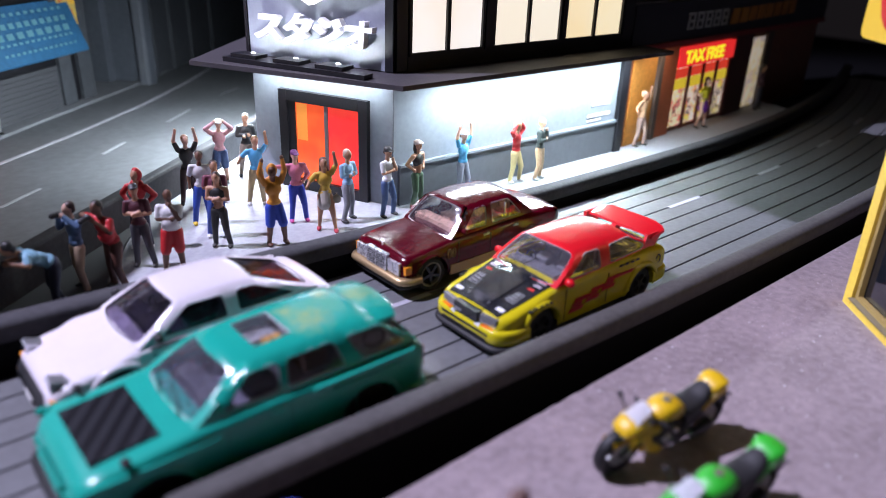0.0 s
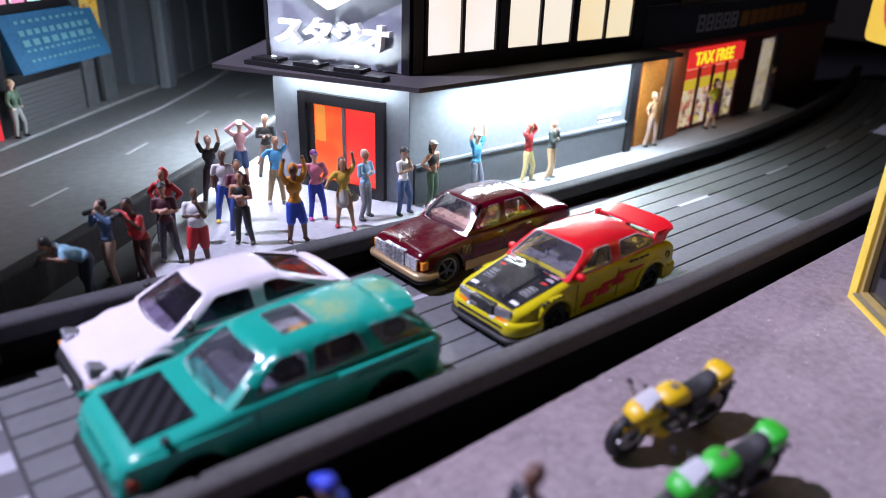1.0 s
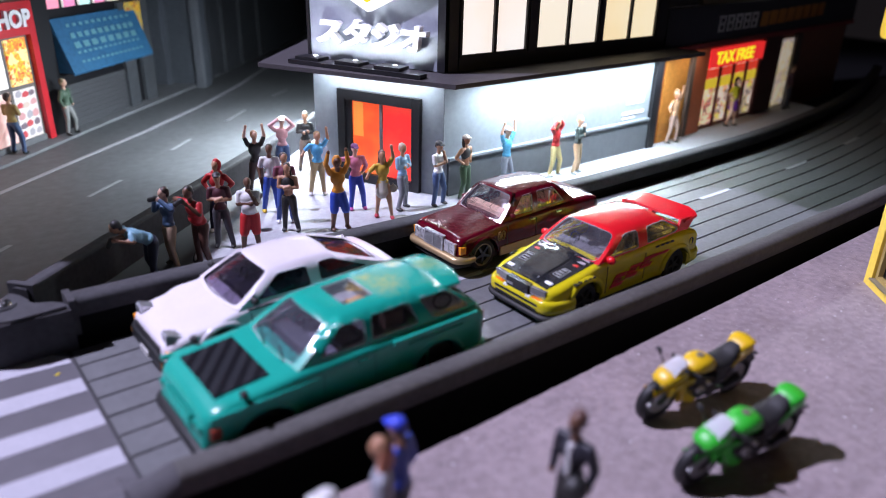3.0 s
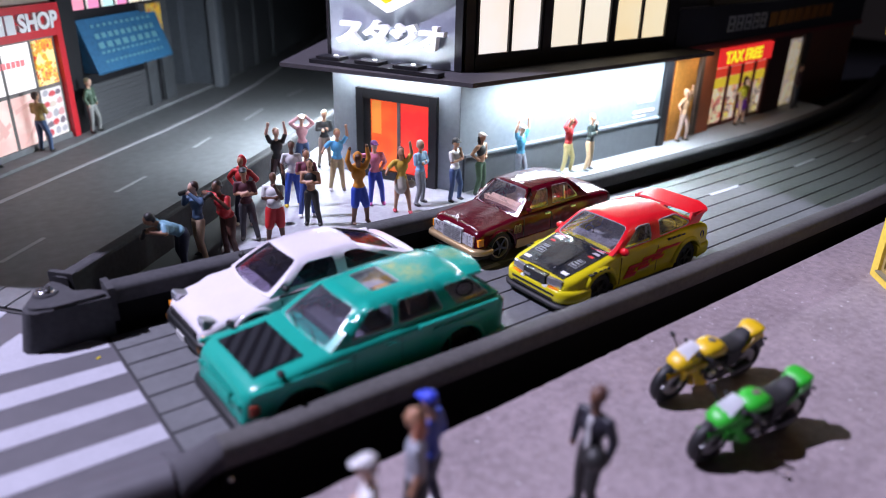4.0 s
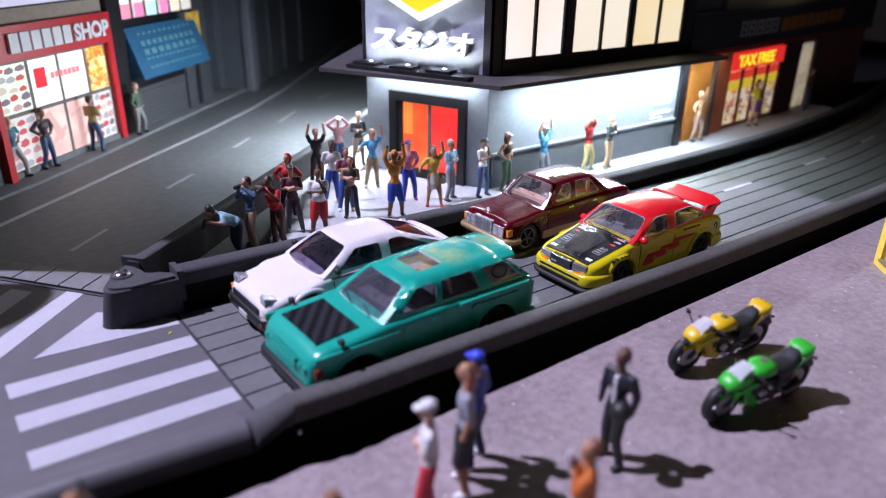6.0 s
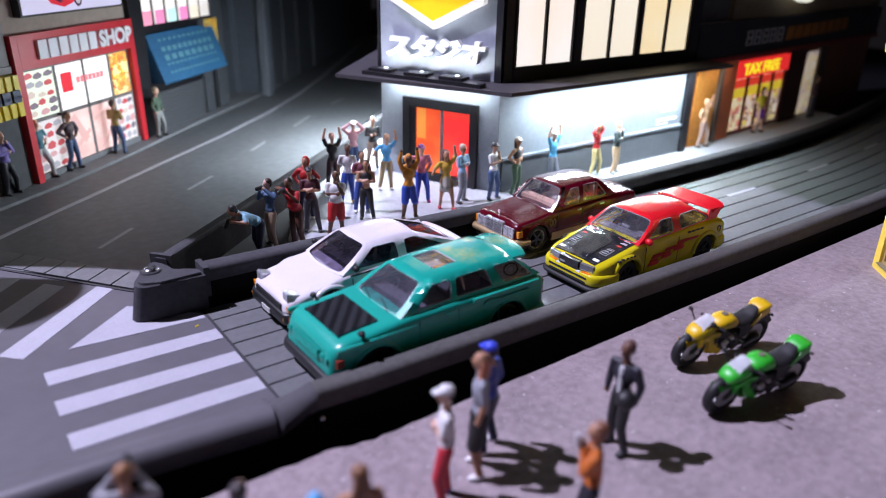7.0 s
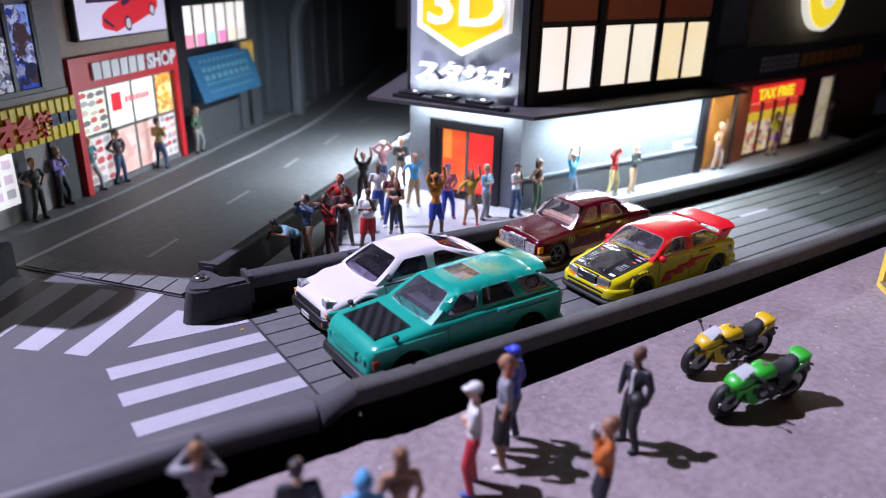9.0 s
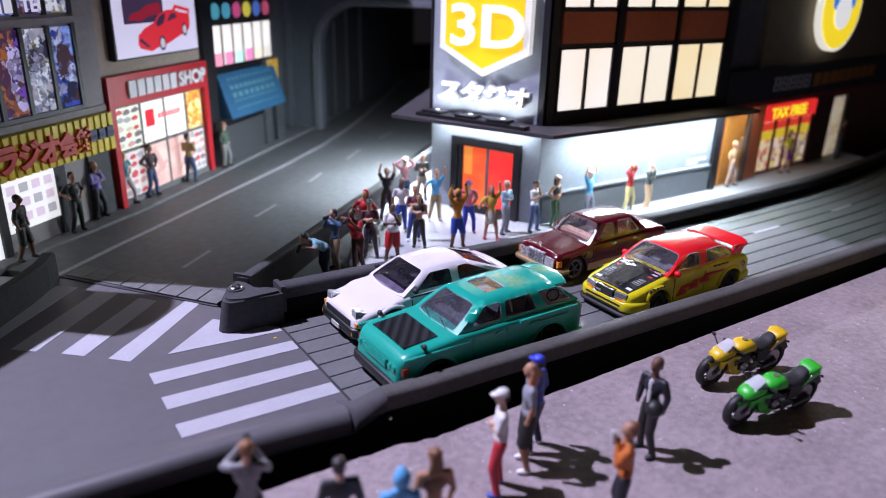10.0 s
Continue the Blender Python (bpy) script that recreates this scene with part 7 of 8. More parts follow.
part("load_floor", soften(boxed(43, 57, -9.4, 9.4, 13.6, 16.2), 0.3), mat("khaki_interior", (0.5, 0.47, 0.34), 0.5, vary=0.3, scale=0.4), car, "khaki load floor")
bm = bmesh.new()
for s in (-1, 1):
    tube(bm, (39.5, s * 8.4, 13), (39.5, s * 7.8, 20.2), 0.4)
tube(bm, (39.5, -7.8, 20.1), (39.5, 7.8, 20.1), 0.4)
tube(bm, (39.5, 7.6, 20.0), (54, -8, 16), 0.4)
tube(bm, (39.5, -7.6, 20.0), (54, 8, 16), 0.4)
part("roll_cage", bm, PALE, car)

# ---- painted figurines, each one plain mesh ----
SKINS = {"light": (0.62, 0.38, 0.28), "tan": (0.42, 0.22, 0.13), "dark": (0.13, 0.06, 0.035)}


def fig_mat(colour):
    name = "figurine_paint_%02d_%02d_%02d" % tuple(int(c * 99) for c in colour)
    return mat(name, colour, 0.5, vary=0.18, scale=0.6, bump=0.22, bump_scale=0.9)


bench = bpy.data.scenes.new("bench")


def unit_forms():
    """A ball and a rod of size 1, as points and faces."""
    bm = bmesh.new()
    bmesh.ops.create_uvsphere(bm, u_segments=14, v_segments=9, radius=1)
    bm.verts.index_update()
    orb = (np.array([v.co[:] for v in bm.verts]), [tuple(v.index for v in f.verts) for f in bm.faces])
    bm.free()
    turns = [2 * math.pi * k / 12 for k in range(12)]
    rod = np.array([(math.cos(a), math.sin(a), e) for e in (0.0, 1.0) for a in turns])
    return orb, (rod, [tuple(range(11, -1, -1)), tuple(range(12, 24))] + [(k, (k + 1) % 12, 12 + (k + 1) % 12, 12 + k) for k in range(12)])


ORB, ROD = unit_forms()


def blended(points, faces, voxel):
    """One skin round all the closed forms, smoothed."""
    me = bpy.data.meshes.new("rough")
    me.from_pydata(points.tolist(), [], faces)
    ob = bpy.data.objects.new("rough", me)
    bench.collection.objects.link(ob)
    skin = ob.modifiers.new("skin", "REMESH")
    skin.mode, skin.voxel_size = "VOXEL", voxel
    ease = ob.modifiers.new("ease", "SMOOTH")
    ease.factor, ease.iterations = 0.5, 2
    bench.view_layers[0].update()
    out = bpy.data.meshes.new_from_object(ob.evaluated_get(bench.view_layers[0].depsgraph))
    bpy.data.objects.remove(ob)
    bpy.data.meshes.remove(me)
    return out


def figurine(label, x, y, turn, pose_name="down", shirt=(0.5, 0.5, 0.5), legs=(0.05, 0.06, 0.12), skin="light", hair=(0.03, 0.02, 0.015), hat=None, shoes=(0.03, 0.03, 0.03), height=26.0, z=0.0, lower="trousers", lean=0.0, bare=False, stride=0.0, group="figurines watching the cars", extra=None, prop=None, bulk=1.0, twist=0.0):
    """Facing local -y. One cast body with painted clothes."""
    mats = [fig_mat(shirt), fig_mat(legs), fig_mat(SKINS[skin]), fig_mat(hat or hair), fig_mat(shoes), fig_mat(extra or (0.02, 0.02, 0.02)), fig_mat((0.7, 0.7, 0.7)), fig_mat(hair)]
    SHIRT, LEGS, SKIN, HAIR, SHOES, EXTRA, PALE_, MANE = range(8)
    k = height / 26.0 * (0.94 if group == "figurines watching the cars" else 1.0)
    rnd = random.Random(label)
    sway = rnd.uniform(-0.5, 0.5)
    upper = Matrix.Translation((0, 0, 13)) @ Matrix.Rotation(radians(lean), 4, "X") @ Matrix.Rotation(radians(twist + rnd.uniform(-8, 8)), 4, "Z") @ Matrix.Rotation(radians(sway * 5), 4, "Y") @ Matrix.Translation((0, 0, -13))
    still = Matrix()
    face = Matrix.Translation((0, -0.2, 22.2)) @ Matrix.Rotation(radians(rnd.uniform(-22, 22)), 4, "Z") @ Matrix.Rotation(radians(-0.55 * lean + rnd.uniform(-4, 8)), 4, "X") @ Matrix.Translation((0, 0.2, -22.2))
    forms = []

    def cap(p, q, r0, r1, m, at=still):
        forms.append(("cap", at @ Vector(p), at @ Vector(q), r0, r1, m))

    def egg(c, r, m, at=still):
        forms.append(("egg", at @ Matrix.Translation(c), r, m))

    # legs
    shift = 0.5 * sway
    for s in (-1, 1):
        easy = 0.9 if s * sway < 0 else 0.0
        hip = (1.2 * s + shift, 0, 12.4)
        knee = (1.75 * s + 0.2 * stride * s + 0.35 * easy * s, -0.4 - stride * s * 0.8 - easy, 6.8)
        foot = (2.2 * s + 0.3 * stride * s + 0.6 * easy * s, 0.25 - stride * s * 1.8 - 0.4 * easy, 1.1)
        if lower == "trousers":
            cap(hip, knee, 1.5 * bulk, 1.1, LEGS)
            cap(knee, foot, 1.05, 0.85, LEGS)
        elif lower == "shorts":
            cap(hip, Vector(hip).lerp(Vector(knee), 0.9), 1.6 * bulk, 1.5, LEGS)
            cap(knee, foot, 1.05, 0.68, SKIN)
            egg(Vector(knee).lerp(Vector(foot), 0.3) + Vector((0, 0.35, 0)), (0.95, 0.95, 1.6), SKIN)
        else:
            cap(hip, knee, 1.4, 1.0, SKIN)
            cap(knee, foot, 0.9, 0.58, SKIN)
        egg((foot[0] + 0.15 * s, foot[1] - 0.75, 0.6), (0.85, 1.65, 0.62), SHOES)
        egg((foot[0], foot[1] + 0.2, 0.8), (0.8, 0.8, 0.8), SHOES)
    egg((shift, 0.05, 13.1), (2.1 * bulk, 1.5 * bulk, 1.4), LEGS)
    if lower == "skirt":
        cap((shift, 0, 14.0), (shift, 0, 10.2), 1.75, 2.75, LEGS)
    # torso
    waist = SKIN if bare else SHIRT
    cap((shift, 0, 14.4), (0, 0, 16.2), 1.55 * bulk, 1.6 * bulk, waist, upper)
    if not bare:
        egg((shift * 0.7, 0, 14.0), (2.2 * bulk, 1.65 * bulk, 1.2), SHIRT, upper)
    if bulk > 1.1:
        egg((0, -0.9, 15.6), (2.0 * bulk, 1.5 * bulk, 2.0), SHIRT, upper)
    egg((0, -0.1, 18.1), (2.55 * bulk, 1.6 * bulk, 2.5), SHIRT, upper)
    cap((-1.9, 0.1, 20.0), (1.9, 0.1, 20.0), 0.85, 0.85, SKIN if bare else SHIRT, upper)
    ways = {
        "down": [((-2.7, 0, 19.9), (-3.6, 0.5, 16.4), (-3.3, -0.9, 13.2)), ((2.7, 0, 19.9), (3.7, 0.4, 16.5), (3.5, -0.6, 13.1))],
        "hips": [((-2.7, 0, 19.9), (-4.9, 1.0, 17.2), (-2.5, -0.7, 14.8)), ((2.7, 0, 19.9), (4.9, 1.0, 17.2), (2.5, -0.7, 14.8))],
        "up": [((-2.5, 0, 20.1), (-3.8, -0.3, 23.4), (-2.9, -0.9, 27.4)), ((2.5, 0, 20.1), (3.8, -0.3, 23.4), (3.1, -0.7, 27.6))],
        "wave": [((-2.7, 0, 19.9), (-4.8, 0.2, 17.8), (-6.0, -1.4, 16.2)), ((2.5, 0, 20.1), (4.0, -0.3, 22.8), (3.4, -0.8, 26.8))],
        "crossed": [((-2.7, 0, 19.9), (-3.3, -0.7, 16.9), (0.9, -2.1, 17.3)), ((2.7, 0, 19.9), (3.3, -0.7, 16.7), (-0.9, -2.3, 16.7))],
        "camera": [((-2.6, 0, 19.9), (-3.9, -1.6, 18.0), (-0.9, -2.9, 22.4)), ((2.6, 0, 19.9), (4.2, -1.2, 19.4), (0.9, -2.9, 22.6))],
        "aim": [((-2.6, 0, 20.0), (-5.0, -1.2, 21.4), (-0.9, -2.7, 22.6)), ((2.6, 0, 19.9), (3.6, -1.7, 18.0), (0.9, -2.9, 22.0))],
        "head": [((-2.6, 0, 20.0), (-4.9, -0.5, 21.9), (-1.5, -0.9, 24.6)), ((2.6, 0, 20.0), (4.8, -0.4, 21.7), (1.5, -0.7, 24.8))],
        "chin": [((-2.7, 0, 19.9), (-3.2, -0.9, 16.8), (1.0, -2.1, 17.2)), ((2.7, 0, 19.9), (2.8, -1.6, 17.0), (0.5, -2.1, 21.4))],
        "point": [((-2.6, 0, 20.0), (-5.2, -0.8, 20.2), (-7.8, -1.4, 20.8)), ((2.7, 0, 19.9), (3.9, 0.4, 16.8), (2.2, -1.0, 14.6))],
    }[pose_name]
    covered = any(w in label for w in ("jacket", "coat", "suit", "hooded", "denim", "in red top", "in pink top"))
    for sh, el, ha in ways:
        sh, el, ha = Vector(sh), Vector(el), Vector(ha)
        mid = sh.lerp(el, 0.75)
        if bare:
            cap(sh, el, 0.9, 0.68, SKIN, upper)
            cap(el, ha, 0.68, 0.48, SKIN, upper)
        else:
            cap(sh, mid, 0.95 * min(1.15, bulk), 0.88, SHIRT, upper)
            cap(mid, el, 0.9 if covered else 0.74, 0.82 if covered else 0.7, SHIRT if covered else SKIN, upper)
            cap(el, el.lerp(ha, 0.86), 0.85 if covered else 0.7, 0.62 if covered else 0.5, SHIRT if covered else SKIN, upper)
        egg(ha, (0.62, 0.62, 0.75), SKIN, upper)
    # head
    top = upper @ face
    cap((0, 0.05, 20.4), (0, -0.2, 22.4), 0.82, 0.76, SKIN, upper)
    egg((0, -0.3, 23.75), (1.22, 1.42, 1.6), SKIN, top)
    egg((0, -0.8, 22.85), (0.88, 0.85, 0.85), SKIN, top)
    egg((0, -1.72, 23.45), (0.24, 0.32, 0.4), SKIN, top)
    if "hooded" in label:
        egg((0, 0.4, 23.7), (1.7, 1.5, 2.0), HAIR if hat else SHIRT, top)
        egg((0, 0.1, 25.0), (1.1, 1.0, 1.0), HAIR if hat else SHIRT, top)
        cap((-1.2, 0.5, 21.0), (1.2, 0.5, 21.0), 0.8, 0.8, SHIRT, upper)
    elif hat:
        egg((0, 0.0, 24.55), (1.4, 1.6, 1.1), HAIR, top)
        egg((0, -1.6, 24.5), (1.15, 1.1, 0.26), HAIR, top)
        egg((0, 0.75, 23.5), (1.25, 0.8, 1.0), MANE, top)
    elif "bald" not in label:
        egg((0, 0.25, 24.35), (1.36, 1.42, 1.28), MANE, top)
        egg((0, 0.7, 23.4), (1.24, 0.85, 1.2), MANE, top)
    if lower == "skirt" or bare or "long" in label:
        egg((0, 0.85, 22.2), (1.35, 0.75, 2.0), MANE, top)
        cap((-0.9, 0.5, 23.4), (-1.1, 0.3, 20.8), 0.45, 0.5, MANE, top)
        cap((0.9, 0.5, 23.4), (1.1, 0.3, 20.8), 0.45, 0.5, MANE, top)
    if pose_name in ("camera", "aim"):
        egg((0, -3.0, 22.9), (1.15, 0.7, 0.85), EXTRA, upper)
        cap((0, -3.2, 22.9), (0, -5.0, 22.9), 0.72, 0.8, EXTRA, upper)
    if prop == "helmet":
        egg((3.5, -2.2, 14.6), (2.1, 2.1, 2.1), EXTRA)
        cap((0, -1.35, 14.6), (0, -1.35, 20.0), 0.5, 0.42, PALE_, upper)
    elif prop == "phone":
        cap((0.9, -3.0, 20.8), (0.9, -3.2, 23.0), 0.5, 0.5, PALE_, upper)
    elif prop == "bag":
        egg((3.6, -0.6, 11.4), (1.5, 0.7, 1.6), EXTRA)
        cap((3.5, -0.6, 13.4), (3.6, -0.6, 12.4), 0.3, 0.3, EXTRA)
    points, faces = [], []

    def add(shape, m):
        base = sum(len(p) for p in points)
        m = np.array(m)
        points.append(shape[0] @ m[:3, :3].T + m[:3, 3])
        faces.extend([tuple(i + base for i in f) for f in shape[1]])

    for f in forms:
        if f[0] == "cap":
            _, p, q, r0, r1, m = f
            d = q - p
            if d.length > 1e-4:
                ends = ROD[0].copy()
                ends[:12, :2] *= r0
                ends[12:, :2] *= r1
                ends[12:, 2] *= d.length
                add((ends, ROD[1]), Matrix.Translation(p) @ d.to_track_quat("Z", "Y").to_matrix().to_4x4())
            add(ORB, Matrix.Translation(p) @ Matrix.Scale(r0 * 0.995, 4))
            add(ORB, Matrix.Translation(q) @ Matrix.Scale(r1 * 0.995, 4))
        else:
            _, at, r, m = f
            add(ORB, at @ Matrix.Diagonal((*r, 1)))
    me = blended(np.concatenate(points), faces, 0.25)
    me.name = "figurine"
    me.materials.clear()
    for m in mats:
        me.materials.append(m)
    # each face takes the paint of the form it lies nearest to
    mid = np.empty(len(me.polygons) * 3, dtype=np.float32)
    me.polygons.foreach_get("center", mid)
    mid = mid.reshape(-1, 3)
    best, ink = np.full(len(mid), 1e9), np.zeros(len(mid), dtype=np.int32)
    for f in forms:
        if f[0] == "cap":
            _, p, q, r0, r1, m = f
            p, d = np.array(p), np.array(q - p)
            h = np.clip((mid - p) @ d / max(1e-9, float(d @ d)), 0, 1)
            gap = np.linalg.norm(mid - p - h[:, None] * d, axis=1) - (r0 + (r1 - r0) * h)
        else:
            _, at, r, m = f
            back = np.array(at.inverted())
            loc = mid @ back[:3, :3].T + back[:3, 3]
            gap = (np.linalg.norm(loc / np.array(r), axis=1) - 1) * min(r)
        take = gap < best
        best[take], ink[take] = gap[take], m
    me.polygons.foreach_set("material_index", ink)
    me.polygons.foreach_set("use_smooth", np.ones(len(mid), dtype=bool))
    me.transform(Matrix.Scale(k * MM, 4))
    ob = new("figurine", me)
    ob.matrix_basis = pose(x * MM, y * MM, z * MM, 0, 0, turn)
    return tagged(ob, label, "figurine", group)


WHITEC, BLACKC, REDC, NAVY, JEANS, KHAKI, SKYB = (0.7, 0.7, 0.7), (0.015, 0.015, 0.017), (0.5, 0.02, 0.025), (0.02, 0.03, 0.12), (0.05, 0.09, 0.2), (0.4, 0.3, 0.15), (0.1, 0.42, 0.7)
W = -20
figurine("painted figurine in red hooded top and dark trousers", 61.5, 203.5, -35, "hips", REDC, (0.02, 0.02, 0.05), "tan", hat=REDC, shoes=WHITEC)
figurine("painted figurine in black cap and dark patterned shirt", 57.5, 191, -30, "crossed", (0.08, 0.02, 0.03), (0.05, 0.05, 0.06), "tan", hat=BLACKC)
figurine("painted figurine in black shirt cheering, arms up", 86.5, 230, W, "up", BLACKC, (0.06, 0.03, 0.03), "light", (0.2, 0.08, 0.03))
figurine("bald painted figurine in white vest and red shorts", 62.8, 182.6, -25, "chin", WHITEC, REDC, "dark", (0.1, 0.05, 0.03), lower="shorts", bulk=1.22)
figurine("painted figurine in pink vest, white hat and denim shorts", 104, 244, W, "head", (0.6, 0.3, 0.33), JEANS, "light", hat=WHITEC, lower="shorts", shoes=WHITEC)
figurine("painted figurine in white printed shirt and blue trousers", 83, 211, W, "down", WHITEC, (0.03, 0.08, 0.4), "dark", (0.02, 0.015, 0.01), shoes=(0.75, 0.5, 0.03))
figurine("painted figurine with curly dark hair and plum blouse", 82.5, 199, -25, "crossed", (0.18, 0.05, 0.08), (0.04, 0.08, 0.3), "tan", (0.03, 0.015, 0.01), shoes=WHITEC)
figurine("painted figurine with long hair, black top, arms folded", 80, 191, -40, "crossed", BLACKC, BLACKC, "tan", (0.03, 0.012, 0.01), bare=True, height=25.0)
figurine("painted figurine in blue shirt and khaki trousers waving", 104.5, 217, W, "wave", SKYB, KHAKI, "tan", (0.25, 0.14, 0.05), shoes=WHITEC, stride=0.3)
figurine("white-haired painted figurine in black jacket, arms folded", 115.5, 246.5, W, "crossed", BLACKC, (0.2, 0.15, 0.12), "tan", (0.65, 0.6, 0.5))
figurine("painted figurine in orange hooded top and blue shorts cheering", 93.5, 183, -10, "up", (0.55, 0.22, 0.02), (0.02, 0.06, 0.4), "dark", (0.5, 0.2, 0.02), lower="shorts", shoes=(0.1, 0.05, 0.03), height=27.0)
figurine("painted figurine in pink top, violet cap and blue trousers", 108, 195.5, W, "point", (0.65, 0.2, 0.3), (0.02, 0.05, 0.4), "light", hat=(0.12, 0.02, 0.12), shoes=(0.5, 0.08, 0.3))
figurine("painted figurine in mustard top and pale skirt", 111.2, 183.5, -30, "wave", (0.6, 0.38, 0.05), (0.45, 0.42, 0.36), "tan", (0.1, 0.03, 0.02), lower="skirt", shoes=(0.4, 0.02, 0.04), stride=0.7, prop="bag", extra=(0.35, 0.3, 0.24))
figurine("grey-haired painted figurine in denim jacket and grey trousers", 121.5, 187.0, 20, "crossed", (0.22, 0.38, 0.55), (0.22, 0.23, 0.26), "tan", (0.5, 0.4, 0.3))
figurine("painted figurine in white shirt, cap and jeans", 134, 182.5, 10, "chin", WHITEC, JEANS, "tan", hat=BLACKC)
figurine("painted figurine in black crop top, cap and green trousers", 147, 183.3, 10, "hips", BLACKC, (0.05, 0.1, 0.05), "tan", hat=(0.6, 0.5, 0.48), bare=True)
figurine("painted figurine in bright blue shirt cheering, arms up", 168, 183.8, 10, "up", SKYB, (0.25, 0.27, 0.33), "light", hat=WHITEC)
figurine("painted figurine in red top with camera raised", 194.5, 183.2, 15, "head", REDC, (0.6, 0.5, 0.24), "tan", (0.6, 0.5, 0.45), shoes=WHITEC, stride=0.3)
figurine("fair-haired painted figurine in dark jacket and tan shorts", 205, 180.8, 15, "chin", (0.05, 0.07, 0.07), (0.5, 0.35, 0.22), "light", (0.7, 0.6, 0.35), shoes=(0.4, 0.45, 0.48))
figurine("painted photographer figurine in pale blue shirt bending forward", 32.6, 178.2, -84, "camera", (0.22, 0.42, 0.52), (0.02, 0.025, 0.05), "tan", (0.02, 0.02, 0.02), lean=58, stride=0.9, bulk=1.1, height=27.5)
figurine("painted photographer figurine in denim jacket and tan trousers", 40.3, 186.3, -75, "camera", (0.08, 0.14, 0.24), (0.5, 0.36, 0.25), "light", (0.04, 0.02, 0.015), stride=0.4)
figurine("painted photographer figurine in red shirt and brown trousers", 47.6, 181.8, -68, "aim", REDC, (0.09, 0.035, 0.025), "dark", (0.02, 0.015, 0.01), lean=16, bulk=1.15, height=27.5)
# by the discount shop
G = "figurines by the discount shop"
figurine("painted figurine in beige clothes by the wooden door", 279, 187.0, 10, "wave", (0.5, 0.3, 0.17), (0.36, 0.24, 0.2), "tan", (0.6, 0.4, 0.25), group=G, stride=0.4)
figurine("painted figurine in yellow top and violet skirt", 335, 190.0, 0, "hips", (0.7, 0.6, 0.03), (0.16, 0.03, 0.3), "light", (0.05, 0.02, 0.02), lower="skirt", group=G, stride=0.5)
figurine("painted figurine in dark coat by the narrow door", 402, 195.5, 0, "down", (0.16, 0.08, 0.09), (0.09, 0.09, 0.12), "tan", (0.03, 0.02, 0.02), group=G)
# on the shop pavement
G = "figurines on the shop pavement"
figurine("painted figurine in black shirt and shorts by the road", -57, 250, 50, "down", BLACKC, BLACKC, "dark", BLACKC, z=1.2, lower="shorts", group=G, stride=0.6)
figurine("painted figurine in black shirt with hands on hips", -36, 274.5, 30, "hips", BLACKC, BLACKC, "tan", BLACKC, z=1.2, group=G)
figurine("painted figurine in pale patterned dress near the window", -40, 285.5, 40, "down", (0.3, 0.26, 0.26), (0.35, 0.3, 0.28), "tan", (0.1, 0.05, 0.03), z=1.2, lower="skirt", group=G)
figurine("painted figurine in violet coat and black trousers", -25, 289, 40, "chin", (0.25, 0.2, 0.55), (0.02, 0.02, 0.03), "light", (0.5, 0.32, 0.2), z=1.2, group=G)
figurine("fair-haired painted figurine in teal top and grey leggings", -10.5, 304, 40, "hips", (0.05, 0.2, 0.26), (0.4, 0.4, 0.42), "light", (0.5, 0.35, 0.12), z=1.2, group=G, stride=0.9)
figurine("painted figurine in dark jacket and jeans", 2.5, 312.5, 40, "hips", (0.08, 0.05, 0.06), JEANS, "tan", (0.06, 0.02, 0.02), z=1.2, group=G, stride=0.5)
figurine("painted figurine in mustard jacket and jeans with bag", 25, 329, 130, "crossed", (0.35, 0.24, 0.08), JEANS, "tan", (0.04, 0.02, 0.02), z=1.2, group=G)
figurine("painted figurine in green jacket and grey trousers", 50.5, 350.5, 40, "down", (0.07, 0.12, 0.08), (0.25, 0.25, 0.25), "light", (0.25, 0.2, 0.12), z=1.2, group=G)
# on the lot
G = "figurines on the lot"
figurine("painted figurine in black suit holding a helmet", 55.2, 46.8, -100, "down", (0.02, 0.02, 0.023), (0.015, 0.015, 0.018), "dark", (0.12, 0.06, 0.05), group=G, prop="helmet", twist=15)
figurine("painted figurine in blue cap and blue jacket", 32.8, 61.6, -160, "down", (0.03, 0.06, 0.35), (0.015, 0.02, 0.06), "tan", hat=(0.03, 0.06, 0.6), group=G, shoes=WHITEC)
figurine("bald painted figurine in long grey shirt and black shorts", 27.2, 57.8, -120, "down", (0.28, 0.29, 0.33), BLACKC, "tan", (0.45, 0.17, 0.1), lower="shorts", shoes=WHITEC, group=G, height=27.5)
figurine("painted figurine in white shirt, cap and red trousers", 16.8, 54.6, -130, "crossed", WHITEC, (0.55, 0.03, 0.05), "light", hat=WHITEC, shoes=(0.05, 0.1, 0.4), group=G)
figurine("painted figurine in orange jacket with silver phone", 31.2, 32.5, -140, "chin", (0.5, 0.13, 0.02), (0.02, 0.02, 0.025), "tan", (0.2, 0.08, 0.04), group=G, prop="phone")
figurine("painted photographer figurine in grey coat with brown hair", -34.9, 65.3, 160, "camera", (0.25, 0.25, 0.27), (0.05, 0.05, 0.06), "light", (0.3, 0.14, 0.06), group=G)
figurine("painted figurine in black jacket with pink scarf", -22, 52.2, 160, "down", (0.03, 0.03, 0.035), (0.03, 0.03, 0.04), "light", (0.04, 0.03, 0.03), group=G)
figurine("painted figurine in light blue hooded coat", -14.6, 43.6, 160, "down", (0.12, 0.42, 0.75), (0.03, 0.03, 0.05), "light", hat=(0.12, 0.42, 0.75), group=G)
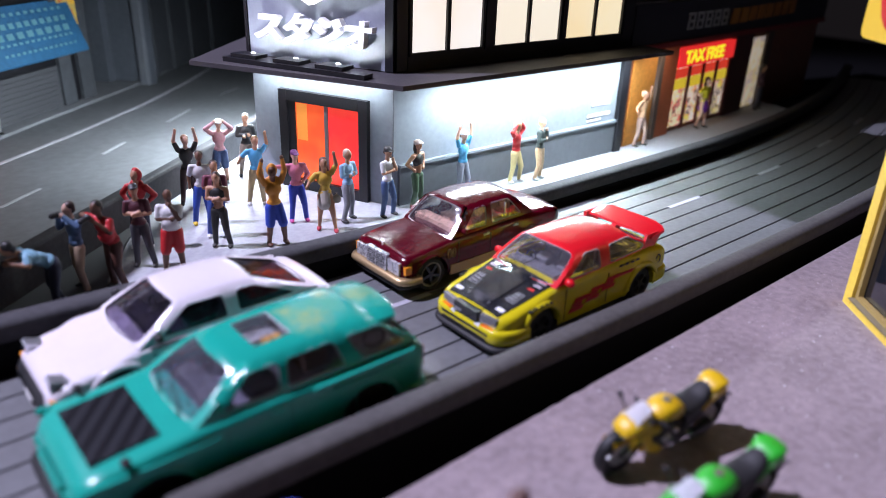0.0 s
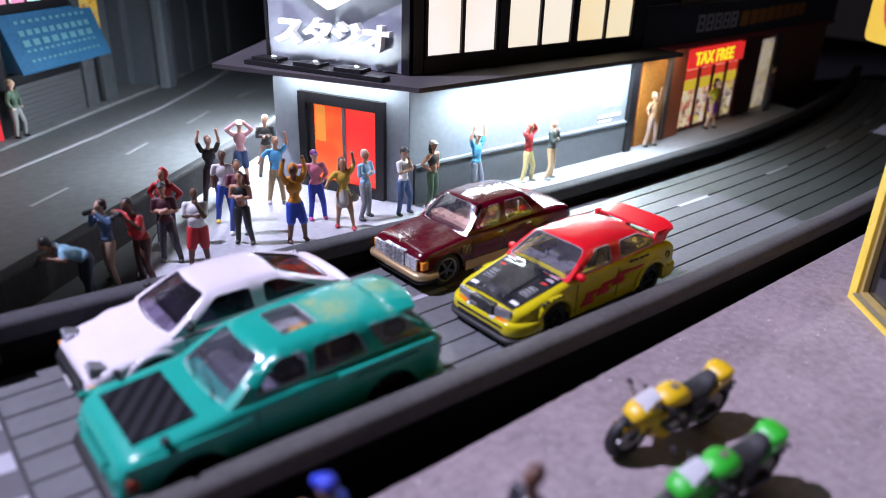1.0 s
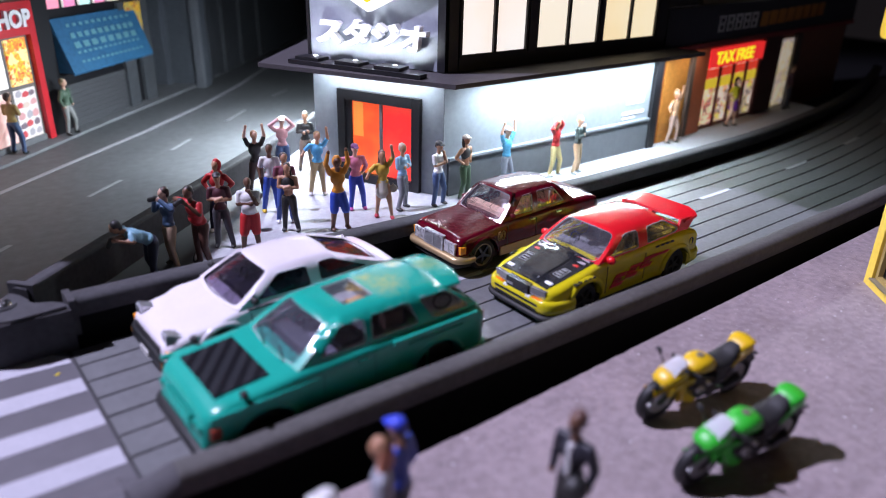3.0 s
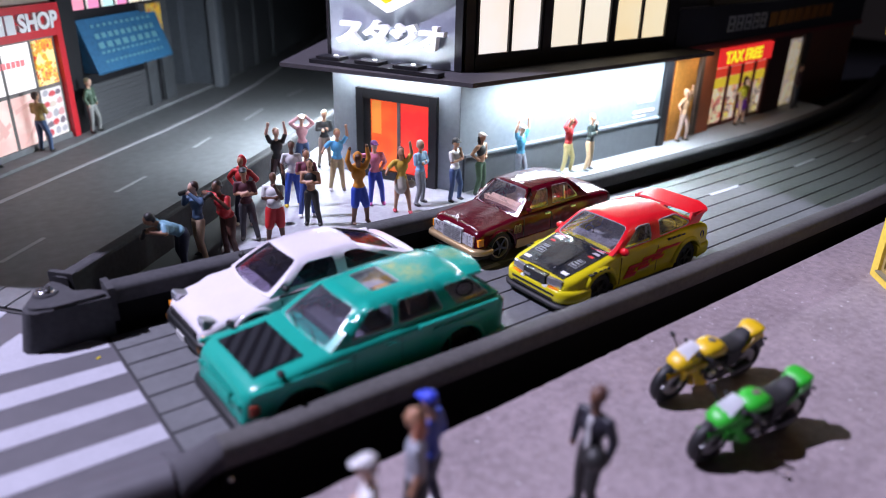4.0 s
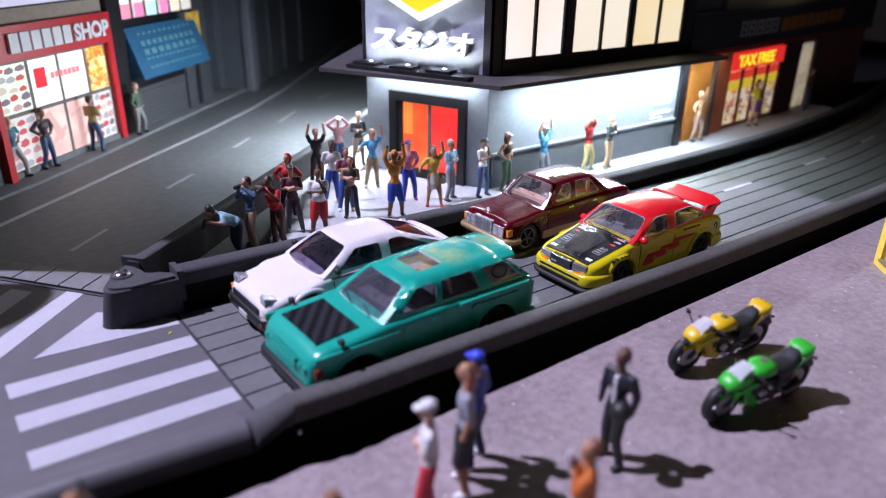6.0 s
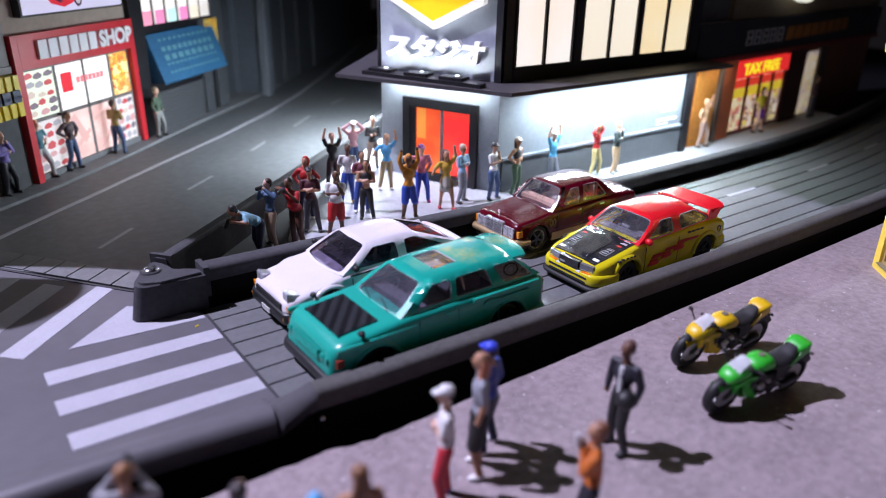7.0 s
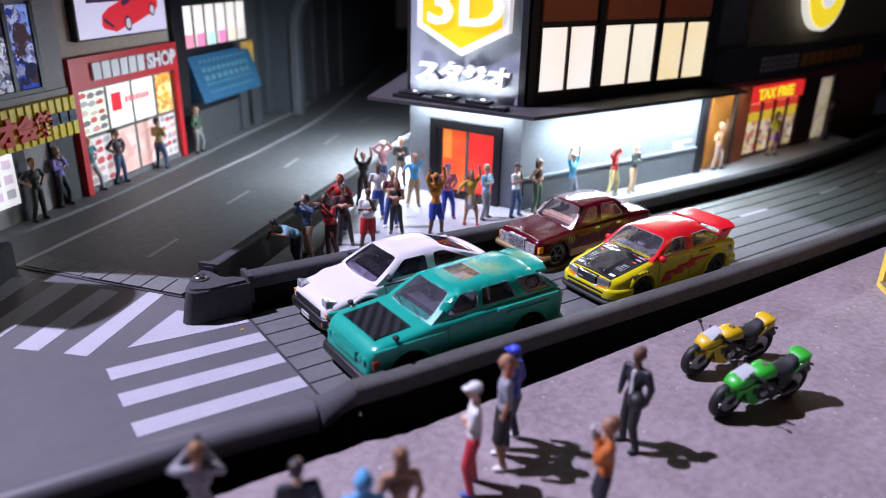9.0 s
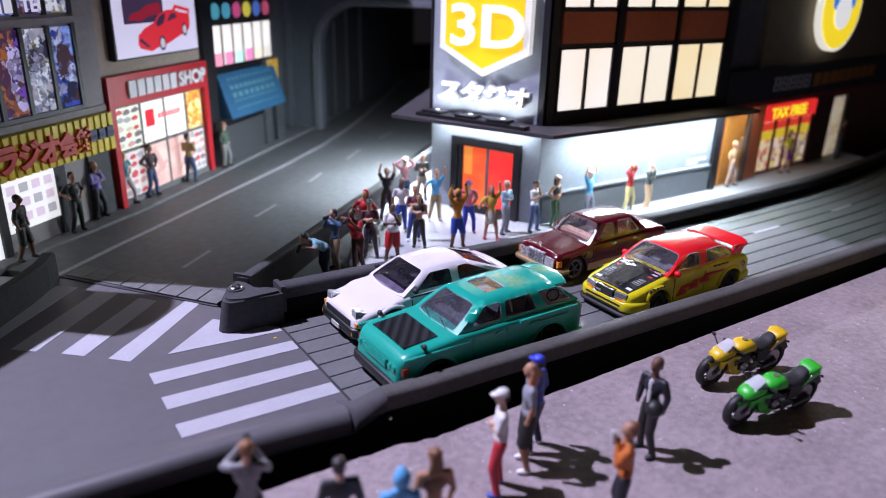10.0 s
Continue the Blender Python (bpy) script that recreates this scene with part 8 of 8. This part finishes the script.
figurine("painted figurine with long brown hair and coat", -6.1, 45.3, 160, "down", (0.2, 0.09, 0.04), (0.05, 0.04, 0.04), "tan", (0.2, 0.09, 0.04), group=G, bare=True)


bpy.data.scenes.remove(bench)


# ---- toy motorcycles ----
def lofted(secs, n=14, square=2.0):
    """A smooth form through elliptical sections (x, middle height, half width, half height[, flatness below])."""
    bm = bmesh.new()
    rings = []
    for sec in secs:
        cx, cz, ry, rz = sec[:4]
        low = sec[4] if len(sec) > 4 else 1.0
        ring = []
        for k in range(n):
            a = 2 * math.pi * k / n
            c, q = math.cos(a), math.sin(a)
            y = ry * math.copysign(abs(c) ** (2 / square), c)
            z = rz * math.copysign(abs(q) ** (2 / square), q) * (low if q < 0 else 1.0)
            ring.append(bm.verts.new((cx, y, cz + z)))
        rings.append(ring)
    for p, q in zip(rings, rings[1:]):
        for k in range(n):
            bm.faces.new((p[k], p[(k + 1) % n], q[(k + 1) % n], q[k]))
    bm.faces.new(rings[0][::-1])
    bm.faces.new(rings[-1])
    return bm


def plate(poly, y0, y1, bevel=0.25):
    """A flat moulded piece with the outline poly of (x, z), between two y."""
    return soften(upright(poly, min(y0, y1), max(y0, y1)), bevel)


def motorcycle(label, x, y, turn, colour, name):
    paint = mat(name, colour, 0.42, coat=0.1, vary=0.08, scale=0.4, bump=0.15, bump_scale=0.9)
    metal = mat("dark_engine_metal", (0.1, 0.1, 0.105), 0.35, metal=0.7, vary=0.4, scale=0.8)
    b = thing("motorcycle", x, y, 0, turn, label, "toy motorcycle", "toy motorcycles")
    b.matrix_basis = pose(x * MM, y * MM, 0, 0, 0, turn) @ pose(0, 0, 0, 7, 0, 0) @ Matrix.Scale(0.9, 4)
    # local x from front axle to rear axle
    for wx, r, w in ((-1.4, 5.6, 2.7), (22.6, 5.9, 3.8)):
        wheel = new("wheel")
        wheel.parent = b
        wheel.empty_display_size = 0.002
        wheel.matrix_basis = pose(wx * MM, 0, r * MM)
        bm = bmesh.new()
        prof = [(r * 0.66, w * 0.36), (r * 0.8, w * 0.5), (r * 0.92, w * 0.42), (r * 0.98, w * 0.24), (r, 0), (r * 0.98, -w * 0.24), (r * 0.92, -w * 0.42), (r * 0.8, -w * 0.5), (r * 0.66, -w * 0.36)]
        n = 26
        rings = [[bm.verts.new((pr * math.cos(2 * math.pi * k / n), py, pr * math.sin(2 * math.pi * k / n))) for k in range(n)] for pr, py in prof]
        for i in range(len(prof)):
            a, c = rings[i], rings[(i + 1) % len(prof)]
            for k in range(n):
                bm.faces.new((a[k], a[(k + 1) % n], c[(k + 1) % n], c[k]))
        sharp(part("tyre", bm, TYRE, wheel), 60)
        bm = bmesh.new()
        for k in range(5):
            vs = box(bm, 0, r * 0.7, -0.3, 0.3, -0.35, 0.35)
            bmesh.ops.transform(bm, matrix=Matrix.Rotation(2 * math.pi * k / 5, 4, "Y"), verts=vs)
        tube(bm, (0, -w * 0.5, 0), (0, w * 0.5, 0), 1.0, 1.0, 10)
        part("rim", bm, mat("dark_wheel_spokes", (0.1, 0.1, 0.1), 0.4, metal=0.5), wheel)
        for s in (-1, 1) if wx < 0 else (-1,):
            bm = bmesh.new()
            tube(bm, (0, s * w * 0.36, 0), (0, s * w * 0.46, 0), r * 0.52, r * 0.52, 18)
            part("brake_disc", bm, SILVER, wheel, "silver brake disc")
    for s in (-1, 1):
        bm = bmesh.new()
        tube(bm, (-1.4, s * 1.75, 5.2), (1.8, s * 1.6, 9.4), 0.62, 0.62, 10)
        tube(bm, (1.8, s * 1.6, 9.4), (4.0, s * 1.5, 13.4), 0.42, 0.42, 8)
        part("front_fork", bm, mat("dark_wheel_spokes", (0.1, 0.1, 0.1), 0.4, metal=0.5), b, "dark telescopic fork leg")
        part("brake_caliper", soften(boxed(-0.4, 0.9, *pair_of(1.2, 2.1, s), 4.4, 6.6), 0.25), BRIGHT, b)
    # mudguard: wraps the tyre and drops to the axle in front of the fork
    bm = bmesh.new()
    rings = []
    for k in range(11):
        a = radians(58 + 84 * k / 10)
        out = 5.75 + (0.5 if k == 0 else 0)
        rings.append([bm.verts.new((-out * math.cos(a) - 1.3, yy, 5.0 + out * math.sin(a) + dz)) for yy, dz in ((-1.9, -1.7), (-1.75, -0.5), (-1.0, 0.05), (0, 0.15), (1.0, 0.05), (1.75, -0.5), (1.9, -1.7))])
    for p, q in zip(rings, rings[1:]):
        for i in range(6):
            bm.faces.new((p[i], p[i + 1], q[i + 1], q[i]))
    bmesh.ops.solidify(bm, geom=bm.faces[:], thickness=0.3)
    sharp(part("front_mudguard", bm, paint, b), 60)
    for s in (-1, 1):
        part("mudguard_stay", plate([(-0.2, 7.0), (1.2, 7.0), (2.0, 10.2), (-0.6, 10.4)], s * 1.9, s * 2.5), paint, b)
    # nose fairing with headlamp, side cowls, belly pan
    sharp(part("fairing", lofted([(-2.6, 11.2, 1.0, 0.5), (-2.2, 11.6, 2.2, 1.2), (-1.0, 12.0, 2.9, 1.9), (0.8, 12.5, 3.3, 2.3), (2.6, 12.9, 3.3, 2.2), (4.2, 13.0, 2.9, 1.6), (5.0, 13.0, 2.2, 0.8)], 14, 2.5), paint, b, "pointed nose fairing"), 50)
    part("headlamp", soften(boxed(-2.6, -1.6, -1.7, 1.7, 10.3, 11.2), 0.3), mat("smoked_headlamp", (0.16, 0.16, 0.17), 0.15, coat=1.0), b, "dark slit headlamp")
    for s in (-1, 1):
        cowl = part("side_cowl", plate([(-1.0, 10.8), (3.0, 12.2), (6.2, 11.6), (5.6, 9.6), (6.0, 6.4), (8.6, 4.2), (7.2, 3.4), (4.4, 4.8), (3.2, 7.0), (2.4, 9.4)], s * 2.3, s * 3.5, 0.45), paint, b, "cut-away side cowl")
        part("cowl_vent", plate([(3.6, 10.2), (5.2, 10.2), (5.2, 8.6), (4.0, 8.2)], s * 3.4, s * 3.62, 0.12), UNDER, cowl)
        part("air_duct", plate([(5.6, 11.6), (9.6, 11.0), (10.6, 9.6), (7.6, 9.2)], s * 2.2, s * 3.2, 0.35), UNDER, b)
    sharp(part("belly_pan", lofted([(4.6, 3.6, 1.6, 0.9), (7.0, 3.2, 2.2, 1.2), (11.0, 3.0, 2.0, 0.9), (13.0, 3.1, 1.2, 0.5)], 12, 2.6), paint, b), 50)
    # tank with knee cut-outs, seat, upswept tail
    sharp(part("tank", lofted([(5.4, 12.8, 1.4, 0.8), (6.4, 13.2, 2.8, 1.7), (8.4, 13.6, 3.4, 2.3), (10.6, 13.5, 3.5, 2.3), (12.4, 12.9, 2.9, 2.0), (14.0, 12.0, 2.0, 1.5), (15.2, 11.2, 1.3, 0.9)], 14, 2.4), paint, b), 50)
    bm = bmesh.new()
    tube(bm, (9.4, 0, 15.7), (9.4, 0, 16.15), 1.0, 0.9, 14)
    part("fuel_cap", bm, mat("dull_grey_cap", (0.25, 0.23, 0.2), 0.4, metal=0.4), b)
    sharp(part("seat", lofted([(13.0, 11.4, 2.2, 1.2), (15.0, 11.4, 3.2, 1.5), (17.6, 11.9, 3.3, 1.5), (19.6, 13.2, 2.9, 1.3), (21.4, 14.9, 2.3, 1.1), (23.2, 15.9, 1.7, 0.6)], 12, 2.4), UNDER, b, "black seat"), 60)
    sharp(part("tail", lofted([(21.4, 14.6, 1.8, 0.5), (22.6, 15.4, 2.6, 1.0), (24.4, 16.2, 3.3, 1.4), (26.6, 16.7, 3.1, 1.2), (28.6, 16.7, 2.4, 0.7), (29.6, 16.6, 1.5, 0.3)], 12, 3.0), paint, b), 45)
    for s in (-1, 1):
        part("tail_side", plate([(19.0, 10.6), (20.6, 10.8), (23.6, 13.0), (27.8, 14.9), (27.0, 16.2), (23.0, 14.9), (20.8, 12.8)], s * 1.9, s * 2.9, 0.4), paint, b)
        part("frame_cover", plate([(14.6, 10.6), (19.4, 11.4), (22.0, 12.8), (20.8, 9.6), (18.0, 6.4), (15.0, 6.2)], s * 1.2, s * 2.6, 0.4), UNDER, b, "black cover below the seat")
    part("tail_lamp", soften(boxed(27.6, 29.0, -1.2, 1.2, 14.4, 15.4), 0.2), mat("dark_red_lamp", (0.15, 0.015, 0.015), 0.3), b, "dark red tail lamp")
    part("rear_mudguard", plate([(25.6, 14.4), (28.4, 14.6), (32.0, 10.4), (30.4, 9.4), (27.4, 12.0)], -2.0, 2.0), UNDER, b, "black rear mudguard")
    part("plate_back", plate([(29.6, 12.8), (30.4, 13.0), (31.6, 10.4), (30.9, 10.1)], -1.2, 1.2, 0.12), mat("dark_red_lamp", (0.15, 0.015, 0.015), 0.3), b)
    for s in (-1, 1):
        bm = bmesh.new()
        tube(bm, (28.0, s * 1.0, 13.6), (29.0, s * 2.8, 13.8), 0.25, 0.25, 6)
        ball(bm, (29.1, s * 3.0, 13.8), 0.6, 1.2, 0.9, 0.8, 8)
        part("indicator", bm, UNDER, b, smooth=True)
    # engine, frame, swing arm
    bm = bmesh.new()
    box(bm, 8.4, 15.6, -2.0, 2.0, 3.2, 8.8)
    soften(bm, 0.8)
    tube(bm, (9.6, -2.8, 6.4), (9.6, 2.8, 6.4), 1.8, 1.8, 14)
    tube(bm, (13.4, -3.1, 5.2), (13.4, 3.1, 5.2), 2.1, 2.1, 14)
    for k in range(4):
        box(bm, 7.4, 10.4, -2.5, 2.5, 7.6 + 0.7 * k, 7.9 + 0.7 * k)
    part("engine", bm, metal, b)
    for s in (-1, 1):
        for ex, ez, er in ((9.6, 6.4, 1.3), (13.4, 5.2, 1.5), (11.6, 8.0, 0.8)):
            bm = bmesh.new()
            tube(bm, (ex, s * 2.7, ez), (ex, s * 3.5, ez), er, er * 0.75, 14)
            part("engine_cover", bm, BRIGHT if er < 1.4 else metal, b, "silver engine cover" if er < 1.4 else "")
        bm = bmesh.new()
        strut(bm, (6.4, s * 2.2, 11.6), (15.6, s * 2.1, 7.0), 1.6, 0.8, 1.6, 0.8)
        part("frame_beam", bm, UNDER, b)
        bm = bmesh.new()
        tube(bm, (15.4, s * 1.7, 6.6), (22.8, s * 2.1, 5.2), 0.75, 0.6, 8)
        part("swing_arm", bm, SILVER, b, "silver swing arm")
        bm = bmesh.new()
        tube(bm, (22.8, s * 1.8, 5.2), (22.8, s * 2.9, 5.2), 0.85, 0.7, 12)
        part("axle_nut", bm, BRIGHT, b)
        bm = bmesh.new()
        tube(bm, (15.4, s * 2.0, 5.6), (16.4, s * 3.9, 5.4), 0.3, 0.3, 6)
        part("foot_peg", bm, SILVER, b)
    bm = bmesh.new()
    loop_tube(bm, [(15.6, 2.3, 6.6), (19, 2.4, 6.4), (22.8, 2.4, 6.4), (24.0, 2.4, 5.2), (22.8, 2.4, 4.0), (19, 2.3, 4.4), (15.6, 2.3, 5.0), (14.9, 2.3, 5.8)], 0.25, 5)
    part("chain", bm, metal, b)
    bm = bmesh.new()
    for p, q, r0, r1 in (((7.2, -1.6, 7.4), (6.4, -1.9, 4.2), 0.55, 0.55), ((6.4, -1.9, 4.2), (11.0, -2.2, 2.8), 0.6, 0.6), ((11.0, -2.2, 2.8), (17.2, -2.6, 3.6), 0.6, 0.7)):
        tube(bm, p, q, r0, r1, 10)
    part("exhaust_pipe", bm, CHROME, b, "chrome exhaust pipe")
    bm = bmesh.new()
    tube(bm, (17.2, -2.8, 3.6), (23.4, -3.4, 6.6), 0.9, 1.25, 14)
    tube(bm, (23.4, -3.4, 6.6), (24.0, -3.45, 6.9), 1.25, 0.8, 14)
    part("silencer", bm, metal, b, "dark metal silencer")
    # bars, mirrors, screen
    bm = bmesh.new()
    for s in (-1, 1):
        tube(bm, (4.2, s * 1.4, 13.9), (5.6, s * 4.6, 13.7), 0.3, 0.3, 8)
        tube(bm, (4.9, s * 3.0, 13.8), (5.8, s * 5.0, 13.7), 0.45, 0.45, 8)
    part("handlebar", bm, UNDER, b)
    for s in (-1, 1):
        stalk = bmesh.new()
        tube(stalk, (1.0, s * 2.6, 14.2), (0.4, s * 4.2, 16.8), 0.22, 0.22, 6)
        ball(stalk, (0.3, s * 4.7, 17.5), 1.0, 0.4, 1.0, 0.75, 10)
        part("mirror", stalk, UNDER, b, smooth=True)
    bm = bmesh.new()
    ball(bm, (3.9, 0, 15.2), 1.0, 1.0, 1.5, 0.6, 10)
    part("instrument", bm, BRIGHT, b, "silvery instrument pod", smooth=True)
    bm = bmesh.new()
    rows = []
    for k in range(5):
        f = k / 4
        w = 2.4 - 0.5 * f
        rows.append([bm.verts.new((-0.4 + 4.2 * f, u * w, 14.1 + 2.9 * f ** 0.8 - 0.5 * u * u)) for u in (-1, -0.6, 0, 0.6, 1)])
    for p, q in zip(rows, rows[1:]):
        for i in range(4):
            bm.faces.new((p[i], p[i + 1], q[i + 1], q[i]))
    bmesh.ops.solidify(bm, geom=bm.faces[:], thickness=0.25)
    # white base colour stands for the bright highlight on the screen
    sharp(part("windscreen", bm, mat("screen_highlight_white", (0.85, 0.86, 0.9), 0.12, coat=1.0), b, "windscreen coloured white for its bright highlight"), 60)
    bm = bmesh.new()
    tube(bm, (13.5, 1.5, 4.0), (14.5, 4.2, -0.6), 0.3, 0.3, 6)
    part("side_stand", bm, UNDER, b)
    for piece in b.children:
        if piece.type == "MESH":
            for v in piece.data.vertices:
                v.co.z = 0.0009 + 0.87 * v.co.z - 0.07 * max(0.0, v.co.x - 0.016)
                v.co.x = v.co.x if v.co.x < 0.018 else 0.018 + 0.74 * (v.co.x - 0.018)
                v.co.y *= 0.88
    return b


motorcycle("bright yellow toy sport motorcycle on its side stand", 94.8, 58.4, -8.5, (0.72, 0.46, 0.01), "yellow_motorcycle_enamel")
motorcycle("bright green toy sport motorcycle on its side stand", 84.7, 42.2, -8.0, (0.03, 0.45, 0.03), "green_motorcycle_enamel")
